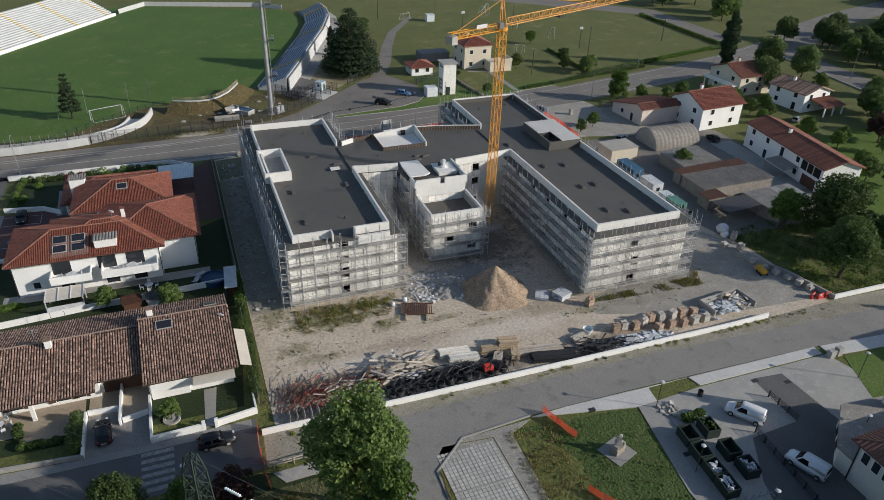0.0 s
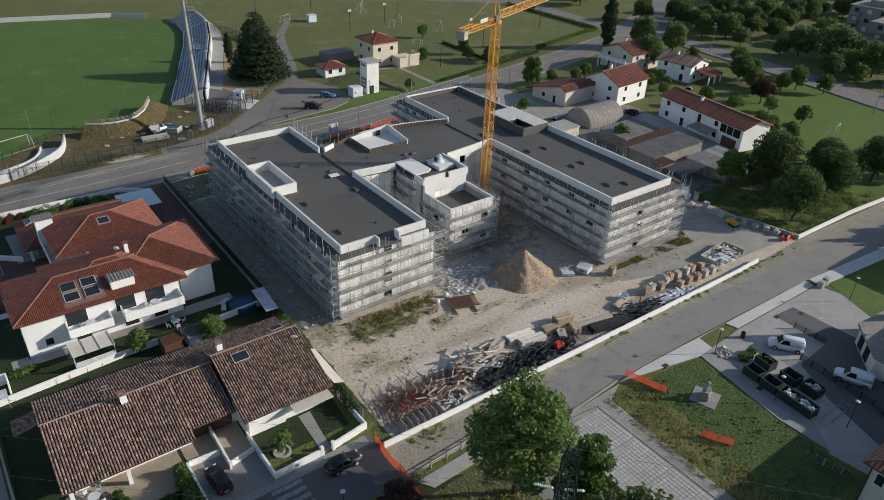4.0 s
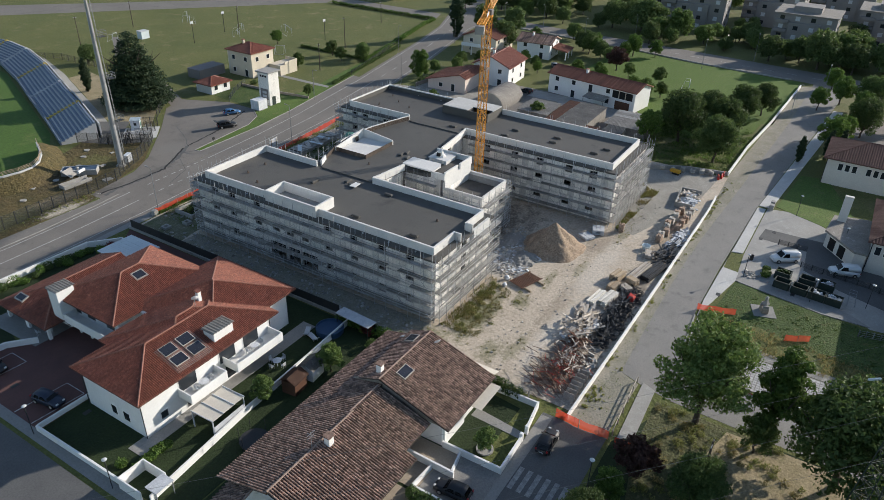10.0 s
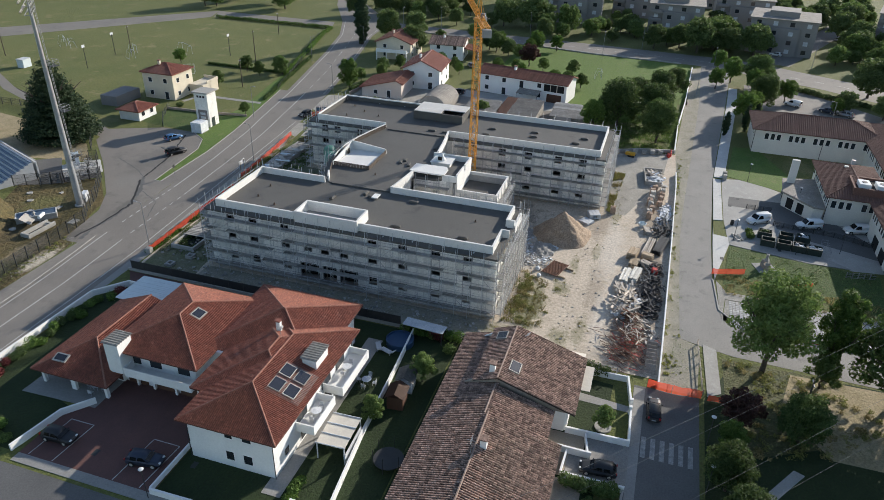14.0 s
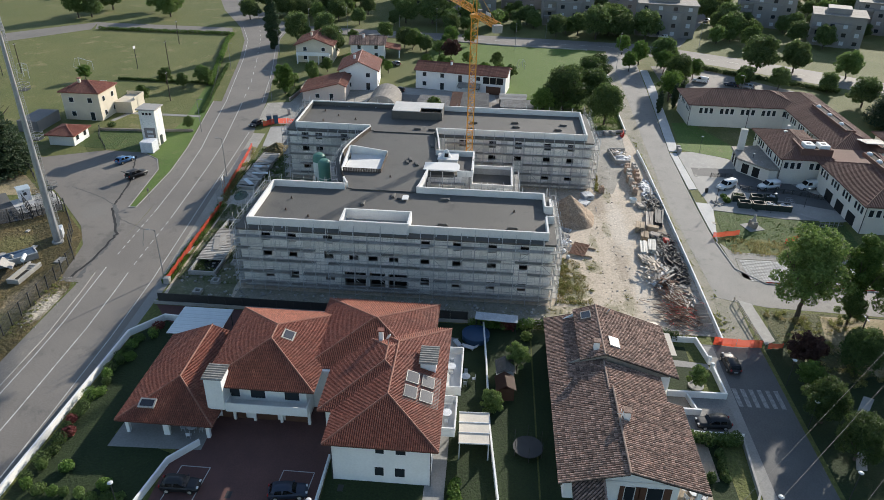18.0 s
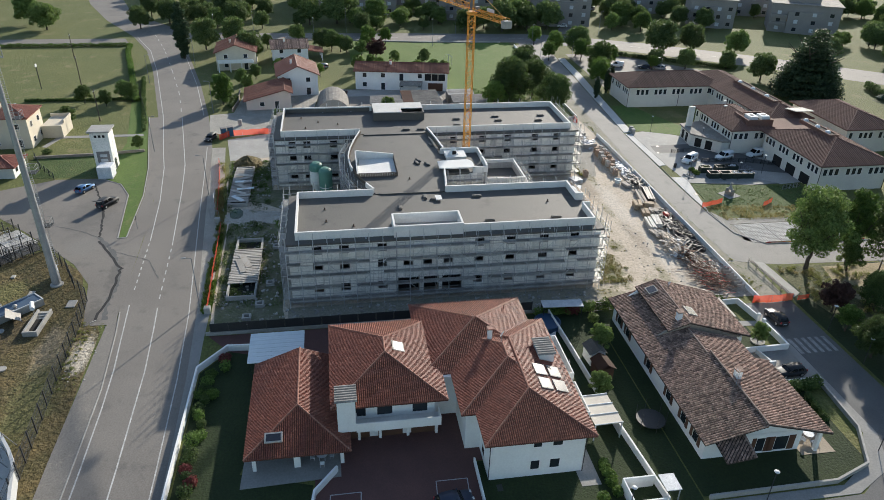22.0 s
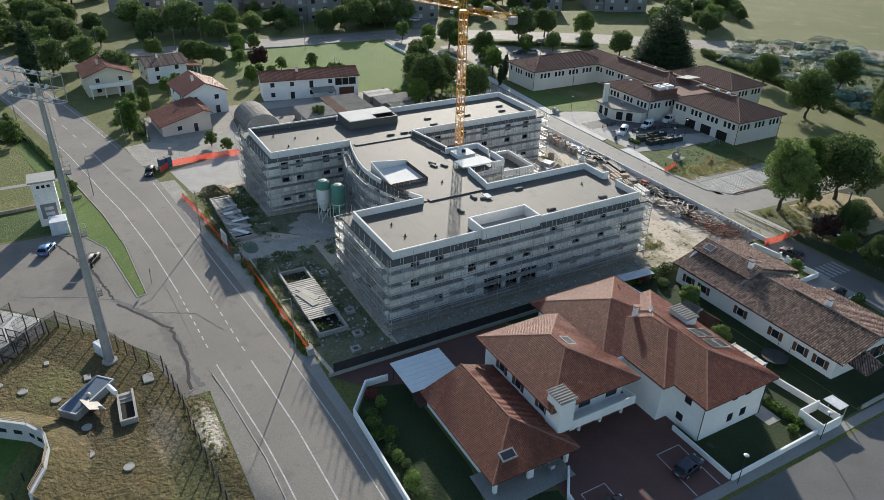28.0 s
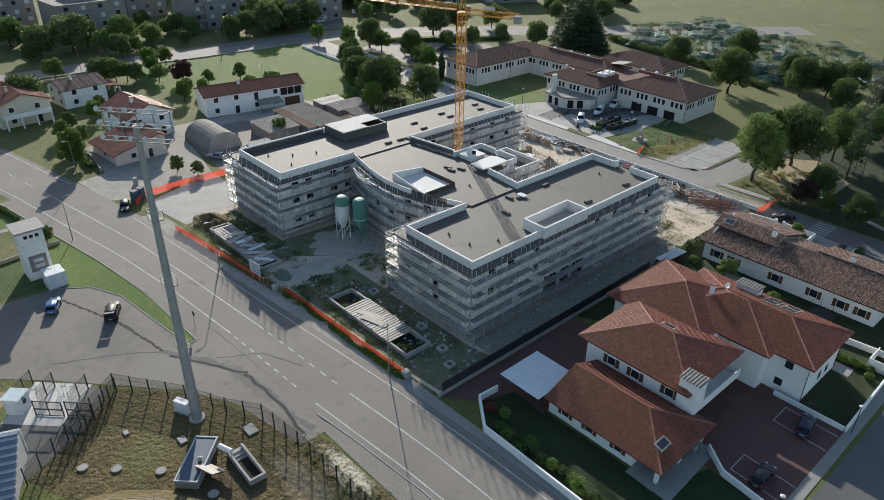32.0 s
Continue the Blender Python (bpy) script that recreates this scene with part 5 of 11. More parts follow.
def roof_body(name, tops, parent, mat, ridges=(), thick=0.16, pitch=0.25, label="", tile_name="roof_tiling", tile=0.0):
    """A roof from flat planes: slabs, rows of tiles, and ridge tiles along lines."""
    bm = bmesh.new()
    for poly in tops:
        pts = [Vector(p) for p in poly]
        hi = [bm.verts.new(p) for p in pts]
        lo = [bm.verts.new(p - Vector((0, 0, thick))) for p in pts]
        f = bm.faces.new(hi)
        f.normal_update()
        if f.normal.z < 0:
            f.normal_flip()
        bm.faces.new(lo[::-1])
        for i in range(len(pts)):
            j = (i + 1) % len(pts)
            bm.faces.new((lo[i], lo[j], hi[j], hi[i]))
    # tiled roofs get a darker bed that paints the shade between tile rows
    bed = {"weathered_roof_tile": CHANNEL_SHADE_BROWN, "red_roof_tile": CHANNEL_SHADE_RED}.get(mat.name, mat) if tile else mat
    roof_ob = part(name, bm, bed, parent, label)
    rb = bmesh.new()
    for poly in tops:
        ribs_on(rb, poly, pitch, 0.14 if tile else 0.11, tile)
    part(tile_name, rb, mat, roof_ob, kind="stuff")
    for a, b in ridges:
        part("ridge_tile", tubes([((a[0], a[1], a[2] + 0.05), (b[0], b[1], b[2] + 0.05))], 0.12, 6), {"weathered_roof_tile": PALE_RIDGE, "red_roof_tile": RIDGE}.get(mat.name, mat) if tile else mat, roof_ob)
    return roof_ob


def hip_planes(x0, x1, y0, y1, eave, top, gable_w=False, gable_e=False):
    """Planes and ridge lines of a hip roof whose ridge runs along the longer side."""
    if x1 - x0 >= y1 - y0:
        h, yc = (y1 - y0) / 2, (y0 + y1) / 2
        a = (x0 if gable_w else x0 + h, yc, top)
        b = (x1 if gable_e else x1 - h, yc, top)
        sw, se, ne, nw = (x0, y0, eave), (x1, y0, eave), (x1, y1, eave), (x0, y1, eave)
        if a[0] > b[0]:
            a = b = ((x0 + x1) / 2, yc, top)
        planes = [[sw, se, b, a] if a != b else [sw, se, a], [ne, nw, a, b] if a != b else [ne, nw, a]]
        if not gable_w:
            planes.append([nw, sw, a])
        if not gable_e:
            planes.append([se, ne, b])
        lines = [(a, b)] + ([] if gable_w else [(sw, a), (nw, a)]) + ([] if gable_e else [(se, b), (ne, b)])
        return planes, lines
    planes, lines = hip_planes(y0, y1, x0, x1, eave, top, gable_w, gable_e)
    swap = lambda p: (p[1], p[0], p[2])
    return [[swap(p) for p in q][::-1] for q in planes], [(swap(a), swap(b)) for a, b in lines]


def opening(parent, at, turn, w, h, kind="window", shutter=None, glass_mat=WINDOW, frame_mat=WHITE_WALL):
    """A window or door set proud on a wall: turn 0 faces south (-y)."""
    m = pose(at[0], at[1], at[2], 0, 0, turn)
    bm = boxes((-w / 2 - 0.06, w / 2 + 0.06, -0.05, 0.02, 0, 0.06), (-w / 2 - 0.06, w / 2 + 0.06, -0.05, 0.02, h - 0.06, h), (-w / 2 - 0.06, -w / 2, -0.05, 0.02, 0.06, h - 0.06), (w / 2, w / 2 + 0.06, -0.05, 0.02, 0.06, h - 0.06))
    fr = part(kind, bm, frame_mat, parent, at=m)
    part("pane", boxes((-w / 2, w / 2, -0.03, 0.0, 0.06, h - 0.06)), glass_mat, fr)
    if shutter:
        part("shutter", boxes((-w / 2 - 0.06 - w / 2, -w / 2 - 0.08, -0.09, -0.03, 0, h)), shutter, fr)
        part("shutter", boxes((w / 2 + 0.08, w / 2 + 0.06 + w / 2, -0.09, -0.03, 0, h)), shutter, fr)
    return fr


def chimney(parent, x, y, z0, z1, w=0.6, mat=WHITE_WALL, cap=RED_TILE):
    c = part("chimney", boxes((x - w / 2, x + w / 2, y - w / 2, y + w / 2, z0, z1)), mat, parent)
    part("chimney_cap", boxes((x - w / 2 - 0.12, x + w / 2 + 0.12, y - w / 2 - 0.12, y + w / 2 + 0.12, z1, z1 + 0.14)), cap, c)
    return c


def simple_house(name, label, x0, x1, y0, y1, eave, top, wall_mat, tile_mat, gw=False, ge=False, over=0.6, floors=2, wins="wsn", shutters=None, pitch=0.3, turn=0.0, chim=True):
    """A plain house: walls with thickness, openings, a tiled roof and a chimney."""
    root = thing(name, ((x0 + x1) / 2, (y0 + y1) / 2, 0), label, "house")
    root.matrix_basis = pose(x0, y0, 0, 0, 0, turn) @ pose(-x0, -y0, 0)
    a, b, c, d = x0 + over, x1 - over, y0 + over, y1 - over
    long_x = x1 - x0 >= y1 - y0
    walls = boxes((a, b, c, d, 0, eave - 0.1))
    if gw or ge:
        for flag, lo, hi in ((gw, 0, 1), (ge, 1, 0)):
            if flag:
                bmg = walls
                if long_x:
                    xx = a if lo == 0 else b - 0.3
                    vs = [(xx, c, eave - 0.12), (xx, d, eave - 0.12), (xx, (c + d) / 2, top - 0.25)]
                    off = (0.3, 0, 0)
                else:
                    yy = c if lo == 0 else d - 0.3
                    vs = [(a, yy, eave - 0.12), (b, yy, eave - 0.12), ((a + b) / 2, yy, top - 0.25)]
                    off = (0, 0.3, 0)
                va = [bmg.verts.new(v) for v in vs]
                vb = [bmg.verts.new(tuple(p + q for p, q in zip(v, off))) for v in vs]
                bmg.faces.new(va)
                bmg.faces.new(vb[::-1])
                for i in range(3):
                    j = (i + 1) % 3
                    bmg.faces.new((va[i], va[j], vb[j], vb[i]))
    bmesh.ops.recalc_face_normals(walls, faces=walls.faces[:])
    part("wall", walls, wall_mat, root)
    planes, lines = hip_planes(x0, x1, y0, y1, eave, top, gw, ge)
    roof_body("roof", planes, root, tile_mat, lines, pitch=pitch)
    st = eave / floors
    for f in range(floors):
        z = f * st + 0.9
        for side in wins:
            if side in "we":
                L = d - c
                n = max(2, int(L / 4.6))
                for k in range(n):
                    yy = c + L * (k + 0.5) / n
                    opening(root, (a if side == "w" else b, yy, z if (k + f) % 3 else z - 0.85), -90 if side == "w" else 90, 1.1, 1.3 if (k + f) % 3 else 2.1, shutter=shutters)
            else:
                L = b - a
                n = max(2, int(L / 4.6))
                for k in range(n):
                    xx = a + L * (k + 0.5) / n
                    opening(root, (xx, c if side == "s" else d, z), 0 if side == "s" else 180, 1.1, 1.3, shutter=shutters)
    if chim:
        chimney(root, x0 + (x1 - x0) * 0.4, y0 + (y1 - y0) * 0.62, top - 0.9, top + 0.7, mat=wall_mat, cap=tile_mat)
    return root


# the big house with the red hipped roofs
red = thing("villa", (0, 0, 0), "white two-storey villa with red hipped tile roofs", "house")
EAVE = 5.75
part("wall", boxes((-28.8, -9.0, 100.2, 110.6, 0, EAVE - 0.05)), WHITE_WALL, red)
part("wall", boxes((-23.9, -9.2, 110.6, 112.3, 0, EAVE - 0.05), (-18, -3.7, 102.2, 115.3, 0, EAVE - 0.06)), WHITE_WALL, red)
part("wall", boxes((-20.6, -7.2, 115.3, 126.1, 0, EAVE - 0.07)), WHITE_WALL, red)
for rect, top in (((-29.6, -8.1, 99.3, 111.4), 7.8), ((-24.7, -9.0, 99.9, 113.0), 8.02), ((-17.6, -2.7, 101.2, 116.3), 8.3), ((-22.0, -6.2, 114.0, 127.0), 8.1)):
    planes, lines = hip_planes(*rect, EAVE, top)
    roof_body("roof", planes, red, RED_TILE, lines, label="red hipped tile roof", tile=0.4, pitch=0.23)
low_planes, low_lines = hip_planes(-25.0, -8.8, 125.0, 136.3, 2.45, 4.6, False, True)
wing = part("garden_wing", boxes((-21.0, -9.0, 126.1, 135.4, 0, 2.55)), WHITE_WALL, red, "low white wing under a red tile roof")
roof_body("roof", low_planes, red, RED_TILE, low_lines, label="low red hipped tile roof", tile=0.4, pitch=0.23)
part("porch_post", boxes((-24.3, -23.9, 125.8, 126.2, 0, 2.45)), WHITE_WALL, red)
part("porch_post", boxes((-24.3, -23.9, 135.2, 135.6, 0, 2.45)), WHITE_WALL, red)
part("porch_wall", boxes((-24.3, -23.95, 130.5, 131.2, 0, 2.45)), WHITE_WALL, red)
# windows of the west front and the sides
for y, z, w, h in ((103.4, 1.0, 1.05, 1.35), (105.6, 1.0, 0.95, 1.35), (103.3, 4.2, 1.05, 1.1), (105.5, 4.2, 0.9, 1.1)):
    opening(red, (-28.8, y, z), -90, w, h)
for x, z in ((-26.5, 3.9), (-25.8, 0.9)):
    opening(red, (x, 110.6, z), 180, 1.0, 1.2)
for x, z in ((-19.2, 3.6), (-14.5, 3.4), (-11, 3.4)):
    opening(red, (x, 126.1, z), 180, 1.1, 1.2, shutter=SHUTTER)
for y in (117, 121, 124):
    opening(red, (-20.6, y, 3.2), -90, 1.7, 2.1)
for x in (-12.5, -16.4, -22.5):
    opening(red, (x, 100.2, 3.0), 0, 2.5, 2.2)
    opening(red, (x + 0.3, 100.2, 0.3), 0, 1.8, 2.1)
opening(red, (-26.2, 100.2, 1.2), 0, 0.9, 1.1)
for x in (-19, -15, -11.5):
    opening(red, (x, 135.4, 0.8), 180, 1.0, 1.2, shutter=SHUTTER)
for y in (127.5, 129.5, 133):
    opening(red, (-21.0, y, 0.3), -90, 1.2, 2.0, shutter=SHUTTER)
# garage front and the balcony above it
for y in (116.6, 120.4, 124.2):
    part("garage_door", boxes((-20.72, -20.6, y - 1.4, y + 1.4, 0.05, 2.35)), SHUTTER, red, "brown garage door")
def balcony(x0, x1, y0, y1, z, open_side):
    ob = part("balcony", boxes((x0, x1, y0, y1, z - 0.25, z)), WHITE_WALL, red, "white balcony with solid parapet")
    t = 0.14
    sides = {"w": (x0, x0 + t, y0, y1), "e": (x1 - t, x1, y0, y1), "s": (x0 + t, x1 - t, y0, y0 + t), "n": (x0 + t, x1 - t, y1 - t, y1)}
    for s, q in sides.items():
        if s != open_side:
            part("balcony_parapet", boxes((*q, z, z + 1.0)), WHITE_WALL, ob)
    return ob


balcony(-22.5, -20.6, 114.8, 124.3, 2.85, "e")
for y in (115.1, 118.4, 121.6, 124.0):
    part("balcony_post", boxes((-21.05, -20.75, y - 0.15, y + 0.15, 0, 2.6)), WHITE_WALL, red)
balcony(-17.2, -9.4, 97.6, 100.2, 2.95, "n")
balcony(-24.0, -18.6, 97.9, 100.2, 2.85, "n")
part("big_chimney", boxes((-22.6, -20.2, 124.3, 126.3, 2.9, 7.3)), WHITE_WALL, red, "broad white chimney stack")
part("chimney_roof", corrugated(-22.8, -20.0, 124.1, 126.5, 7.3, 7.3, 0.4, 0.09), OLD_SHEET, red, "grey ribbed metal cap")
part("big_chimney", boxes((-17.6, -14.6, 100.6, 102.4, 6.0, 7.55)), WHITE_WALL, red, "broad white dormer stack")
part("chimney_roof", corrugated(-17.8, -14.4, 100.4, 102.6, 7.55, 7.55, 0.42, 0.09), OLD_SHEET, red, "grey ribbed metal cap")
chimney(red, -13.6, 107.6, 7.2, 8.9, 0.5)


def on_slope(x, y, z, pitch_x, pitch_y, turn=0):
    return pose(x, y, z, pitch_x, pitch_y, turn)


S_PITCH = math.degrees(math.atan2(2.1, 6.3))
for dx in (0, 2.15):
    for dy in (0, 1.75):
        m = on_slope(-22.3 + dx * 1.15, 101.3 + dy, 6.52 + dy * 0.33, S_PITCH, 0)
        fr = part("solar_panel", boxes((-0.95, 0.95, -0.75, 0.75, 0.1, 0.18)), SHEET_METAL, red, "framed solar collector on the roof", at=m)
        part("solar_glass", boxes((-0.85, 0.85, -0.66, 0.66, 0.18, 0.19)), SOLAR, fr)
part("panel_tray", boxes((-2.6, 2.6, -2.1, 2.1, 0.06, 0.1)), OLD_SHEET, red, at=on_slope(-21.0, 101.9, 6.6, S_PITCH, 0))
for x, y, z, px, py in ((-14.0, 118.9, 7.44, 20, 0), (-22.9, 133.2, 3.3, 0, -20)):
    wx, wy = (0.9, 0.75) if z > 5 else (0.6, 0.95)
    fr = part("roof_window", boxes((-wx, wx, -wy, wy, 0.06, 0.24)), SHEET_METAL, red, "roof window in a metal frame", at=on_slope(x, y, z, px, py))
    part("pane", boxes((-wx + 0.18, wx - 0.18, -wy + 0.18, wy - 0.18, 0.24, 0.25)), SOLAR, fr)
dish_bm = lathe(bmesh.new(), [(0.02, 0.0), (0.25, 0.04), (0.42, 0.13), (0.43, 0.15), (0.25, 0.07), (0.0, 0.03)], 14)
dish = part("satellite_dish", dish_bm, WHITE_WALL, red, at=pose(-15.1, 106.4, 9.0, 65, 0, 150))
part("dish_pole", tubes([((-15.1, 106.5, 7.8), (-15.1, 106.5, 9.0))], 0.04), STEEL, red)
for x, y in ((-16.2, 104.0), (-15.8, 103.4), (-7.5, 104.6), (-6.8, 104.2), (-12.5, 117.8)):
    part("vent_pipe", tubes([((x, y, 6.6), (x, y, 7.5))], 0.07, 8), DULL_TILE, red)
for x, y in ((-28.85, 100.15), (-28.85, 110.65), (-9.0, 100.15), (-3.7, 102.1)):
    part("drain_pipe", tubes([((x - 0.05, y, 0), (x - 0.05, y, 5.6))], 0.05, 6), DARK_STEEL, red)

# car shelter beside the villa
shelter = thing("car_port", (-5.6, 133.8, 0), "pale translucent flat-roofed carport on thin posts", "carport")
for x, y in ((-8.4, 130.6), (-2.8, 130.6), (-8.4, 137.0), (-2.8, 137.0)):
    part("post", tubes([((x + 5.6, y - 133.8, 0), (x + 5.6, y - 133.8, 2.6))], 0.06), GREEN_STEEL, shelter)
part("canopy", boxes(*[(-3.1 + k * 0.42, -2.7 + k * 0.42, -3.5, 3.5, 2.6 + 0.01 * (k % 2), 2.68 + 0.01 * (k % 2)) for k in range(15)]), POLY_ROOF, shelter, "pale blue translucent sheet roof")

# brown-roofed bungalow
bun = thing("bungalow", (0, 0, 0), "long white bungalow with weathered brown tile roofs", "house")
part("wall", boxes((-11.4, -1.6, 72.0, 86.2, 0, 3.05)), WHITE_WALL, bun)
part("wall", boxes((-17.0, -11.4, 75.0, 86.2, 0, 3.04)), WHITE_WALL, bun)
part("wall", boxes((-29.0, -17.0, 74.4, 86.2, 0, 3.05)), WHITE_WALL, bun)
ZN = 3.4
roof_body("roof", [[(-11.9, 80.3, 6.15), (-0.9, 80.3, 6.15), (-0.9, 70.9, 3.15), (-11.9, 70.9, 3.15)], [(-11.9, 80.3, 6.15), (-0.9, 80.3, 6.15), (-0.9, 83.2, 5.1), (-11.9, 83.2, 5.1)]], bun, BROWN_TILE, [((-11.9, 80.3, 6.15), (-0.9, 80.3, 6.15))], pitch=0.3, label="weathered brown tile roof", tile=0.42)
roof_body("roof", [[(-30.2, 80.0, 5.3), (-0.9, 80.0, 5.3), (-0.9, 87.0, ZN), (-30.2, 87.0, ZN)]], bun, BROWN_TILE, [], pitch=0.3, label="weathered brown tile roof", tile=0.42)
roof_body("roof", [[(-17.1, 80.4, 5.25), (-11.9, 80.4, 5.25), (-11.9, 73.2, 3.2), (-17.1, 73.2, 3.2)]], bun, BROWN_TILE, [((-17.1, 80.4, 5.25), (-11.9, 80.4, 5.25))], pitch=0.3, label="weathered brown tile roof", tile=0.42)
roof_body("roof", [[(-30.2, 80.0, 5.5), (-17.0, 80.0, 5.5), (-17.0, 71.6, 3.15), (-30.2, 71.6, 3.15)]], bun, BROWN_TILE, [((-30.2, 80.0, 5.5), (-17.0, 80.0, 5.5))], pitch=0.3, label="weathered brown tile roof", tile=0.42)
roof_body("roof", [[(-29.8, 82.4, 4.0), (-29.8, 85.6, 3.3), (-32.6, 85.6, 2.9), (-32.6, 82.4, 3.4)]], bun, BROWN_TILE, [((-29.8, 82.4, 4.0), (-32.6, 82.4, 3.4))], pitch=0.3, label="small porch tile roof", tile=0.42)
for xx, top, ye, ze in ((-1.9, 5.9, 71.6, 3.1), (-11.6, 5.9, 71.6, 3.1)):
    bm = bmesh.new()
    vs = [(xx, ye + 0.4, 3.0), (xx, 86.2, 3.0), (xx, 83.2, 4.95), (xx, 80.3, top)]
    a = [bm.verts.new(v) for v in vs]
    b = [bm.verts.new((v[0] + 0.25, v[1], v[2])) for v in vs]
    bm.faces.new(a)
    bm.faces.new(b[::-1])
    for i in range(4):
        j = (i + 1) % 4
        bm.faces.new((a[i], a[j], b[j], b[i]))
    part("gable", bm, STONE_WALL if xx < -10 else WHITE_WALL, bun)
bm = bmesh.new()
vs = [(-29.0, 74.4, 3.0), (-29.0, 86.2, 3.0), (-29.0, 80.0, 5.2)]
a = [bm.verts.new(v) for v in vs]
b = [bm.verts.new((v[0] + 0.3, v[1], v[2])) for v in vs]
bm.faces.new(a)
bm.faces.new(b[::-1])
for i in range(3):
    j = (i + 1) % 3
    bm.faces.new((a[i], a[j], b[j], b[i]))
part("gable", bm, WHITE_WALL, bun)
for y, w in ((76.8, 1.6), (79.4, 1.0)):
    opening(bun, (-29.0, y, 0.3), -90, w, 2.1, shutter=SHUTTER)
for x, w in ((-21.0, 1.6), (-19.0, 0.8), (-26.0, 1.4), (-14.0, 1.2)):
    opening(bun, (x, 74.4 if x < -17 else 75.0, 0.5), 0, w, 1.9, shutter=SHUTTER if x < -17 else None)
for x in (-4, -7, -14, -20, -24, -27):
    opening(bun, (x, 86.2, 0.9), 180, 1.1, 1.3, shutter=SHUTTER)
part("porch_column", boxes((-29.6, -29.2, 72.3, 72.7, 0, 3.1)), WHITE_WALL, bun)
part("porch_column", boxes((-24.2, -23.8, 72.3, 72.7, 0, 3.1)), WHITE_WALL, bun)
part("garage_front", boxes((-16.6, -12.0, 74.9, 75.0, 0, 2.5)), SHUTTER, bun, "brown wooden garage front")
part("awning", prisms([(-0.9, 78.8), (-0.9, 71.2), (0.5, 71.2), (0.5, 78.8)], 0, 0.06), SHADE_CLOTH, bun, "pale canvas awning", at=pose(0, 0, 3.05, 0, 20, 0) @ pose(0.3, 0, -0.1))
part("awning", boxes((-6.3, -1.4, 69.8, 72.0, 2.45, 2.5)), SHADE_CLOTH, bun, "pale canvas awning over a terrace")
part("white_front", boxes((-11.2, -6.8, 71.7, 72.0, 0, 2.7)), WHITE_WALL, bun)
chimney(bun, -10.4, 81.2, 5.6, 7.0, 0.65, cap=BROWN_TILE)
chimney(bun, -22.0, 79.2, 5.0, 6.4, 0.7, cap=BROWN_TILE)
for x, y, z, s, w in ((-8.8, 78.8, 5.75, 18, 1.0), (-3.0, 81.7, 5.7, -18, 0.8)):
    fr = part("roof_window", boxes((-w, w, -0.7, 0.7, 0.05, 0.17)), SHEET_METAL, bun, "roof window in a metal frame", at=pose(x, y, z, s, 0, 0))
    part("pane", boxes((-w + 0.12, w - 0.12, -0.58, 0.58, 0.17, 0.18)), SOLAR, fr)
part("roof_aerial", tubes([((-23.5, 80.2, 5.4), (-23.5, 80.2, 7.6)), ((-24.1, 80.2, 7.4), (-22.9, 80.2, 7.4)), ((-24.0, 80.2, 7.0), (-23.0, 80.2, 7.0)), ((-23.5, 79.8, 7.2), (-23.5, 80.7, 7.2))], 0.03), STEEL, bun)
part("roof_dish", lathe(bmesh.new(), [(0.02, 0.0), (0.28, 0.04), (0.45, 0.13), (0.46, 0.15), (0.25, 0.07), (0, 0.03)], 14), PLASTIC_BAG, bun, at=pose(-2.0, 78.6, 5.8, 60, 0, 150))

# houses beyond the site
simple_house("farmhouse", "white two-storey house with a red gabled tile roof", 114.2, 128.4, 127.8, 139.8, 5.6, 8.3, WHITE_WALL, RED_TILE, True, True, wins="wsn", turn=5)
annexe = thing("side_house", (102, 135, 0), "low pink annexe under a long dull red catslide roof", "house", turn=4)
bm = bmesh.new()
section = [(0.5, 0), (12.0, 0), (12.0, 2.5), (2.0, 5.0), (0.5, 4.3)]
near_end, far_end = [bm.verts.new((0.7, y, z)) for y, z in section], [bm.verts.new((12.6, y, z)) for y, z in section]
bm.faces.new(near_end)
bm.faces.new(far_end[::-1])
for q in range(5):
    bm.faces.new((near_end[(q + 1) % 5], near_end[q], far_end[q], far_end[(q + 1) % 5]))
bmesh.ops.recalc_face_normals(bm, faces=bm.faces[:])
part("wall", bm, PINK_WALL, annexe)
roof_body("roof", [[(0, 2.0, 5.2), (13, 2.0, 5.2), (13, 12.7, 2.55), (0, 12.7, 2.55)], [(0, 2.0, 5.2), (13, 2.0, 5.2), (13, -0.1, 4.25), (0, -0.1, 4.25)]], annexe, DULL_TILE, [((0, 2.0, 5.2), (13, 2.0, 5.2))], pitch=0.3, label="dull red catslide tile roof")
opening(annexe, (0.7, 4.2, 0.1), -90, 1.0, 2.1)
opening(annexe, (0.7, 8.0, 0.9), -90, 1.1, 1.2)
opening(annexe, (6.0, 12.0, 0.9), 180, 1.1, 1.1)
porch_house = simple_house("detached_house", "two-storey cream house with a dark red roof", 142.5, 157.5, 147.0, 160.0, 5.4, 7.8, CREAM_WALL, DULL_TILE, True, True, wins="wsn", turn=3)
part("porch_slab", boxes((140.6, 143.1, 148.2, 158.8, 2.7, 2.95)), WHITE_WALL, porch_house, "white balcony over a porch")
part("balcony_rail", boxes((140.6, 140.75, 148.2, 158.8, 2.95, 3.8)), WHITE_WALL, porch_house)
for y in (148.4, 151.8, 155.2, 158.6):
    part("porch_post", boxes((140.65, 140.95, y - 0.15, y + 0.15, 0, 2.7)), WHITE_WALL, porch_house)
white_house = simple_house("detached_house", "white house with a weathered tile roof", 149.6, 160.6, 131.0, 143.4, 4.9, 6.7, WHITE_WALL, BROWN_TILE, True, True, wins="wsn", turn=6)
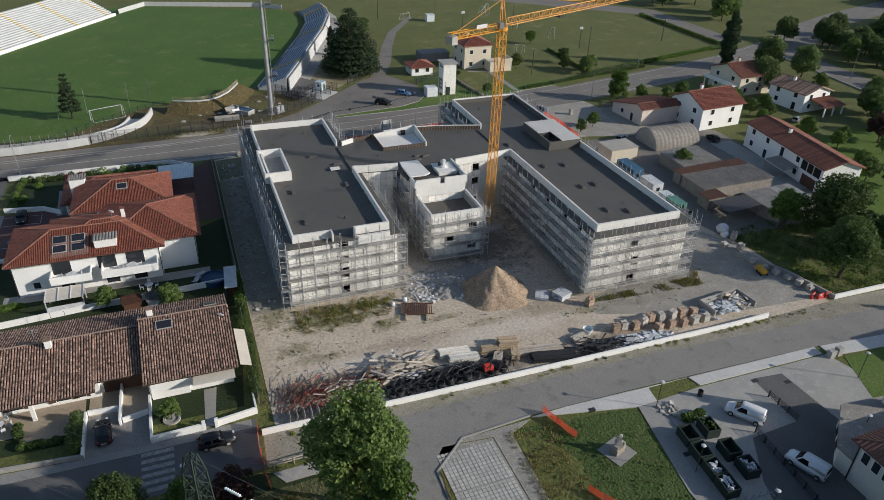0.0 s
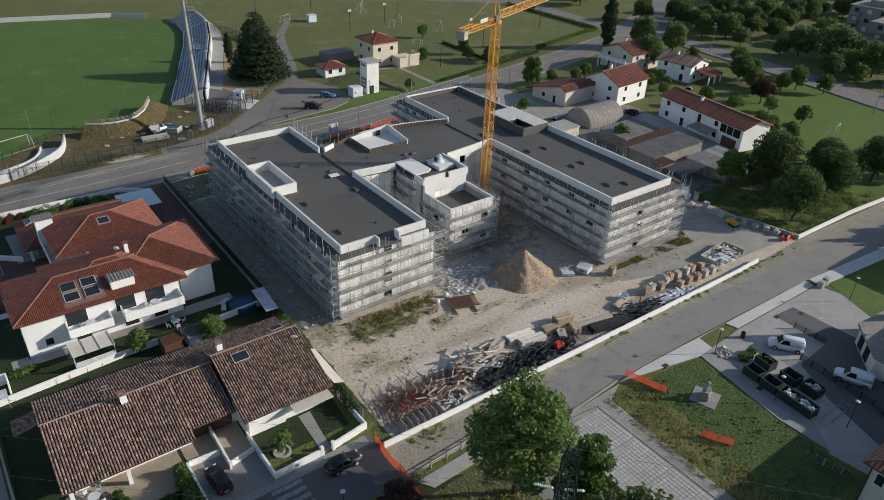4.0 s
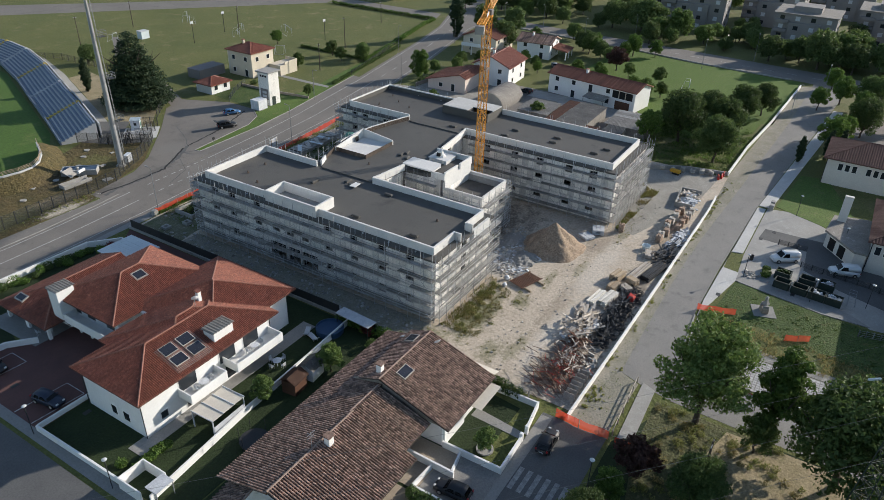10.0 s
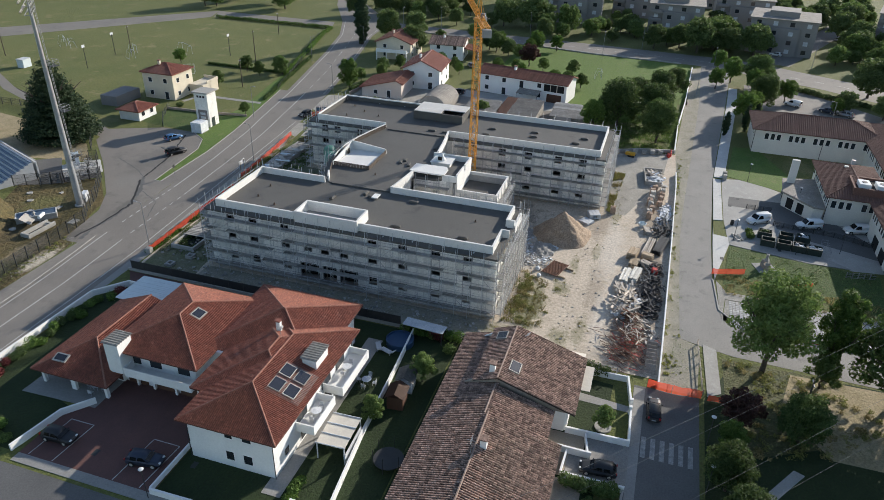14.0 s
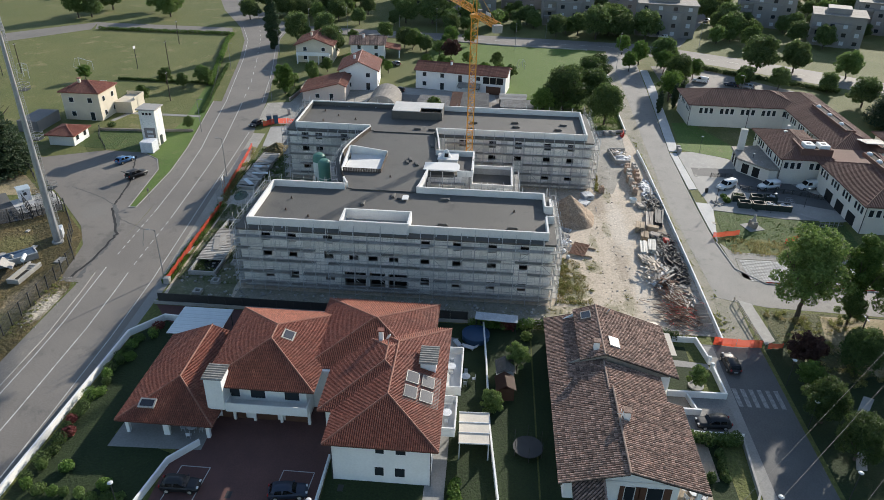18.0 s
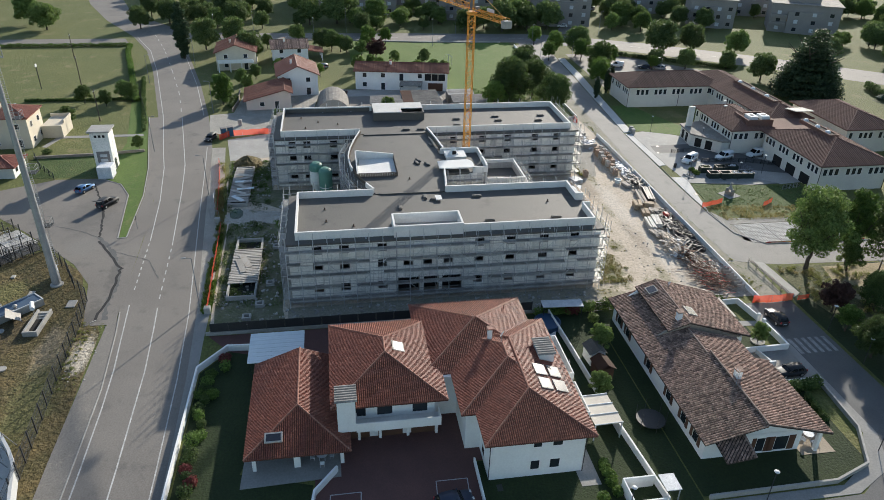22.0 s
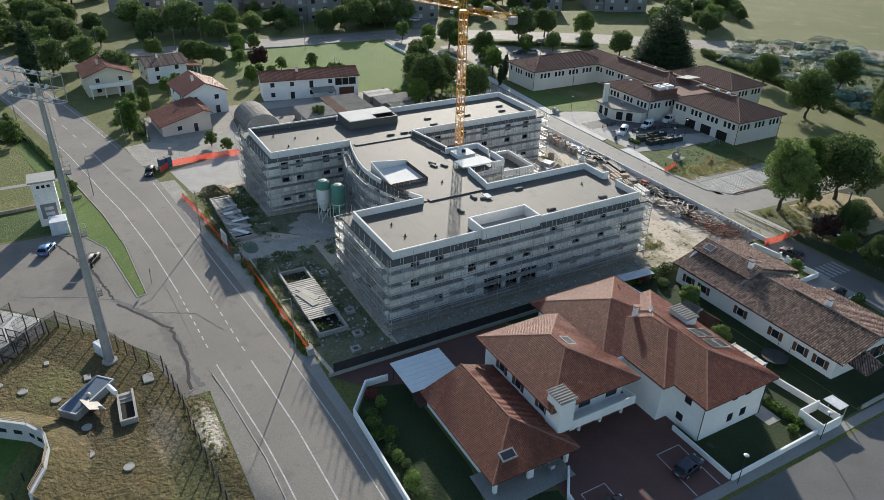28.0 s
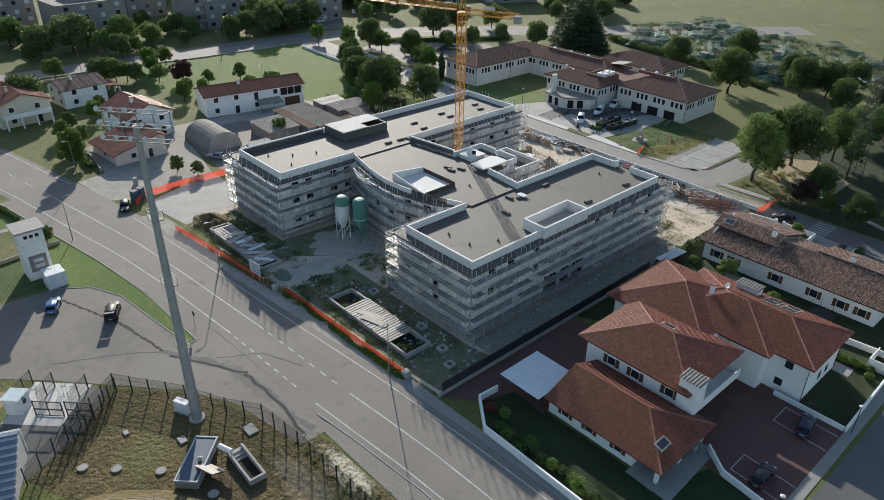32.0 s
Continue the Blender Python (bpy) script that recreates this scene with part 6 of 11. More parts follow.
roof_body("porch_roof", [[(152.4, 131.9, 3.6), (160.2, 131.9, 3.6), (160.2, 126.4, 2.7), (152.4, 126.4, 2.7)]], white_house, DULL_TILE, [], pitch=0.3, label="low brown porch roof")
for x in (152.8, 156.2, 159.8):
    part("porch_post", boxes((x - 0.15, x + 0.15, 126.7, 127.0, 0, 2.6)), WHITE_WALL, white_house)
row = simple_house("row_house", "long white two-storey house with a red tile roof", 114.3, 123.9, 91.4, 118.8, 5.4, 7.0, WHITE_WALL, DULL_TILE, True, True, wins="w", over=0.5, turn=-9.2)
# flat near-black panel; the loggia's shade is only its colour
part("loggia", boxes((114.72, 114.8, 92.6, 98.4, 3.0, 4.9)), HOLE_SHADE, row, "dark open loggia under the eave")
part("loggia_rail", boxes((114.66, 114.72, 92.6, 98.4, 2.5, 3.0)), WHITE_WALL, row)
for y in (94.6, 96.5):
    part("loggia_post", boxes((114.66, 114.74, y - 0.1, y + 0.1, 3.0, 4.9)), CREAM_WALL, row)
part("barn_door", boxes((114.7, 114.78, 93.2, 97.4, 0.05, 2.3)), SHUTTER, row, "brown barn door")
part("lean_to_roof", corrugated(111.4, 114.8, 99.0, 105.4, 2.2, 2.8, 0.5, 0.05), OLD_SHEET, row, "grey sheet canopy along the house front")
for y in (99.2, 105.2):
    part("canopy_post", boxes((111.5, 111.62, y - 0.06, y + 0.06, 0, 2.2)), STEEL, row)
club = simple_house("club_house", "cream two-storey club house with a hipped red roof", 78.0, 87.6, 191.0, 201.4, 7.0, 8.8, CREAM_WALL, RED_TILE, wins="wsn", over=0.5)
part("side_wing", boxes((85.0, 92.0, 187.0, 191.4, 0, 2.9)), CREAM_WALL, club)
part("terrace_wall", boxes((86.9, 92.1, 186.9, 187.05, 2.9, 3.7), (91.95, 92.1, 187.05, 191.4, 2.9, 3.7)), CREAM_WALL, club)
part("lean_to", boxes((68.6, 77.8, 202.0, 207.0, 0, 2.6)), GREY_WALL, club, "grey flat-roofed shed")
simple_house("changing_hut", "small white hut with a red hipped tile roof", 60.6, 68.2, 188.6, 195.6, 2.5, 3.7, WHITE_WALL, RED_TILE, floors=1, wins="s", chim=False)

tower = thing("transformer_tower", (65.6, 172.4, 0), "tall pale concrete transformer tower with a flat slab roof", "transformer tower")
part("shaft", boxes((-1.8, 1.8, -1.8, 1.8, 0, 8.3)), RAW_WALL, tower)
part("roof_slab", boxes((-2.2, 2.2, -2.2, 2.2, 8.3, 8.6)), CONCRETE, tower)
for y in (-1.1, -0.3, 0.5):
    part("vent", boxes((-1.86, -1.8, y, y + 0.5, 7.2, 7.7)), HOLE_SHADE, tower)
part("poster", boxes((-1.85, -1.8, -1.3, 1.2, 1.4, 4.2)), GREY_WALL, tower, "faded dark poster")
for z in (2.0, 3.0):
    part("poster_mark", boxes((-1.87, -1.85, -0.8, 0.6, z, z + 0.6)), PLASTIC_BAG, tower)
part("door", boxes((-1.0, 0.2, -1.86, -1.8, 0, 2.2)), GREEN_STEEL, tower)
hut = thing("kiosk", (60.6, 171.4, 0), "white metal kiosk beside the transformer tower", "kiosk")
part("body", boxes((-1.5, 1.5, -1.4, 1.4, 0.1, 2.5), bevel=0.04), PLASTIC_BAG, hut)
part("plinth", boxes((-1.6, 1.6, -1.5, 1.5, 0, 0.1)), CONCRETE, hut)
part("railing", tubes([((1.9, y, 0), (1.9, y, 1.1)) for y in (-1.6, 0, 1.6)] + [((1.9, -1.6, z), (1.9, 1.6, z)) for z in (0.55, 1.1)], 0.03), STEEL, hut)

# sheds between site and houses
def shed(name, label, x0, x1, y0, y1, z, mat, wall_mat=OLD_SHEET, ribs_along="x", slope=0.3, open_front=False):
    root = thing(name, ((x0 + x1) / 2, (y0 + y1) / 2, 0), label, "shed")
    root.matrix_basis = Matrix()
    if open_front:
        for x in (x0 + 0.2, x1 - 0.2):
            for y in (y0 + 0.2, y1 - 0.2):
                part("post", boxes((x - 0.08, x + 0.08, y - 0.08, y + 0.08, 0, z - 0.05)), STEEL, root)
    else:
        part("wall", boxes((x0 + 0.2, x1 - 0.2, y0 + 0.2, y1 - 0.2, 0, z - 0.06)), wall_mat, root)
    cuts = [x0 + (x1 - x0) * k / 3 for k in range(4)]
    for k, (a, b) in enumerate(zip(cuts, cuts[1:])):
        za, zb = z + slope * k / 3, z + slope * (k + 1) / 3
        part("roof_sheet", corrugated(a - 0.02, b + 0.02, y0 + random.uniform(-0.2, 0.2), y1 + random.uniform(-0.2, 0.2), za + 0.02 * (k % 2), zb + 0.02 * (k % 2), 0.5, 0.06), mat, root)
    return root


shed("tool_shed", "low shed with a grey fibre-cement roof", 93.0, 102.5, 106.6, 115.0, 2.6, OLD_SHEET)
shed("tool_shed", "long shed roof strip of rusty red sheets", 90.0, 106.8, 103.6, 106.2, 2.55, RUST)
shed("tool_shed", "wide shed with pale weathered sheets", 90.0, 107.2, 96.2, 103.5, 2.5, OLD_SHEET)
shed("tool_shed", "small lean-to with a rusty roof", 88.2, 92.4, 92.6, 96.0, 2.3, RUST, slope=0.2)
shed("tool_shed", "shed with patched pale grey sheeting", 96.4, 102.6, 83.0, 93.0, 2.5, OLD_SHEET, slope=0.2)
shed("tool_shed", "open lean-to with a dark sheet roof", 88.4, 96.0, 87.4, 92.0, 2.2, DARK_ASPHALT, slope=0.4, open_front=True)
shed("tool_shed", "small shed with a pale roof", 103.2, 108.0, 86.0, 93.6, 2.4, SHEET_METAL, slope=0.2)
shed("tool_shed", "small flat-roofed white shed", 82.5, 89.5, 117.4, 123, 2.9, SHADE_CLOTH, CREAM_WALL, slope=0.1)
quon = thing("nissen_hut", (102.5, 124.6, 0), "round-arched hut of weathered corrugated sheet", "hut")
bm = bmesh.new()
prev = None
for i in range(23):
    x = -6 + i * 12 / 22
    r = 4.2 + (0.06 if i % 2 else 0)
    ring = [bm.verts.new((x, r * math.cos(math.pi * k / 14), r * 0.95 * math.sin(math.pi * k / 14))) for k in range(15)]
    if prev:
        for k in range(14):
            bm.faces.new((prev[k], ring[k], ring[k + 1], prev[k + 1]))
    prev = ring
part("arched_roof", bm, OLD_SHEET, quon)
bm = bmesh.new()
c = [bm.verts.new((-5.95, 4.1 * math.cos(math.pi * k / 14), 3.9 * math.sin(math.pi * k / 14))) for k in range(15)]
bm.faces.new(c)
part("end_wall", bm, CONCRETE, quon)

# school
school = thing("school", (0, 0, 0), "long low cream school with brown hipped roofs", "school")
SCHOOL_BLOCKS = ((95, 109.5, 16.6, 45.5), (66, 109.4, 9.6, 21.8), (59.2, 78.4, 23.4, 35.0), (37.0, 59.3, 10.8, 27.7), (57.0, 80, -7.0, 7.4))
for i, (x0, x1, y0, y1) in enumerate(SCHOOL_BLOCKS):
    part("wall", boxes((x0 + 0.8, x1 - 0.8, y0 + 0.8, y1 - 0.8, 0, 5.7)), SCHOOL_WALL, school)
    planes, lines = hip_planes(x0, x1, y0, y1, 5.75, 5.75 + min(x1 - x0, y1 - y0) * 0.17)
    roof_body("roof", planes, school, SCHOOL_TILE, lines, pitch=0.45, label="brown hipped tile roof")
    n = int((y1 - y0 - 2) / 1.3)
    for k in range(n):
        if k % 4 != 3:
            opening(school, (x0 + 0.8, y0 + 1.4 + (k + 0.5) * 1.3, 3.4), -90, 0.8, 1.5)
    n = int((x1 - x0 - 2) / 1.3)
    for k in range(n):
        if k % 4 != 3 and i != 4:
            opening(school, (x0 + 1.4 + (k + 0.5) * 1.3, y1 - 0.8, 3.4), 180, 0.8, 1.5)
for k in range(3):
    part("garage_opening", boxes((40.5 + k * 5, 43.6 + k * 5, 26.86, 26.95, 0.05, 2.2)), HOLE_SHADE, school)
part("link_block", boxes((58.8, 66.6, 13.0, 24.0, 0, 5.6)), SCHOOL_WALL, school)
part("link_roof", boxes((58.4, 66.2, 12.6, 24.2, 5.6, 6.0)), SCHOOL_TILE, school)
porch = part("porch", prisms([(74, 34.4), (72.6, 40.2), (65.8, 40.9), (60.2, 36.2), (60.2, 34.4)], 0, 2.8), SCHOOL_WALL, school, "low cream entrance porch")
part("porch_roof", prisms([(74.3, 34.3), (72.9, 40.6), (65.6, 41.3), (59.8, 36.4), (59.8, 34.3)], 2.8, 3.15), OLD_SHEET, porch, "flat grey porch roof")
for (ax, ay), (bx, by), w in (((72.6, 40.2), (65.8, 40.9), 1.3), ((65.8, 40.9), (60.2, 36.2), 1.6)):
    ang = math.degrees(math.atan2(by - ay, bx - ax))
    for q in (0.25, 0.6):
        part("porch_opening", boxes((-w / 2, w / 2, -0.03, 0.03, 0.2, 2.3)), HOLE_SHADE, porch, at=pose(ax + (bx - ax) * q, ay + (by - ay) * q, 0, 0, 0, ang))
part("entrance_stele", boxes((70.6, 71.3, 38.6, 40.0, 3.1, 8.0)), SCHOOL_WALL, school, "tall cream slab beside the entrance")
well_rim = part("roof_terrace", strips([(60.8, 24.4), (66.8, 21.6 + 2.4), (66.8, 30.2), (60.8, 30.4)], 0.2, 6.0, 7.7, True), SCHOOL_TILE, school, "sunken plant terrace in the tile roof")
# floor coloured near-black for the shade of the sunken terrace
part("terrace_floor", boxes((61.0, 66.6, 24.3, 30.1, 7.0, 7.3)), HOLE_SHADE, well_rim)
for y in (25.6, 28.6):
    unit = part("cooling_unit", boxes((61.6, 64.2, y - 1.0, y + 1.0, 7.3, 8.2), bevel=0.06), WHITE_WALL, well_rim, "white rooftop cooling unit")
    part("fan_grille", lathe(bmesh.new(), [(0.5, 8.2), (0.5, 8.26), (0, 8.26)], 12, (62.9, y)), GREY_WALL, unit)
part("roof_lantern", corrugated(65.4, 69.8, 10.8, 15.6, 7.75, 7.2, 0.7, 0.05, 0.12), SHEET_METAL, school, "pale glazed rooflight")
for x0, x1, y, z, domes in ((73, 92, 15.7, 7.84, (90.4, 84, 77.5)), (46.5, 57, 19.2, 8.64, (56.2, 52.0, 48.4))):
    slot = part("roof_slot", boxes((x0, x1, y - 0.9, y + 0.9, z - 0.5, z + 0.12)), HOLE_SHADE, school, "dark rooflight slot along the ridge")
    part("slot_kerb", strips([(x0, y - 0.95), (x1, y - 0.95), (x1, y + 0.95), (x0, y + 0.95)], 0.14, z - 0.5, z + 0.3, True), SCHOOL_TILE, slot)
    for dx in domes:
        part("dome_light", lathe(bmesh.new(), [(0.6, z + 0.1), (0.55, z + 0.4), (0.3, z + 0.62), (0, z + 0.68)], 12, (dx, y + 0.2)), PLASTIC_BAG, slot, "white dome rooflight")
for x, y in ((72, 30), (76, 28), (52, 17), (103, 30)):
    part("roof_vent", boxes((x - 0.35, x + 0.35, y - 0.35, y + 0.35, 5.6, 7.7)), SCHOOL_WALL, school)
for x, y in ((95.75, 44.75), (95.75, 30), (75.2, 34.2), (59.9, 34.25), (37.75, 26.9), (37.75, 11.6)):
    part("drain_pipe", tubes([((x, y, 0), (x, y, 5.6))], 0.07, 6), DARK_STEEL, school)


# flats far behind
def flats(x, y, w, d, h, turn, label="grey four-storey block of flats with white windows"):
    root = thing("apartment_building", (x, y, 0), label, "apartment building", "grey flats along the far road", turn)
    part("wall", boxes((-w / 2, w / 2, -d / 2, d / 2, 0, h), (-w / 2 - 1.2, -w / 2, -d / 4, d / 4, 0, h - 2.5)), FLAT_WALL, root)
    part("roof", prisms([(-w / 2 - 0.5, -d / 2 - 0.5), (w / 2 + 0.5, -d / 2 - 0.5), (w / 2 + 0.5, d / 2 + 0.5), (-w / 2 - 0.5, d / 2 + 0.5)], h, h + 0.3), OLD_SHEET, root)
    part("roof_house", boxes((-w / 4, w / 4, -d / 5, d / 4, h + 0.3, h + 2.2)), FLAT_WALL, root)
    for s in range(int(h / 3)):
        for k in range(4):
            yy = -d / 2 + d * (k + 0.5) / 4
            big = (k + s) % 2
            xx = -w / 2 - (1.22 if abs(yy) < d / 4 and s * 3 + 2.4 < h - 2.5 else 0.02)
            win = part("window", boxes((xx - 0.04, xx, yy - 0.75, yy + 0.75, s * 3 + 1.0, s * 3 + 2.4)), PLASTIC_BAG if big else WINDOW, root)
            if k % 2 == 0:
                part("sill", boxes((xx - 0.12, xx - 0.04, yy - 0.85, yy + 0.85, s * 3 + 0.9, s * 3 + 1.0)), CONCRETE, win)
        for k in range(3):
            xx = -w / 2 + w * (k + 0.5) / 3
            part("window", boxes((xx - 0.7, xx + 0.7, -d / 2 - 0.05, -d / 2, s * 3 + 1.0, s * 3 + 2.3)), WINDOW if k % 2 else PLASTIC_BAG, root)
    for s in range(1, int(h / 3)):
        part("balcony", boxes((-w / 2 - 1.5, -w / 2 - 0.05, d / 4 + 0.3, d / 2 - 0.3, s * 3, s * 3 + 1.1)), FLAT_WALL, root)
    return root


for x, y, w, d, h, a in ((213, 28, 20, 22, 12, -8), (226, 66, 18, 20, 12, 0), (238, 108, 18, 24, 12, 4), (206, -36, 18, 18, 11, -20), (192, -70, 18, 26, 11, -28), (262, 130, 18, 18, 12, 6), (252, 40, 20, 22, 12, 0), (262, 82, 18, 22, 12, 0), (240, -20, 20, 22, 12, -15), (232, -66, 20, 22, 12, -20), (300, 60, 22, 24, 13, 0)):
    flats(x, y, w, d, h, a)


# ---- trees and plants ----
rng = np.random.default_rng(7)


def leaf_mesh(name, blobs, count, size, mat, flatten=1.0, shell=0.55, droop=0.0):
    """Many small leaves in uneven clumps: blobs are (x, y, z, rx, rz)."""
    blobs = np.array(blobs, float)
    w = blobs[:, 3] ** 2 * blobs[:, 4]
    pick = rng.choice(len(blobs), count, p=w / w.sum())
    d = rng.normal(size=(count, 3))
    d /= np.linalg.norm(d, axis=1)[:, None]
    r = shell + (1 - shell) * rng.random(count) ** 0.6
    r *= 0.88 + 0.24 * rng.random(count)
    b = blobs[pick]
    c = b[:, :3] + d * r[:, None] * np.stack([b[:, 3], b[:, 3], b[:, 4]], 1)
    n = d + rng.normal(size=(count, 3)) * 0.75
    n[:, 2] += 0.35
    n /= np.linalg.norm(n, axis=1)[:, None]
    u = np.cross(n, rng.normal(size=(count, 3)))
    u /= np.linalg.norm(u, axis=1)[:, None]
    v = np.cross(n, u)
    s = size * (0.6 + 0.8 * rng.random(count))[:, None]
    u, v = u * s, v * s * 0.75
    bend = n * s * 0.22
    verts = np.stack([c - u, c - v * 0.8 + bend, c + u, c + v * 0.8 + bend], 1).reshape(-1, 3)
    verts[:, 2] = np.maximum(verts[:, 2], 0.03)
    idx = np.arange(count * 4).reshape(-1, 4)
    return raw_mesh(name, verts.tolist(), idx.tolist(), mat)


def limb_mesh(name, height, radius, fork, reach, n_limbs, mat=BARK):
    bm = bmesh.new()
    pts = [Vector((0, 0, -0.1))]
    for k in range(1, 5):
        pts.append(Vector((random.uniform(-0.12, 0.12) * k * 0.6, random.uniform(-0.12, 0.12) * k * 0.6, fork * k / 4)))
    for k, (a, b) in enumerate(zip(pts, pts[1:])):
        tube(bm, a, b, radius * (1.25 - 0.12 * k), 8, radius * (1.25 - 0.12 * (k + 1)))
    for k in range(n_limbs):
        a = 2 * math.pi * (k + random.uniform(-0.3, 0.3)) / n_limbs
        start = pts[-1] if k % 2 else pts[-2].lerp(pts[-1], 0.5)
        up = random.uniform(0.45, 0.95)
        mid = start + Vector((math.cos(a) * reach * 0.45, math.sin(a) * reach * 0.45, (height - fork) * up * 0.45))
        end = start + Vector((math.cos(a) * reach * 0.8, math.sin(a) * reach * 0.8, (height - fork) * up * 0.8))
        tube(bm, start, mid, radius * 0.5, 6, radius * 0.32)
        tube(bm, mid, end, radius * 0.32, 5, radius * 0.1)
        side = mid + Vector((math.cos(a + 0.9) * reach * 0.35, math.sin(a + 0.9) * reach * 0.35, (height - fork) * 0.25))
        tube(bm, mid, side, radius * 0.24, 5, radius * 0.07)
    tube(bm, pts[-1], (0.1, 0.05, height * 0.9), radius * 0.55, 6, radius * 0.1)
    return mesh_of(name, bm, mat)


def round_blobs(height, low, rad, n, flat_top=1.0, uneven=0.35):
    out = [(0, 0, (low + height) / 2, rad * 0.5, (height - low) * 0.36)]
    n = int(n * 1.5)
    for k in range(n):
        a = 2 * math.pi * (k * 0.618)
        z = low + (height - low) * (0.15 + 0.75 * ((k + 0.5) / n))
        env = math.sin(math.pi * min(0.97, max(0.12, (z - low) / (height - low) * 0.8 + 0.16)))
        rr = rad * env * random.uniform(0.5, 0.95)
        s = rad * random.uniform(0.17, 0.17 + uneven * 0.55)
        out.append((math.cos(a) * rr, math.sin(a) * rr, z, s, s * 0.8))
    return out


TREE = {}


def tree_kind(key, height, low, rad, n_blobs, count, size, mat, trunk_r, fork, limbs=6, shell=0.45, blobs=None):
    b = blobs or round_blobs(height, low, rad, n_blobs)
    TREE[key] = (limb_mesh("trunk", height * 0.92, trunk_r, fork, rad, limbs), leaf_mesh("crown", b, count, size, mat, shell=shell), height)


tree_kind("big", 15.5, 2.6, 5.2, 26, 15000, 0.20, LEAF_FRESH, 0.30, 4.0, 8)
tree_kind("slim", 14.0, 3.0, 2.9, 18, 8000, 0.19, LEAF, 0.2, 4.0, 6)
tree_kind("oak", 11.0, 1.3, 4.9, 34, 12000, 0.21, LEAF_DARK, 0.26, 2.4, 8)
tree_kind("maple", 8.0, 1.6, 3.2, 18, 6000, 0.19, LEAF, 0.18, 2.2, 6)
tree_kind("lime", 7.0, 1.3, 2.9, 16, 5000, 0.19, LEAF_FRESH, 0.15, 1.8, 6)
tree_kind("plum", 6.0, 1.2, 2.6, 16, 4500, 0.18, LEAF_PLUM, 0.14, 1.6, 6)
tree_kind("far", 9.0, 1.0, 4.3, 26, 5000, 0.3, LEAF_HAZED, 0.22, 2.0, 5)
tree_kind("far_pale", 8.0, 1.0, 3.9, 24, 4600, 0.29, LEAF_FRESH, 0.2, 2.0, 5)
col = [(0.25 * math.cos(k * 2.4), 0.25 * math.sin(k * 2.4), 0.8 + k * 0.95, 1.15 * math.sin(math.pi * min(0.95, (k + 1.6) / 17)) + 0.15, 0.9) for k in range(15)]
tree_kind("cypress", 15.0, 0.4, 1.3, 0, 11000, 0.2, LEAF_CONIFER, 0.2, 3.0, 3, 0.5, col)
cone = []
for k in range(12):
    z = 1.6 + k * 1.45
    R = 6.4 * (1 - k / 12.6) ** 0.8
    for j in range(max(3, 9 - k // 2)):
        a = j * 2 * math.pi / max(3, 9 - k // 2) + k * 0.7
        cone.append((math.cos(a) * R * 0.62, math.sin(a) * R * 0.62, z + random.uniform(-0.4, 0.4), R * 0.42 + 0.3, 0.75))
tree_kind("cedar", 19.0, 1.0, 6.4, 0, 24000, 0.25, LEAF_CONIFER, 0.4, 8.0, 5, 0.3, cone)
thin = []
for k in range(9):
    z = 2.4 + k * 1.0
    R = 2.6 * (1 - k / 9.8) + 0.2
    for j in range(4):
        a = j * 1.57 + k * 0.9
        thin.append((math.cos(a) * R * 0.6, math.sin(a) * R * 0.6, z, R * 0.34 + 0.15, 0.3))
tree_kind("pine", 11.4, 2.0, 2.6, 0, 3600, 0.2, LEAF_CONIFER, 0.2, 6.0, 4, 0.2, thin)
tree_kind("globe", 8.5, 0.5, 3.1, 20, 7000, 0.2, LEAF, 0.18, 1.5, 5)

PROTO = {}
LABELS = {"big": "tall broad-leaved tree in fresh green leaf", "slim": "tall slender tree in dense green leaf", "oak": "dense dark green tree with a broad crown", "maple": "medium-sized street tree in green leaf", "lime": "small light green garden tree", "plum": "dark purple-leaved ornamental garden tree", "far": "dark green leafy tree on open grass", "far_pale": "mid-green leafy tree on open grass", "cypress": "tall narrow dark cypress", "cedar": "large dark cedar with layered branches", "pine": "sparse young pine with thin branches", "globe": "dense rounded evergreen tree"}


def tree(kind, x, y, h, wide=1.0):
    s = h / TREE[kind][2]
    m = pose(x, y, 0, 0, 0, random.uniform(0, 360)) @ Matrix.Diagonal((s * wide, s * wide, s, 1))
    if kind not in PROTO:
        root = thing("tree", (x, y, 0), LABELS[kind], "tree", "trees")
        part("trunk", TREE[kind][0], None, root)
        part("crown", TREE[kind][1], None, root)
        root.matrix_basis = m
        PROTO[kind] = root
        return root
    ob = copy_thing(PROTO[kind], Matrix())
    ob.matrix_basis = m
    return ob


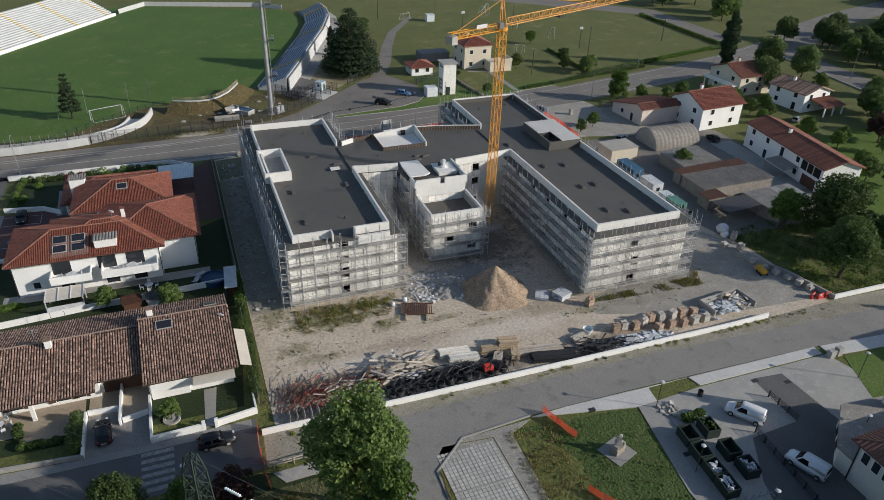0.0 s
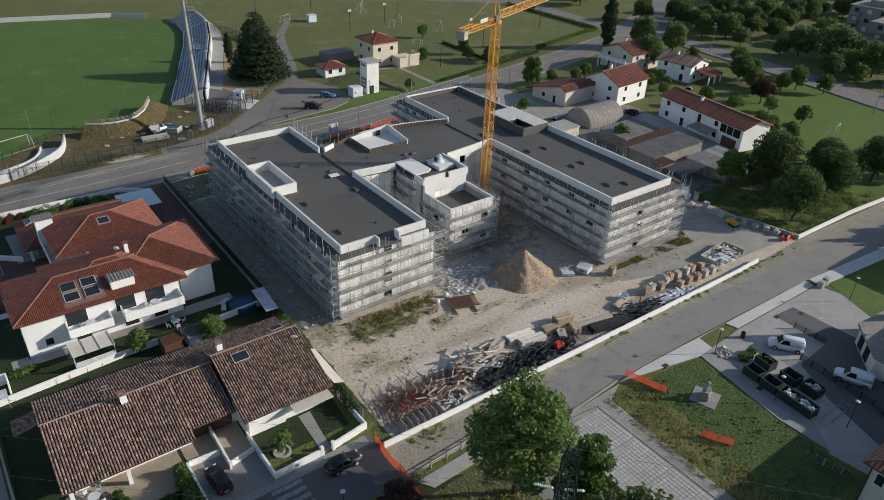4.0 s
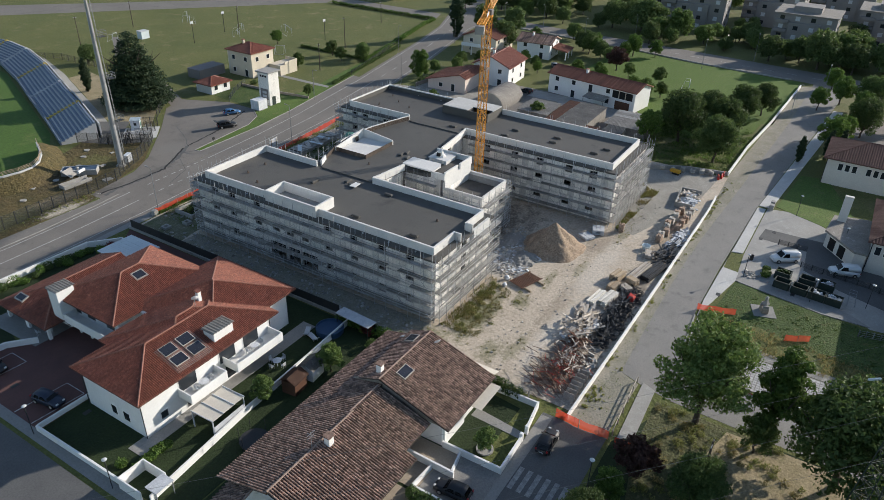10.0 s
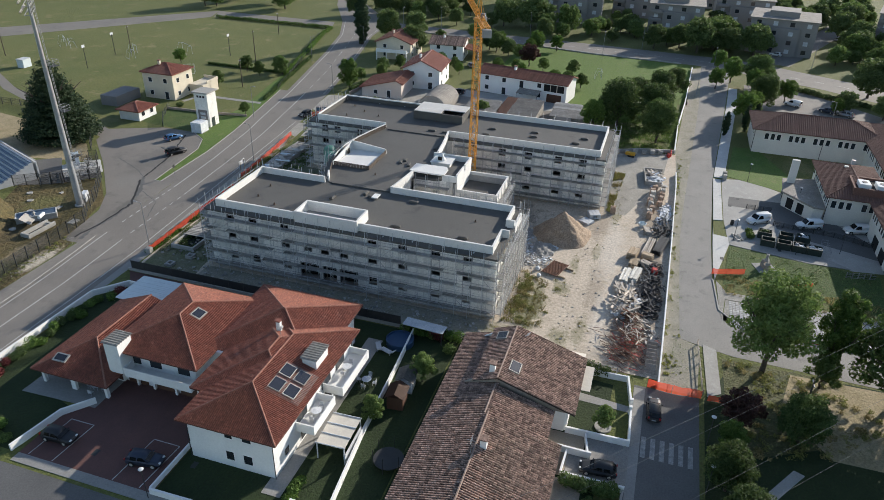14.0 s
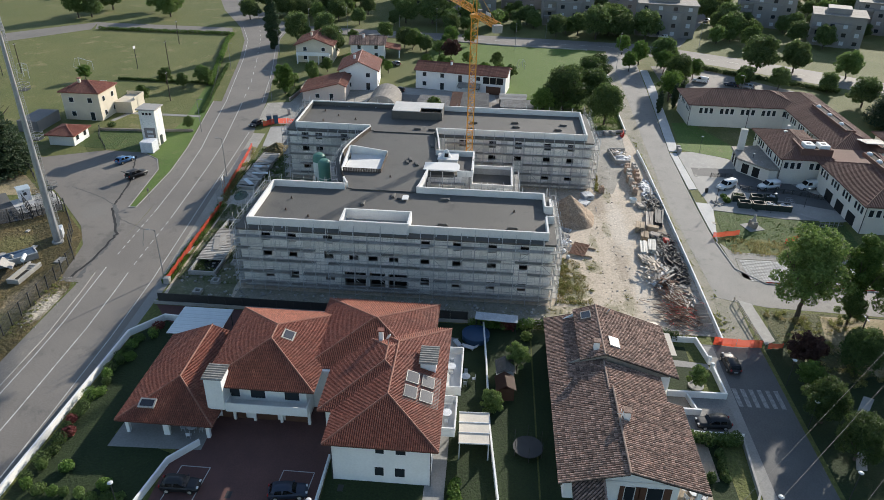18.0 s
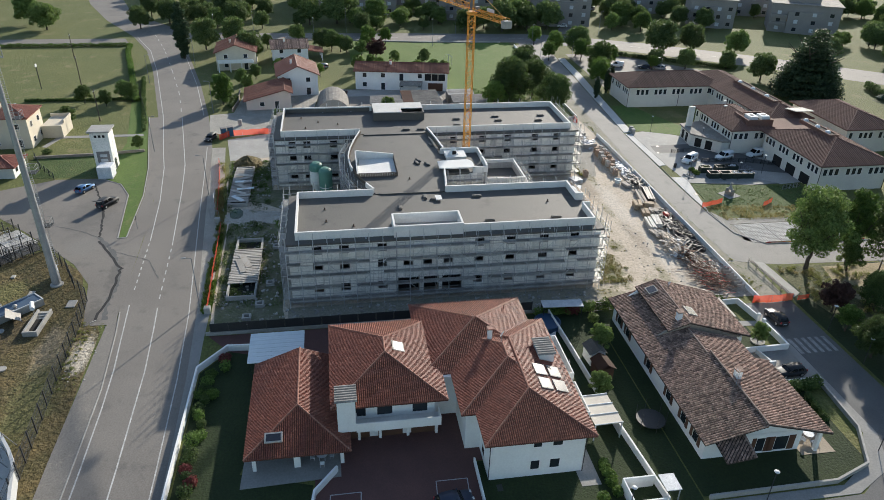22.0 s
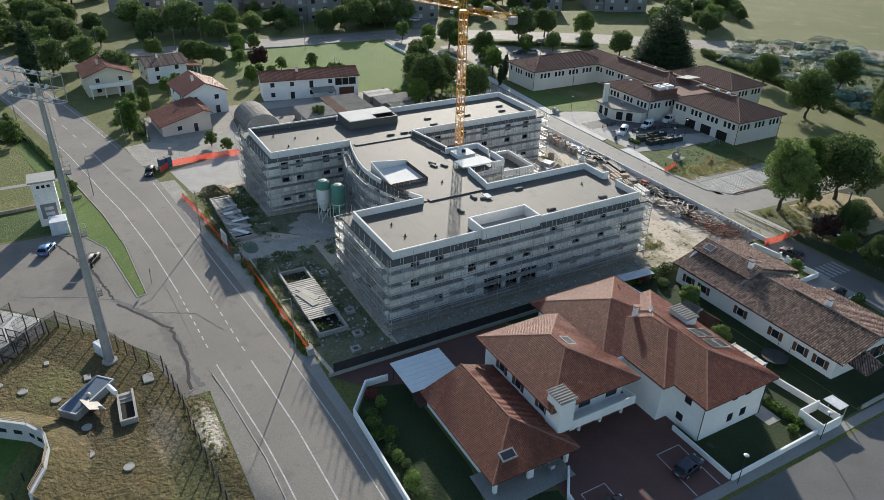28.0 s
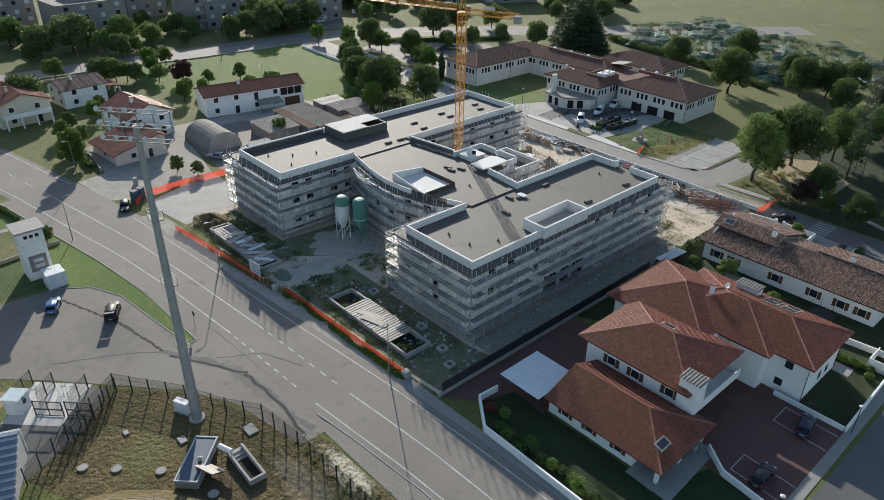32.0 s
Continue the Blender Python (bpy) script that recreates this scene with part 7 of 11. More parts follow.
PLANTED = [
    ("big", 8.4, 48.6, 15.4), ("slim", 9.2, 40.6, 14.5), ("oak", 6.9, 33.4, 13.5), ("lime", 7.3, 41.8, 5.6), ("big", 1.9, 23.4, 12.5), ("oak", -1.5, 1, 10), ("oak", 1.5, 9, 10), ("slim", -2, 16, 11),
    ("maple", -8.5, 53.5, 4.6), ("oak", -20.4, 52.6, 6.4), ("oak", -14.6, 54.0, 6.4), ("slim", -4, 30, 11), ("oak", -14, 30, 8), ("oak", -24, 38, 8), ("big", -6, 8, 11), ("maple", -30, 50, 6), ("oak", -4.2, 45.6, 7.0), ("plum", -3.6, 52.2, 5.6),
    ("oak", 101.6, 76.5, 12.4), ("oak", 93.5, 66.4, 10.5), ("oak", 108.5, 68.1, 10.4), ("maple", 96.5, 82.0, 8.5), ("oak", 116, 73, 9.4), ("oak", 125.5, 67, 9.6), ("oak", 134, 63.5, 8.6),
    ("oak", 131, 40, 10), ("oak", 154, 40, 10), ("maple", 157, 47, 8.4), ("maple", 146, 41, 8), ("maple", 141, 33, 7), ("cypress", 104.8, 50.4, 6.4), ("cypress", 110, 45.4, 7.2), ("cypress", 113, 43, 7), ("maple", 116.5, 45.5, 8.8), ("maple", 121, 44, 8.2),
    ("globe", 107.6, 153.6, 8.6), ("lime", 112, 177.8, 5.6), ("lime", 115, 180.4, 5.2), ("lime", 111.2, 189.5, 5.2), ("lime", 94.2, 188.4, 4.8), ("lime", 108.2, 183.4, 4.6), ("lime", 75.8, 168.4, 3.3), ("maple", 112, 214, 4.8), ("lime", 90, 200, 3.6),
    ("cypress", 158.6, 171.6, 18.0), ("far", 170.4, 166.4, 11), ("far", 176, 157.5, 10), ("lime", 171, 146, 5.2), ("lime", 132, 147, 4.6), ("lime", 126, 150.5, 5), ("lime", 114.5, 152.8, 4.4), ("maple", 135, 140, 5.6),
    ("maple", 136, 116.4, 6), ("plum", 152, 109.6, 7.6), ("lime", 165.5, 124, 7.4), ("maple", 172.4, 111, 7.6), ("lime", 129.8, 93.6, 5.8), ("maple", 139, 109.5, 4.6), ("maple", 143, 112, 4.4), ("lime", 147, 104, 4.6), ("maple", 142, 136.5, 4.4), ("lime", 136, 134.8, 4.4), ("lime", 138.5, 131, 4.2), ("maple", 133.5, 128, 4.2), ("far", 168.7, 127.2, 7.4), ("far", 163, 119, 6), ("maple", 166.8, 112.4, 6), ("lime", 158.6, 114, 5.4), ("maple", 176, 104.6, 6), ("maple", 164.6, 121, 6.2), ("lime", 146, 94.4, 5.2), ("maple", 133, 98, 5), ("maple", 171, 124, 6.6), ("far", 153.6, 150.2, 10), ("lime", 133, 90, 4.6), ("lime", 95.8, 110.4, 4.8), ("lime", 90.8, 138.4, 3.8), ("lime", 86, 136, 3.4),
    ("far", 193, 112, 8.4), ("far", 216, 87, 6), ("far", 194, 57, 13), ("far", 194.4, 47, 10.4), ("far", 210, 80, 7.4), ("far_pale", 181.5, 136, 6), ("far", 220, 163, 8), ("maple", 171, 50.4, 7.2), ("maple", 148, 51.6, 6.8), ("far", 195, 72, 9),
    ("cedar", 102, -13, 20), ("cedar", 112, -21, 18), ("far_pale", 150, -17.6, 9), ("far", 155.5, 8.7, 12), ("far", 154.8, -2.7, 11), ("maple", 134, 20.7, 5), ("far", 119, -9, 9), ("far", 100, -14, 8), ("far", 133, -5, 6.4), ("far", 132, -66, 9), ("oak", 57, -41, 11.8), ("oak", 71.5, -25, 9.4), ("oak", 44, -7.7, 13), ("oak", 29, -21, 11.4), ("oak", 23, -25, 10.4), ("oak", 15, -14.5, 9.4), ("far", 138, 18, 6), ("far", 134, 9, 7), ("oak", 8, -26, 9), ("oak", 36, -30, 10), ("oak", -6, -12, 10), ("oak", 20, -38, 9),
    ("cedar", 45.4, 198, 18.8), ("cypress", 44, 217, 9), ("pine", -27, 177.8, 11.4), ("lime", -17, 94, 3.6), ("lime", -8.4, 90.6, 4.4), ("lime", -9.2, 67.6, 3.2), ("far", 60, 240, 6), ("lime", 119.5, 148, 5.0),
]
for kind, x, y, h in PLANTED:
    tree(kind, x, y, h, random.uniform(0.92, 1.08) * {"cedar": 1.4, "cypress": 1.55}.get(kind, 1.0))
FLAT_SPOTS = [(213, 28), (226, 66), (238, 108), (206, -36), (192, -70), (262, 130), (252, 40), (262, 82), (240, -20), (232, -66), (300, 60)]
spots = random.Random(5)
planted = 0
while planted < 120:
    x, y = spots.uniform(196, 300), spots.uniform(-130, 185)
    if any(math.dist((x - 4, y), f) < 21 for f in FLAT_SPOTS) or (x < 205 and y > 150):
        continue
    edge = 199 + (0 if y > 40 else (y - 40) * 0.55)
    if y < 40 and x < 196 + (40 - y) * -0.2:
        continue
    tree("far" if spots.random() < 0.65 else "far_pale", x, y, spots.uniform(5.5, 12), spots.uniform(0.85, 1.2))
    planted += 1
for k in range(26):
    x = spots.uniform(140, 185)
    tree("far" if spots.random() < 0.6 else "far_pale", x, -60 - (x - 140) * 0.9 + spots.uniform(-40, 14), spots.uniform(5, 10))
for x, y, h in ((205, 195, 9), (214, 186, 10), (230, 196, 9), (238, 180, 11), (212, 174, 8), (225, 150, 8), (204, 150, 7), (206, 136, 6)):
    tree("far", x, y, h)


placed = 0
while placed < 34:
    x, y = spots.uniform(186, 246), spots.uniform(-70, 96)
    if any(math.dist((x, y), f) < 15 for f in FLAT_SPOTS) or x < 198 - max(0, 40 - y) * 0.33 or abs((y - 27) + (x - 188) * 0.41) < 7:
        continue
    tree("far" if spots.random() < 0.55 else "far_pale", x, y, spots.uniform(4.5, 10), spots.uniform(0.85, 1.15))
    placed += 1
for k in range(46):
    x, y = spots.uniform(196, 350), spots.uniform(120, 300)
    if y > 150 and abs(y - (0.62 * x + 72)) < 14:
        continue
    tree("far" if spots.random() < 0.7 else "far_pale", x, y, spots.uniform(7, 13), spots.uniform(0.9, 1.25))


def shrub_run(name, line, half, height, mat, label, density=70, size=0.14, category="hedge"):
    """A hedge or a run of shrubs along a line."""
    blobs = []
    for a, b in zip(line, line[1:]):
        n = max(1, int(math.dist(a, b) / (half * 1.1)))
        for k in range(n):
            p = between(a, b, (k + 0.5) / n)
            h = height * random.uniform(0.75, 1.12)
            blobs.append((p[0] + random.uniform(-0.2, 0.2), p[1] + random.uniform(-0.2, 0.2), h * 0.5, half * random.uniform(0.85, 1.2), h * 0.52))
    return tagged(new(name, leaf_mesh(name, blobs, int(len(blobs) * density), size, mat, shell=0.5)), label, category, kind="stuff" if len(blobs) > 30 else "")


rs = random.Random(77)
for k in range(22):
    f = k / 21
    x = -33.6 + 28.6 * f + rs.uniform(-0.4, 0.4)
    y = 142.5 - (1.6 if f > 0.93 else 0) + rs.uniform(-0.5, 0.3)
    m, kind = rs.choice(((LEAF_DARK, "dark green rounded shrub inside a white wall"), (LEAF, "green rounded shrub inside a white wall"), (LEAF_FRESH, "light green shrub inside a white wall"), (LEAF, "green rounded shrub inside a white wall"), (LEAF_DARK, "dark green rounded shrub inside a white wall"), (LEAF_FLOWER, "red flowering shrub inside a white wall")))
    shrub_run("shrub", [(x, y), (x + 0.7, y)], rs.uniform(0.6, 1.0), rs.uniform(0.8, 1.6), m, kind, 380, 0.11, "shrub")
for k in range(7):
    shrub_run("shrub", [(-34.0 + rs.uniform(-0.2, 0.3), 132 + k * 1.4), (-33.4, 132 + k * 1.4)], rs.uniform(0.6, 0.9), rs.uniform(0.8, 1.4), rs.choice((LEAF_DARK, LEAF, LEAF_FRESH)), "green rounded shrub along the drive", 360, 0.11, "shrub")
for x, y in ((-26, 141.8),):
    shrub_run("shrub", [(x, y), (x + 1.4, y)], 0.8, 1.2, LEAF_FLOWER, "red flowering garden shrub", 400, category="shrub")
for x, y in ((-31, 139.4), (-33, 134), (-12, 141.4)):
    shrub_run("shrub", [(x, y), (x + 1.2, y)], 0.9, 1.3, LEAF, "rounded green garden shrub by a wall", 420, category="shrub")
shrub_run("hedge", [(108, -38), (86, -33), (63, -29), (38, -20)], 1.3, 2.4, LEAF_DARK, "tall clipped hedge beside allotments", 240, 0.22)
shrub_run("hedge", [(160, 36), (146, 14), (132, -8)], 1.0, 1.4, LEAF_DARK, "clipped hedge along the car park", 200, 0.2)
shrub_run("hedge", [(112, 176.8), (140, 184), (168, 191.4), (177, 192.6)], 0.8, 1.3, LEAF, "low hedge along the playing field", 150, 0.18)
shrub_run("hedge", [(113.6, 175.6), (114.0, 190), (114.2, 205)], 0.5, 0.8, LEAF_DARK, "low dark hedge along a lawn", 200, 0.14)
shrub_run("hedge", [(134, 179.4), (118, 176.2), (104, 173.2), (88, 169.9)], 0.5, 1.0, LEAF_DARK, "low dark hedge beside the main road", 160, 0.15)
shrub_run("shrub", [(74.2, 187.0), (75.2, 188.2)], 0.9, 1.5, LEAF_DARK, "dark rounded shrub beside a house", 420, category="shrub")
shrub_run("hedge", [(177.4, 193), (177.4, 244)], 0.8, 1.2, LEAF, "low hedge along the playing field", 130, 0.18)
shrub_run("hedge", [(0.6, 68), (0.9, 75), (1.0, 88)], 0.8, 2.0, LEAF_DARK, "dark hedge between the bungalow and the site", 300)
shrub_run("hedge", [(1.2, 88), (1.0, 97)], 0.9, 1.6, LEAF, "mixed hedge beside the site", 300)
shrub_run("shrub", [(0.4, 90.6), (0.8, 92.4)], 0.8, 1.7, LEAF_FLOWER, "red-leaved garden shrub in a hedge", 420, category="shrub")
shrub_run("shrub", [(-2.2, 89.2), (-1.2, 89.2)], 0.9, 1.5, LEAF_FRESH, "yellow-green rounded garden shrub", 420, category="shrub")
shrub_run("hedge", [(-19.4, 65.2), (-19.5, 71.0)], 0.8, 1.7, LEAF_DARK, "dark clipped hedge beside a white wall", 420)
shrub_run("hedge", [(-25.6, 72.0), (-25.4, 69.6)], 0.55, 1.2, LEAF_DARK, "dark clipped hedge on a terrace edge", 420)
shrub_run("hedge", [(-20.6, 67.8), (-25.4, 68.2)], 0.45, 0.8, LEAF_DARK, "low dark clipped hedge along a terrace", 400)
shrub_run("hedge", [(-33, 97.4), (-28, 97.6)], 0.6, 0.9, LEAF, "low garden hedge beside a wall", 260)
shrub_run("shrub", [(-33.2, 98.5), (-32.6, 99.6)], 0.7, 1.0, LEAF, "small green shrub in a garden", 300, category="shrub")
shrub_run("shrub", [(104, 151.6), (111, 150.6)], 1.0, 1.4, LEAF_DARK, "garden shrubs behind a fence", 240, 0.2, "shrub")


def weed_patch(poly, count, size, mat, height, label, seed):
    """Weeds and grass tufts over a patch of ground."""
    r = np.random.default_rng(seed)
    xs, ys = [p[0] for p in poly], [p[1] for p in poly]
    pts = []
    while len(pts) < count:
        x, y = r.uniform(min(xs), max(xs)), r.uniform(min(ys), max(ys))
        if inside(poly, x, y) and noise.noise(Vector((x * 0.35, y * 0.35, seed))) > -0.1:
            pts.append((x, y))
    verts, faces = [], []
    for x, y in pts:
        a = r.uniform(0, 2 * math.pi)
        h, w = height * r.uniform(0.4, 1.2), size * r.uniform(0.4, 0.9)
        lean = r.uniform(-0.5, 0.5, 2) * h
        i = len(verts)
        verts += [(x - math.cos(a) * w, y - math.sin(a) * w, 0.02), (x + math.cos(a) * w, y + math.sin(a) * w, 0.02), (x + lean[0] + math.cos(a) * w * 0.5, y + lean[1] + math.sin(a) * w * 0.5, 0.02 + h), (x + lean[0] - math.cos(a) * w * 0.5, y + lean[1] - math.sin(a) * w * 0.5, 0.02 + h)]
        faces.append((i, i + 1, i + 2, i + 3))
    tagged(new("weeds", raw_mesh("weeds", verts, faces, mat)), label, "weeds", kind="stuff")


for k, (m, kind) in enumerate(((LEAF_WEED, "lush yellow-green weeds at the foot of the scaffolding"), (LEAF_DRY, "dry straw-coloured weeds at the foot of the scaffolding"), (LEAF_WEED, "low yellow-green weeds beside the scaffolding"))):
    blobs = [(rs.uniform(8.2, 22.5), 83.4 - abs(rs.gauss(0, 1.3)) * (1 if k < 2 else 1.6), 0.08, rs.uniform(0.3, 0.8), rs.uniform(0.15, 0.55)) for q in range(24)]
    tagged(new("weeds", leaf_mesh("weeds", blobs, 2700, 0.085, m, shell=0.2)), kind, "weeds", kind="stuff")
blobs = []
for cx, cy, rx, ry, tint, strength in SOIL_SPOTS[:10]:
    for q in range(int(rx * ry * 9 * strength)):
        blobs.append((rs.gauss(cx, rx * 0.5), rs.gauss(cy, ry * 0.5), 0.03, rs.uniform(0.06, 0.32), rs.uniform(0.05, 0.2)))
for m, count, kind in ((LEAF_WEED, 4200, "yellow-green weeds scattered over the site soil"), (LEAF_DRY, 2800, "dry weeds scattered over the site soil")):
    tagged(new("weeds", leaf_mesh("weeds", blobs, count, 0.06, m, shell=0.1)), kind, "weeds", kind="stuff")
weed_patch([(8, 81.5), (23, 82.5), (23.5, 84.6), (8, 84.4)], 600, 0.06, LEAF_DRY, 0.4, "dry yellowing weeds at the foot of the scaffolding", 1)
weed_patch([(8, 81), (20, 82), (21, 84.6), (8, 84.4)], 600, 0.07, LEAF_WEED, 0.35, "green weeds at the foot of the scaffolding", 2)
weed_patch([(50, 72.8), (70.4, 71.6), (72, 75), (69.6, 74), (51, 73.6)], 900, 0.09, LEAF_WEED, 0.35, "green weeds along the east wing", 3)
weed_patch([(50, 72.8), (70.4, 71.6), (72.5, 76), (69.6, 74), (51, 73.6)], 900, 0.09, LEAF_DRY, 0.35, "dry weeds along the east wing", 4)
weed_patch([(8, 134), (24, 134), (36, 136), (36, 144.2), (8, 143.4)], 3500, 0.08, LEAF_FRESH, 0.22, "green weeds growing on rubble", 5)
weed_patch([(46, 137.8), (66, 138), (66, 147.4), (46, 145.8)], 2800, 0.08, LEAF, 0.28, "green weeds on the site's north edge", 6)
weed_patch([(7, 144), (35, 145.2), (35, 146.6), (7, 145.6)], 1800, 0.13, LEAF, 0.45, "weeds along the site fence", 7)
weed_patch([(36, 145.4), (54, 147.6), (54, 149), (36, 147)], 1400, 0.12, LEAF_DRY, 0.4, "dry weeds along the site fence", 8)
weed_patch([(26, 29.6), (31, 29), (33, 53), (27, 53)], 2600, 0.05, LEAF_DRY, 0.4, "tall dry weeds in a lawn", 9)
weed_patch([(26, 29.6), (41, 28.6), (43, 51), (27, 53)], 3500, 0.05, LEAF_FRESH, 0.12, "uneven green grass and weeds", 10)
weed_patch([(13, 163), (21, 165.4), (29.5, 173.5), (21, 186), (14, 183), (4, 174), (-2, 163)], 1500, 0.05, LEAF_DRY, 0.08, "trampled dry grass round the mast", 11)
weed_patch([(2, 58), (40, 59.4), (86, 58.8), (86, 61.4), (40, 62.2), (2, 61.8)], 500, 0.07, LEAF, 0.12, "sparse low weeds on a gravel verge", 12)
weed_patch([(-60, 157.6), (-8, 159.6), (12, 161.2), (8, 176), (-10, 181), (-60, 166)], 2500, 0.06, LEAF_DRY, 0.1, "dry grass on the roadside bank", 13)
weed_patch([(8, 78.5), (21, 79.5), (22, 81), (8, 81)], 700, 0.08, LEAF_DRY, 0.2, "sparse dry weeds on site soil", 15)
weed_patch([(86, 63), (116, 61.5), (112, 90), (86, 84)], 5000, 0.12, LEAF, 0.35, "long grass under dense trees", 16)
weed_patch([(8.5, 157.6), (4.5, 158.6), (-3, 160.2), (-7, 163), (-4.6, 165), (1.4, 163.4), (7, 161)], 330, 0.05, LEAF_WEED, 0.12, "yellow-green weeds growing through a broken verge", 31)
def tufts(poly, count, leaf_count, size, mat, low, high, label, seed):
    """Bushy tufts of weeds, uneven in size, over a patch."""
    r = random.Random(seed)
    xs, ys = [p[0] for p in poly], [p[1] for p in poly]
    out = []
    while len(out) < count:
        x, y = r.uniform(min(xs), max(xs)), r.uniform(min(ys), max(ys))
        if inside(poly, x, y) and noise.noise(Vector((x * 0.25, y * 0.25, seed))) > -0.12:
            h = r.uniform(low, high)
            out.append((x, y, h * 0.35, h * r.uniform(0.6, 1.3), h * 0.6))
    tagged(new("weeds", leaf_mesh("weeds", out, leaf_count, size, mat, shell=0.2)), label, "weeds", kind="stuff")


tufts([(7.6, 142.4), (10, 137), (30, 136.6), (36, 139), (35, 144.6), (8, 143.8)], 170, 6500, 0.09, LEAF_DARK, 0.2, 0.9, "tall dark weeds round a sunken tank", 1)
tufts([(24.8, 122.5), (30, 124), (37, 126), (37, 137), (25.6, 133.6)], 110, 4200, 0.09, LEAF, 0.2, 0.8, "green weeds in the angle of the building", 2)
tufts([(40, 137.5), (66, 138), (66, 147), (54, 147.4), (38.6, 145.6)], 200, 7000, 0.09, LEAF_DARK, 0.2, 0.9, "dark weeds on the site's north edge", 3)
tufts([(8, 144.2), (36, 145.4), (36, 146.4), (8, 145.2)], 90, 3000, 0.09, LEAF_WEED, 0.2, 0.6, "yellow-green weeds along the site fence", 4)
tufts([(38, 145.6), (66, 148.4), (66, 149.6), (38, 146.8)], 100, 3000, 0.09, LEAF_WEED, 0.2, 0.7, "yellow-green weeds along the site fence", 5)
tufts([(-9, 51), (0, 53), (9.4, 53.2), (9.4, 38), (2, 34), (-6, 42)], 150, 6000, 0.1, LEAF_WEED, 0.2, 0.7, "yellow-green scrub under trees", 6)
tufts([(-9, 51), (0, 53), (9.4, 53.2), (9.4, 38), (2, 34), (-6, 42)], 120, 4500, 0.1, LEAF_DRY, 0.2, 0.6, "dry brown scrub under trees", 7)
tufts([(27, 30), (41, 29), (43.4, 50.6), (30, 52.4)], 620, 9000, 0.06, LEAF_FRESH, 0.04, 0.2, "uneven tall grass in a lawn", 8)
tufts([(26.4, 30), (33, 30), (34, 52), (27, 53)], 220, 4500, 0.06, LEAF_DRY, 0.08, 0.35, "dry tall weeds in a lawn", 9)
tufts([(2, 60.6), (40, 60.4), (84, 60.2), (84, 61.0), (40, 61.1), (2, 61.4)], 220, 4200, 0.07, LEAF_WEED, 0.08, 0.3, "low weeds at the foot of a street wall", 10)
tufts([(1, 57.8), (12, 57.8), (14, 60), (2, 61)], 40, 900, 0.07, LEAF_WEED, 0.08, 0.25, "low weeds on a gravel verge", 11)
tufts([(86.5, 63.2), (118, 62), (116, 90), (87, 84)], 240, 8000, 0.12, LEAF_DARK, 0.3, 1.1, "rough undergrowth below dense trees", 12)
tufts([(-8, 158.4), (8, 160.6), (6, 162), (-10, 161)], 80, 2200, 0.07, LEAF_WEED, 0.08, 0.3, "yellow-green weeds on a crumbling verge", 13)
# ---- the crane ----
def lattice(bm, a, b, w, r, step, tri=False):
    """A lattice girder from a to b, w wide."""
    a, b = Vector(a), Vector(b)
    d = (b - a).normalized()
    side = d.cross(Vector((0, 0, 1)))
    side = Vector((1, 0, 0)) if side.length < 0.1 else side.normalized()
    up = side.cross(d).normalized()
    offs = [side * w / 2 + up * w / 2, -side * w / 2 + up * w / 2, -side * w / 2 - up * w / 2, side * w / 2 - up * w / 2]
    if tri:
        offs = [side * w / 2, -side * w / 2, up * w * 1.1]
    n = max(1, round((b - a).length / step))
    for o in offs:
        tube(bm, a + o, b + o, r, 5)
    for k in range(n):
        p, q = a.lerp(b, k / n), a.lerp(b, (k + 1) / n)
        for i in range(len(offs)):
            o1, o2 = offs[i], offs[(i + 1) % len(offs)]
            tube(bm, p + o1, q + o2, r * 0.55, 4) if k % 2 else tube(bm, p + o2, q + o1, r * 0.55, 4)
            tube(bm, p + o1, p + o2, r * 0.5, 4)
    return bm


crane = thing("tower_crane", (45.5, 99.5, 0), "orange-yellow lattice tower crane over the building site", "crane")
part("base_slab", boxes((-2.2, 2.2, -2.2, 2.2, 0, 0.6)), CONCRETE, crane)
part("mast", lattice(bmesh.new(), (0, 0, 0.6), (0, 0, 34.4), 1.15, 0.085, 1.15), CRANE_PAINT, crane)
JIB = Vector((math.cos(radians(22)), math.sin(radians(22)), 0))
part("slewing_ring", lathe(bmesh.new(), [(0.8, 34.4), (0.95, 34.6), (0.95, 34.9), (0.7, 35.0)], 14), CRANE_PAINT, crane)
part("jib", lattice(bmesh.new(), JIB * 1.2 + Vector((0, 0, 35.2)), JIB * 46 + Vector((0, 0, 35.6)), 0.95, 0.07, 1.2, True), CRANE_PAINT, crane)
part("counter_jib", lattice(bmesh.new(), JIB * -0.8 + Vector((0, 0, 35.1)), JIB * -11 + Vector((0, 0, 35.1)), 0.9, 0.07, 1.4), CRANE_PAINT, crane)
cw = part("counterweight", boxes((-0.55, 0.55, -0.7, 0.7, -1.0, 0.2)), CONCRETE, crane, "grey concrete counterweight", at=Matrix.Translation(JIB * -10.6 + Vector((0, 0, 35.0))) @ pose(0, 0, 0, 0, 0, 22))
part("tower_head", tubes([(Vector((0, 0, 35)) + o, Vector((0, 0, 39.4)) + o * 0.2 - JIB * 0.4) for o in (JIB * 0.5 + Vector((-0.2, 0.45, 0)), JIB * 0.5 - Vector((-0.2, 0.45, 0)), JIB * -0.6)], 0.08, 5), CRANE_PAINT, crane)
part("tie_bar", tubes([((0, 0, 39.3), JIB * 22 + Vector((0, 0, 36.4))), ((0, 0, 39.3), JIB * -10 + Vector((0, 0, 35.5)))], 0.04, 4), CRANE_PAINT, crane)
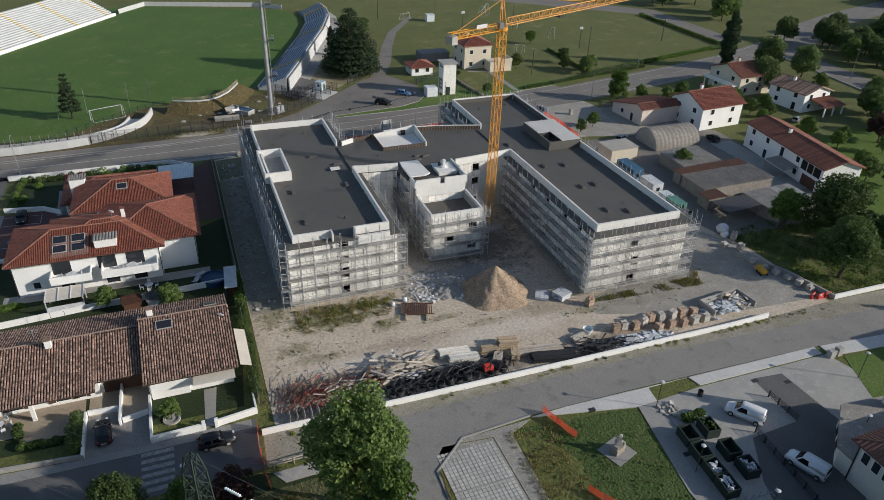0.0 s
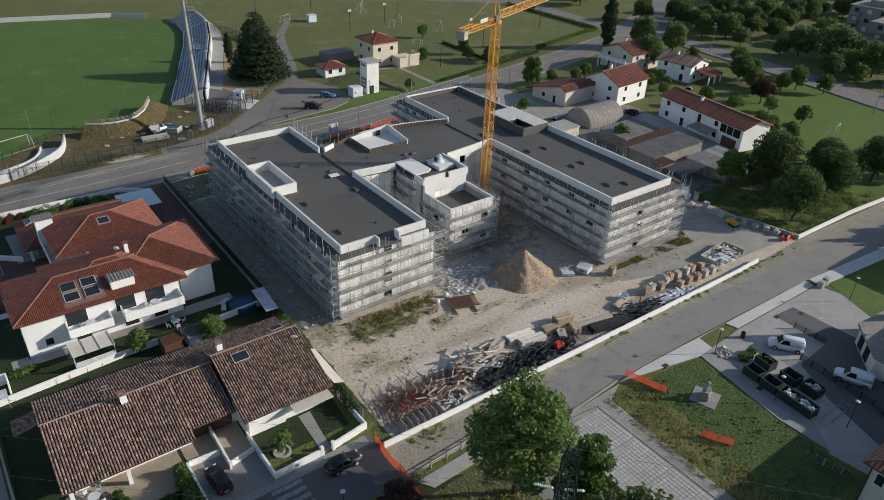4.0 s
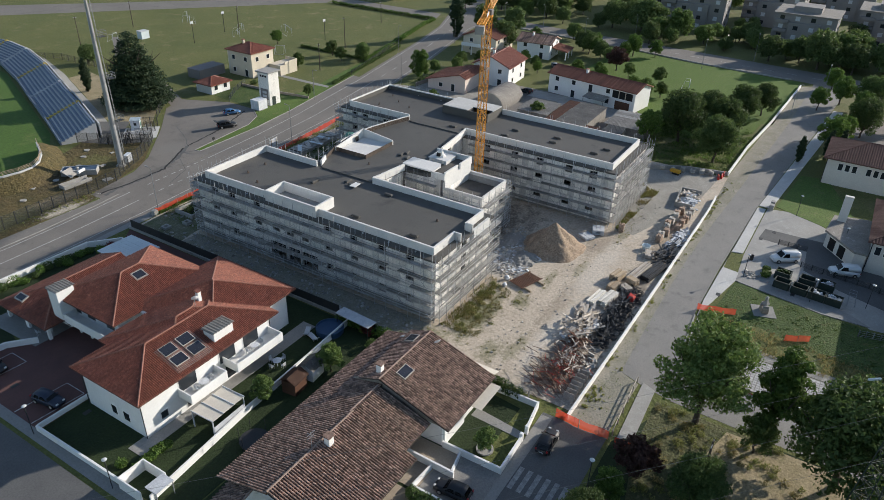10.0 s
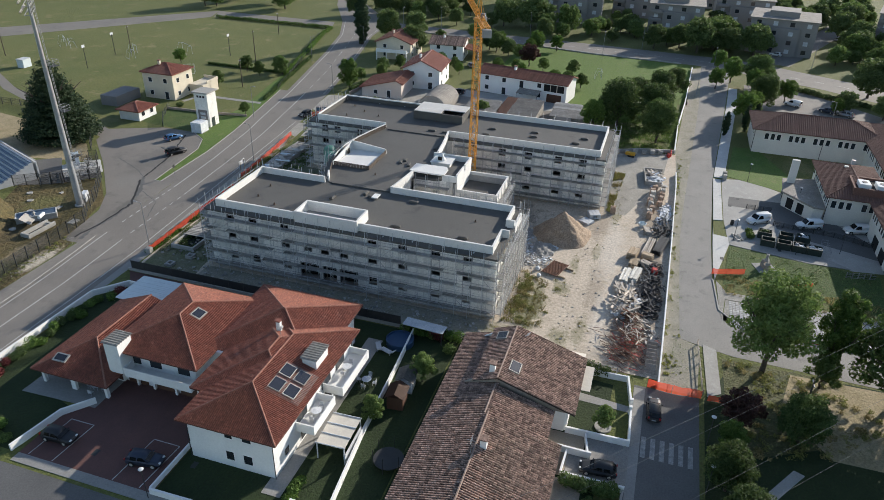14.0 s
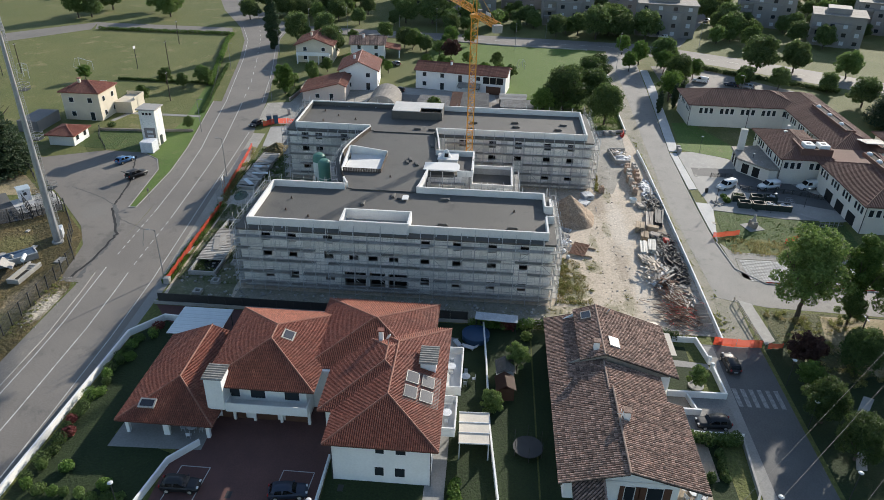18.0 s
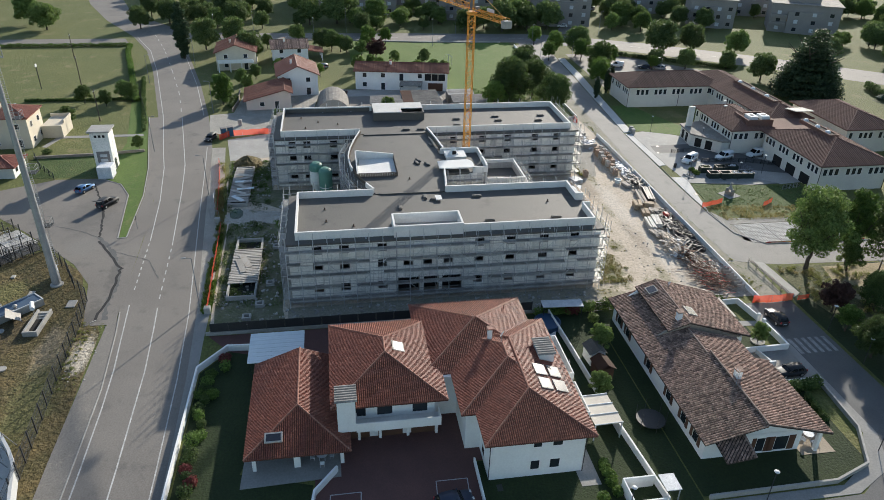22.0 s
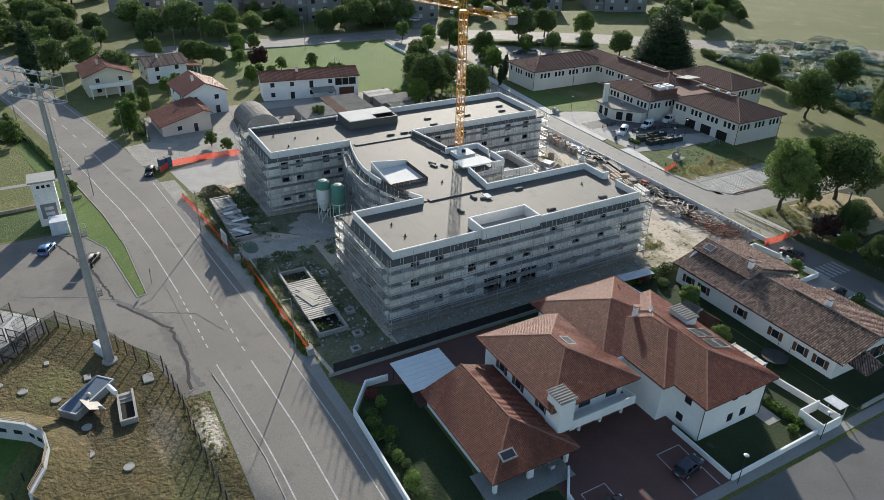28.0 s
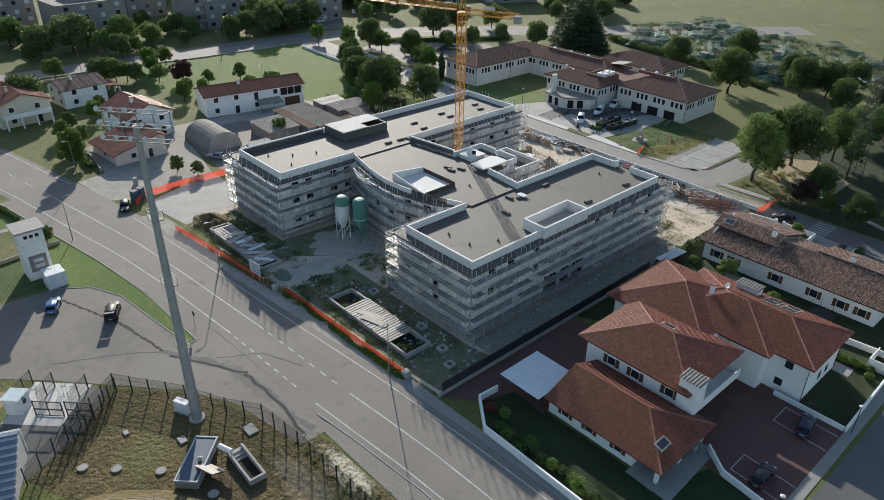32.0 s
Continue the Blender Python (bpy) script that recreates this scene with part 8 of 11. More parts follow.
part("trolley", boxes((-0.6, 0.6, -0.5, 0.5, -0.3, 0)), DARK_STEEL, crane, at=Matrix.Translation(JIB * 14 + Vector((0, 0, 35.1))) @ pose(0, 0, 0, 0, 0, 22))
part("control_box", boxes((-0.4, 0.4, -0.35, 0.35, 0, 0.9), bevel=0.04), GREY_WALL, crane, at=Matrix.Translation(JIB * -1.0 + Vector((0.3, -0.5, 35.0))))
part("sign_board", boxes((-1.1, 1.1, -0.03, 0.03, 0, 0.55)), PLASTIC_BAG, crane, "plain white board on the counter jib", at=Matrix.Translation(JIB * -5 + Vector((0.2, -0.5, 35.6))) @ pose(0, 0, 0, 0, 0, 22))

# ---- heaps ----
def heap(name, x, y, rx, ry, h, mat, label, seed, rough_n=0.35, spikes=40):
    bm = bmesh.new()
    n, m = 72, 26
    rows = []
    for j in range(m + 1):
        f = j / m
        ring = []
        for k in range(n):
            a = 2 * math.pi * k / n
            p = Vector((math.cos(a) * (1 - f), math.sin(a) * (1 - f), 0))
            w = noise.noise(Vector((math.cos(a) * 2, math.sin(a) * 2, seed))) * 0.22
            z = h * (f ** 1.1) + (noise.noise(Vector((p.x * 4 + seed, p.y * 4, f * 3))) * 0.6 + noise.noise(Vector((p.x * 13 + seed, p.y * 13, f * 9))) * 0.45) * rough_n * math.sin(math.pi * min(1, f * 0.9 + 0.1))
            ring.append(bm.verts.new((p.x * rx * (1 + w), p.y * ry * (1 + w), max(-0.05, z - 0.03))))
        rows.append(ring)
    for a, b in zip(rows, rows[1:]):
        for k in range(n):
            q = (k + 1) % n
            if len({a[k], a[q], b[q], b[k]}) == 4:
                bm.faces.new((a[k], a[q], b[q], b[k]))
    bmesh.ops.remove_doubles(bm, verts=bm.verts, dist=0.01)
    ob = solo(name, bm, mat, label, "heap", at=pose(x, y, 0.02), smooth=True)
    return ob


heap("soil_mound", 38.0, 80.2, 5.4, 5.2, 4.8, SAND_HEAP, "large pointed heap of tan soil", 3.1, 0.55)
heap("soil_heap", 64.5, 143.6, 4.6, 3.4, 2.0, STRAW, "low overgrown heap of soil", 5.2)
heap("rubble_heap", 31.5, 82.5, 3.4, 2.4, 0.9, RUBBLE, "low heap of pale rubble beside the sand", 7.7)
heap("rubble_heap", 36.0, 87.0, 3.6, 2.2, 0.6, RUBBLE, "scattered pale rubble on bare soil", 9.7)


def chips(name, poly, count, s0, s1, mat, label, seed, category="rubble", flat_z=0.5):
    """Loose broken pieces over a patch."""
    r = random.Random(seed)
    xs, ys = [p[0] for p in poly], [p[1] for p in poly]
    bm = bmesh.new()
    k = 0
    while k < count:
        x, y = r.uniform(min(xs), max(xs)), r.uniform(min(ys), max(ys))
        if not inside(poly, x, y):
            continue
        k += 1
        s = r.uniform(s0, s1)
        m = Matrix.Translation((x, y, s * 0.25)) @ Euler((r.uniform(-0.4, 0.4), r.uniform(-0.4, 0.4), r.uniform(0, 6.3))).to_matrix().to_4x4() @ Matrix.Diagonal((s, s * r.uniform(0.4, 1), s * flat_z, 1))
        f = box(bm, -0.5, 0.5, -0.5, 0.5, -0.5, 0.5)
        for v in {v for q in f for v in q.verts}:
            v.co = m @ (v.co * r.uniform(0.7, 1.1))
    return solo(name, bm, mat, label, category, "stuff")


chips("rubble", [(24, 81), (34, 80), (42, 88), (34, 91), (25.5, 88)], 760, 0.08, 0.42, RUBBLE, "pale rubble and broken blocks on the ground", 1)
chips("rubble", [(3, 86), (6.6, 86), (6.6, 134), (3, 142)], 260, 0.12, 0.5, RUBBLE, "broken stones beside the wall", 2)
chips("rubble", [(8, 134.5), (25, 134), (36, 138), (36, 143), (8, 143)], 220, 0.12, 0.55, RUBBLE, "broken stones among weeds", 3)
chips("rubble", [(-6, 157.5), (6, 158), (8, 161), (-8, 160.5)], 60, 0.06, 0.2, RUBBLE, "pale stones on the shoulder", 4)
chips("rubble", [(46, 138), (66, 139), (66, 147), (46, 145)], 120, 0.15, 0.5, RUBBLE, "stones on weedy ground", 5)
chips("rubble", [(3, 70), (30, 72), (60, 69), (72, 69), (70, 72), (40, 75), (6, 80)], 150, 0.08, 0.3, RUBBLE, "scattered small stones on the soil", 6)


def bag(x, y, s, mat=PLASTIC_BAG, label="white builder's bag, slumped and full", turn=0):
    bm = bmesh.new()
    bmesh.ops.create_icosphere(bm, subdivisions=2, radius=0.5)
    for v in bm.verts:
        v.co.x = max(-0.42, min(0.42, v.co.x * 1.2))
        v.co.y = max(-0.42, min(0.42, v.co.y * 1.2))
        v.co += Vector((noise.noise(v.co * 4 + Vector((x, y, 0))) * 0.12, noise.noise(v.co * 4 + Vector((y, x, 3))) * 0.12, 0))
        v.co.z = max(0, v.co.z + 0.42 + noise.noise(v.co * 5 + Vector((x, 0, y))) * 0.15)
    return solo("builders_bag", bm, mat, label, "bag", group="builder's bags", at=pose(x, y, 0.03, 0, 0, turn) @ Matrix.Diagonal((s, s, s, 1)), smooth=True)


for x, y, s in ((24.2, 82.0, 0.8), (22.2, 81.4, 0.7)):
    bag(x, y, s, turn=x * 40)
grate = thing("steel_grating", (25.2, 79.2, 0), "rusty steel grating panel propped on timbers", "grating", turn=-18)
part("panel", boxes(*[(-2.2 + k * 0.3, -2.05 + k * 0.3, -1.3, 1.3, 0.35, 0.45) for k in range(15)], (-2.3, 2.4, -1.35, -1.25, 0.33, 0.47), (-2.3, 2.4, 1.25, 1.35, 0.33, 0.47)), RUST, grate)
for x in (-1.6, 1.4):
    part("timber", boxes((x - 0.1, x + 0.1, -2.6, 1.6, 0.02, 0.33)), TIMBER, grate)

# ---- stores along the south wall ----
def planks(name, x, y, turn, n, layers, length, w, t, mat, label, mess=0.1, category="timber stack"):
    root = thing(name, (x, y, 0.03), label, category, turn=turn)
    r = random.Random(int(x * 10 + y * 7))
    for k in (-0.35, 0.35):
        part("bearer", boxes((k * length - 0.06, k * length + 0.06, -n * w / 2, n * w / 2, 0, 0.1)), mat, root)
    me = mesh_of("plank", boxes((-length / 2, length / 2, -w * 0.46, w * 0.46, 0, t * 0.94)), mat)
    for j in range(layers):
        for i in range(n):
            if j and r.random() < 0.12:
                continue
            part("plank", me, None, root, at=pose(r.uniform(-mess, mess) * length * 0.6, (i - (n - 1) / 2) * w + r.uniform(-1, 1) * mess * 0.1, 0.1 + j * t, 0, 0, r.uniform(-1, 1) * mess * 30))
    return root


def loose(name, x, y, n, length, r0, mat, label, spread, seed, category="debris", height=0.8, thick=0.06):
    """A tangle of loose lengths, each leaning on the others."""
    r = random.Random(seed)
    bm = bmesh.new()
    for k in range(n):
        a = r.gauss(0, 0.5) + r0
        px, py, pz = r.gauss(0, spread[0]), r.gauss(0, spread[1]), abs(r.gauss(0, height * 0.5)) + 0.08
        l = length * r.uniform(0.4, 1.0)
        tilt = r.uniform(-0.25, 0.25)
        d = Vector((math.cos(a), math.sin(a), tilt)) * l / 2
        p, q = Vector((px, py, pz)) - d, Vector((px, py, pz)) + d
        p.z, q.z = max(0.05, p.z), max(0.05, q.z)
        if thick > 0.04:
            u = Vector((-math.sin(a), math.cos(a), 0)) * thick * 1.6
            h = Vector((0, 0, thick * 0.6))
            vs = [bm.verts.new(c) for c in (p - u - h, q - u - h, q + u - h, p + u - h, p - u + h, q - u + h, q + u + h, p + u + h)]
            for f in ((3, 2, 1, 0), (4, 5, 6, 7), (0, 1, 5, 4), (1, 2, 6, 5), (2, 3, 7, 6), (3, 0, 4, 7)):
                bm.faces.new([vs[i] for i in f])
        else:
            tube(bm, p, q, thick, 4)
    return solo(name, bm, mat, label, category, "stuff", at=pose(x, y, 0.03))


def coil(x, y, r, n, mat, label):
    bm = bmesh.new()
    rnd = random.Random(int(x * 100))
    for k in range(n):
        rr, z = r * rnd.uniform(0.75, 1.05), 0.06 + k * 0.09
        ox, oy = rnd.uniform(-0.08, 0.08), rnd.uniform(-0.08, 0.08)
        pts = [(ox + rr * math.cos(2 * math.pi * i / 18), oy + rr * math.sin(2 * math.pi * i / 18), z + 0.03 * math.sin(i * 1.3 + k)) for i in range(18)]
        for p, q in zip(pts, pts[1:] + pts[:1]):
            tube(bm, p, q, 0.045, 5)
    return solo("hose_coil", bm, mat, label, "hose coil", group="coiled black pipes by the wall", at=pose(x, y, 0.04, rnd.uniform(-8, 8), rnd.uniform(-8, 8), 0))


chips("plastic_scraps", [(25, 80.6), (33, 80), (36, 88), (27, 88)], 170, 0.15, 0.6, PLASTIC_BAG, "crumpled white plastic scraps on rubble", 7, "plastic scraps", 0.35)
loose("steel_props", 6.0, 66.4, 130, 2.4, 1.3, RUST, "tangled heap of rusty steel props", (1.9, 1.6), 11, height=1.2, thick=0.032)
loose("steel_props", 10.0, 65.8, 90, 2.2, 0.7, RUST, "tangled heap of brown steel props", (2.0, 1.3), 12, height=1.3, thick=0.032)
loose("red_props", 7.0, 65.6, 44, 2.0, 0.9, SIGN_RED, "red painted steel props in a tangle", (2.2, 1.2), 25, height=1.1, thick=0.03)
loose("steel_frames", 10.4, 65.6, 60, 1.6, 0.2, OLD_TIMBER, "pale battens among rusty props", (2.0, 1.2), 13, height=1.3, thick=0.045)
loose("old_boards", 17.0, 67.4, 64, 3.0, -0.35, OLD_TIMBER, "messy heap of weathered boards", (1.2, 1.0), 14, height=1.5, thick=0.09)
loose("old_boards", 21.4, 67.2, 40, 2.6, 0.2, OLD_TIMBER, "heap of weathered boards", (1.1, 0.7), 15, height=1.1, thick=0.09)
loose("old_boards", 15.4, 66.6, 30, 2.2, 1.2, RUST, "rusty steel and broken boards in a heap", (0.9, 1.0), 16, height=1.3, thick=0.06)
loose("black_scrap", 22.5, 64.4, 80, 2.2, 0.2, PIPE_BLACK, "dark tangle of pipes and netting", (2.6, 0.8), 17, height=0.8, thick=0.05)
loose("black_scrap", 28.0, 64.2, 80, 2.4, 0.1, PIPE_BLACK, "dark tangle of pipes and netting", (2.4, 0.8), 18, height=0.8, thick=0.05)
loose("black_scrap", 46.0, 63.0, 70, 3.4, -0.1, PIPE_BLACK, "dark bundle of corrugated pipes", (1.8, 0.7), 19, height=0.9, thick=0.06)
loose("plastic_scrap", 52.6, 62.8, 50, 1.6, 0.3, PLASTIC_BAG, "pale plastic and pipe scraps", (2.4, 0.6), 20, height=0.5, thick=0.1)
loose("grey_tubes", 26.4, 65.2, 26, 3.0, 0.5, STEEL, "grey steel tubes leaning on black pipes", (1.0, 0.5), 22, height=1.2, thick=0.035)
planks("plank_bundle", 26.6, 68.0, -8, 5, 5, 4.2, 0.26, 0.16, PLANK_WHITE, "bundle of white-painted formwork planks", 0.04)
planks("plank_bundle", 27.4, 66.5, -9, 5, 5, 4.0, 0.26, 0.16, PLANK_WHITE, "bundle of white-painted formwork planks", 0.04)
planks("plank_stack", 22.9, 68.6, 12, 5, 4, 3.0, 0.24, 0.14, OLD_TIMBER, "stack of pale weathered formwork planks", 0.1)
planks("plank_stack", 31.4, 67.0, -10, 6, 5, 2.4, 0.24, 0.14, TIMBER, "stack of formwork planks", 0.1)
planks("plank_stack", 31.8, 65.2, 60, 5, 5, 1.8, 0.24, 0.14, OLD_TIMBER, "stack of short timber beams", 0.08)
planks("plank_stack", 34.2, 67.4, -12, 7, 7, 2.6, 0.22, 0.16, TIMBER, "tall stack of timber beams", 0.08)
planks("plank_stack", 34.2, 65.0, 70, 5, 6, 1.8, 0.22, 0.16, TIMBER, "stack of short timber beams", 0.08)
planks("pale_pole_bundle", 38.0, 65.0, -9, 7, 4, 6.2, 0.18, 0.15, OLD_TIMBER, "long pale poles stacked beside dark pipes", 0.05, "pole bundle")
planks("pipe_stack", 39.0, 63.0, -12, 9, 5, 6.0, 0.17, 0.16, PIPE_BLACK, "bundle of dark pipes beside the wall", 0.04, "pipe stack")
planks("plank_stack", 44.4, 65.4, 15, 6, 4, 2.2, 0.25, 0.14, OLD_TIMBER, "small stack of pale boards", 0.1)
for k in range(26):
    coil(16.2 + (k // 2) * 1.3 + random.uniform(-0.3, 0.3), 62.9 + (k % 2) * 1.3 + random.uniform(-0.3, 0.3), random.uniform(0.5, 0.68), random.choice((5, 7, 9)), PIPE_BLACK, "coil of black corrugated pipe on the ground")
drum = thing("red_drum", (29.6, 63.6, 0), "red plastic container among the scrap", "container")
part("body", boxes((-0.7, 0.7, -0.5, 0.5, 0.03, 0.95), bevel=0.08), SIGN_RED, drum)
part("lid", boxes((-0.5, 0.5, -0.35, 0.35, 0.95, 1.05), bevel=0.03), SIGN_RED, drum)
tub = thing("mixing_tub", (46.4, 66.6, 0), "pale blue round mixing tub", "tub")
part("tub", lathe(bmesh.new(), [(0.55, 0.03), (0.75, 0.8), (0.68, 0.8), (0.5, 0.1), (0, 0.1)], 16), POLY_ROOF, tub)

chips("white_scraps", [(14.4, 66.4), (20, 64.8), (23.4, 67), (15, 69.6)], 46, 0.3, 0.9, PLASTIC_BAG, "white sacks and foam pieces among boards", 52, "debris", 0.5)
chips("white_scraps", [(46, 61.8), (58, 61.6), (58, 64), (46, 64.4)], 80, 0.2, 0.8, PLASTIC_BAG, "pale scraps of plastic along the wall", 54, "debris", 0.5)
chips("white_scraps", [(9, 62.2), (14, 62.2), (14, 64), (9, 64)], 18, 0.4, 1.0, CONCRETE, "pale broken slabs beside the wall", 55, "debris", 0.3)
formwork = thing("formwork_rack", (3.6, 62.9, 0), "row of dark formwork panels leaning by the wall", "formwork")
for k in range(7):
    part("panel", boxes((-0.04, 0.04, -0.7, 0.7, 0.02, 1.05), bevel=0.01), OLD_SHEET, formwork, at=pose(k * 0.85, 0, 0, 0, 14, 0))
PALLET_BLOCK = mesh_of("block", boxes((-0.24, 0.24, -0.11, 0.11, 0, 0.19), bevel=0.01), material("hollow_brick", (0.42, 0.30, 0.22), 0.9, (0.34, 0.25, 0.19), None, 1.0, 7, 0.15, 0.2, per_object=0.25))
PALE_BLOCK = mesh_of("block", boxes((-0.24, 0.24, -0.11, 0.11, 0, 0.19), bevel=0.01), material("pale_block", (0.50, 0.47, 0.42), 0.9, (0.42, 0.39, 0.35), None, 1.0, 7, 0.12, 0.2, per_object=0.2))
SLAT = mesh_of("slat", boxes((-0.6, 0.6, -0.05, 0.05, 0, 0.02)), TIMBER)
FOOT = mesh_of("foot", boxes((-0.05, 0.05, -0.5, 0.5, 0, 0.1)), TIMBER)


def pallet(x, y, turn, layers, block, label):
    root = thing("block_pallet", (x, y, 0.03), label, "pallet", "pallets of blocks along the wall", turn)
    for k in (-0.5, 0, 0.5):
        part("foot", FOOT, None, root, at=pose(k, 0, 0))
    for k in range(5):
        part("slat", SLAT, None, root, at=pose(0, -0.42 + k * 0.21, 0.1))
    for j in range(layers):
        for i in range(2):
            for k in range(4):
                if j == layers - 1 and random.random() < 0.25:
                    continue
                part("block", block, None, root, at=pose((i - 0.5) * 0.5 + random.uniform(-0.01, 0.01), (k - 1.5) * 0.24, 0.12 + j * 0.195, 0, 0, random.uniform(-2, 2)))
    return root


for x, y, t, n, b in ((50.4, 65.6, -10, 6, 0), (51.8, 65.7, -5, 6, 1), (53.4, 65.2, 0, 6, 0), (55.0, 65.6, 8, 7, 1), (56.4, 65.9, 3, 7, 0), (58.0, 65.6, -4, 7, 1), (58.6, 63.9, 0, 6, 0), (59.8, 65.4, 8, 8, 1), (60.6, 63.7, 2, 6, 0), (61.6, 65.6, 0, 7, 0), (62.4, 63.6, 3, 6, 1), (63.4, 65.2, 5, 7, 0), (64.4, 63.6, 0, 6, 1), (56.6, 64.0, 12, 5, 0)):
    pallet(x, y, t, n, (PALLET_BLOCK, PALE_BLOCK)[b], "pallet stacked with brown hollow bricks" if b == 0 else "pallet stacked with pale concrete blocks")
for x, y, t, n in ((82.6, 76.6, 0, 5), (83.0, 74.6, 10, 4), (83.6, 72.4, 0, 3), (84.2, 70.6, 6, 4), (84.8, 68.6, 0, 3), (85.4, 66.8, 20, 4), (85.9, 65.0, 0, 4), (83.9, 78.6, 12, 6), (82.0, 80.4, 0, 4), (85.4, 82.0, 30, 7)):
    pallet(x, y, t, n, PALE_BLOCK, "pallet of pale concrete blocks by the low wall")
pallet(50.2, 72.4, 10, 7, PALLET_BLOCK, "tall pallet of brown bricks by the east wing")
planks("slab_stack", 47.2, 75.6, 20, 3, 3, 2.2, 0.7, 0.3, PLASTIC_BAG, "wrapped pale insulation slabs", 0.06, "insulation stack")
planks("slab_stack", 44.4, 76.6, 60, 3, 2, 2.2, 0.7, 0.2, PLASTIC_BAG, "pale insulation boards on the ground", 0.06, "insulation stack")

skip = thing("waste_pen", (70.2, 65.6, 0), "low concrete pen full of white plastic waste", "waste pen", turn=6)
part("pen_wall", boxes((-3.8, 3.9, 1.9, 2.1, 0.03, 1.0)), CONCRETE, skip)
part("pen_wall", boxes((3.7, 3.9, -1.9, 1.9, 0.03, 1.0)), CONCRETE, skip)
part("pen_wall", boxes((-3.9, -3.7, -1.2, 1.9, 0.03, 1.0)), CONCRETE, skip)
loose("waste_film", 69.6, 65.4, 130, 1.0, 0.0, PLASTIC_BAG, "crumpled white and bluish plastic waste", (1.4, 0.8), 23, "waste", 0.7, 0.13)
loose("waste_film", 72.2, 65.8, 60, 1.2, 0.6, OLD_TIMBER, "broken boards in the waste pen", (0.7, 0.8), 24, "waste", 0.7, 0.08)
mini = thing("mini_dumper", (82.0, 71.4, 0), "small yellow tracked site machine", "site machine", turn=80)
part("body", boxes((-0.9, 0.5, -0.5, 0.5, 0.35, 1.0), bevel=0.08), MACHINE_YELLOW, mini)
part("bucket", boxes((0.5, 1.2, -0.55, 0.55, 0.4, 1.0), bevel=0.06), MACHINE_YELLOW, mini)
for y in (-0.55, 0.55):
    part("track", boxes((-0.95, 0.7, y - 0.15, y + 0.15, 0.03, 0.4), bevel=0.12), RUBBER, mini)

# ---- walls and fences of the site ----
solo("perimeter_wall", strips([(0.4, 61.7), (14, 61.5), (40, 61.25), (67, 61.1), (74, 61.3)], 0.1, -0.05, 0.85), WHITE_WALL, "low white concrete wall along the street", "wall", "structure")
solo("perimeter_wall_east", strips([(87.6, 61.9), (106, 61.6), (130, 60.0), (169, 58.4)], 0.14, -0.05, 0.8), WHITE_WALL, "low pale wall beside the verge", "wall", "structure")
solo("wall_field_side", strips([(87.4, 62.0), (85.6, 70), (81.5, 77.4)], 0.15, -0.05, 0.9), CONCRETE, "low grey block wall at the site edge", "wall", "structure")
for x, y, a in ((87.0, 62.6, 0), (85.6, 62.7, 4), (84.6, 63.2, 20)):
    b = thing("road_barrier", (x, y, 0), "red and white plastic barrier across the site gate", "barrier", "barriers at the site gate", a)
    part("body", boxes((-0.6, 0.6, -0.2, 0.2, 0.02, 0.45), (-0.6, 0.6, -0.1, 0.1, 0.45, 0.95), bevel=0.03), SIGN_RED, b)
    part("stripe", boxes((-0.2, 0.2, -0.112, 0.112, 0.55, 0.85)), PLASTIC_BAG, b)
def wall_run(name, line, half, h, mat, label):
    return solo(name, strips(line, half, -0.05, h), mat, label, "wall", "structure")


wall_run("boundary_wall", [(1.7, 144.0), (1.6, 117.0), (1.7, 97)], 0.13, 0.5, CONCRETE, "pale plinth wall under a dark screen")
scr = thing("screen_fence", (1.7, 117, 0), "dark opaque screen panels on a pale plinth", "fence")
for k in range(18):
    y = -19.5 + k * 2.55
    part("post", boxes((-0.04, 0.04, y - 0.04, y + 0.04, 0.5, 1.95)), DARK_STEEL, scr)
    part("panel", boxes((-0.02, 0.02, y + 0.06, y + 2.49, 0.52, 1.9)), DARK_STEEL, scr)


def net_fence(line, h, label, mat=ORANGE_NET, post_gap=2.6, sag=0.15):
    """Plastic mesh on stakes, sagging between them."""
    root = thing("safety_fence", (*line[0], 0), label, "safety fence", "orange site fences")
    o = Vector((*line[0], 0))
    bm = bmesh.new()
    r = random.Random(int(line[0][0] * 10))
    k = 0
    for a, b in zip(line, line[1:]):
        n = max(1, round(math.dist(a, b) / (post_gap / 4)))
        prev = None
        for i in range(n + 1):
            p = Vector((*between(a, b, i / n), 0)) - o
            w = abs(math.sin(math.pi * i / 4))
            wob = Vector((r.uniform(-0.06, 0.06), r.uniform(-0.06, 0.06), 0))
            row = [bm.verts.new(p + wob + Vector((0, 0, z))) for z in (0.06, h * 0.35, h * 0.7, h - sag * w)]
            if prev:
                for j in range(3):
                    bm.faces.new((prev[j], row[j], row[j + 1], prev[j + 1]))
            prev = row
            if i % 4 == 0:
                part("stake", tubes([(p, p + Vector((0, 0, h + 0.12)))], 0.025), STEEL, root)
    part("net", bm, mat, root, "orange plastic mesh")
    return root


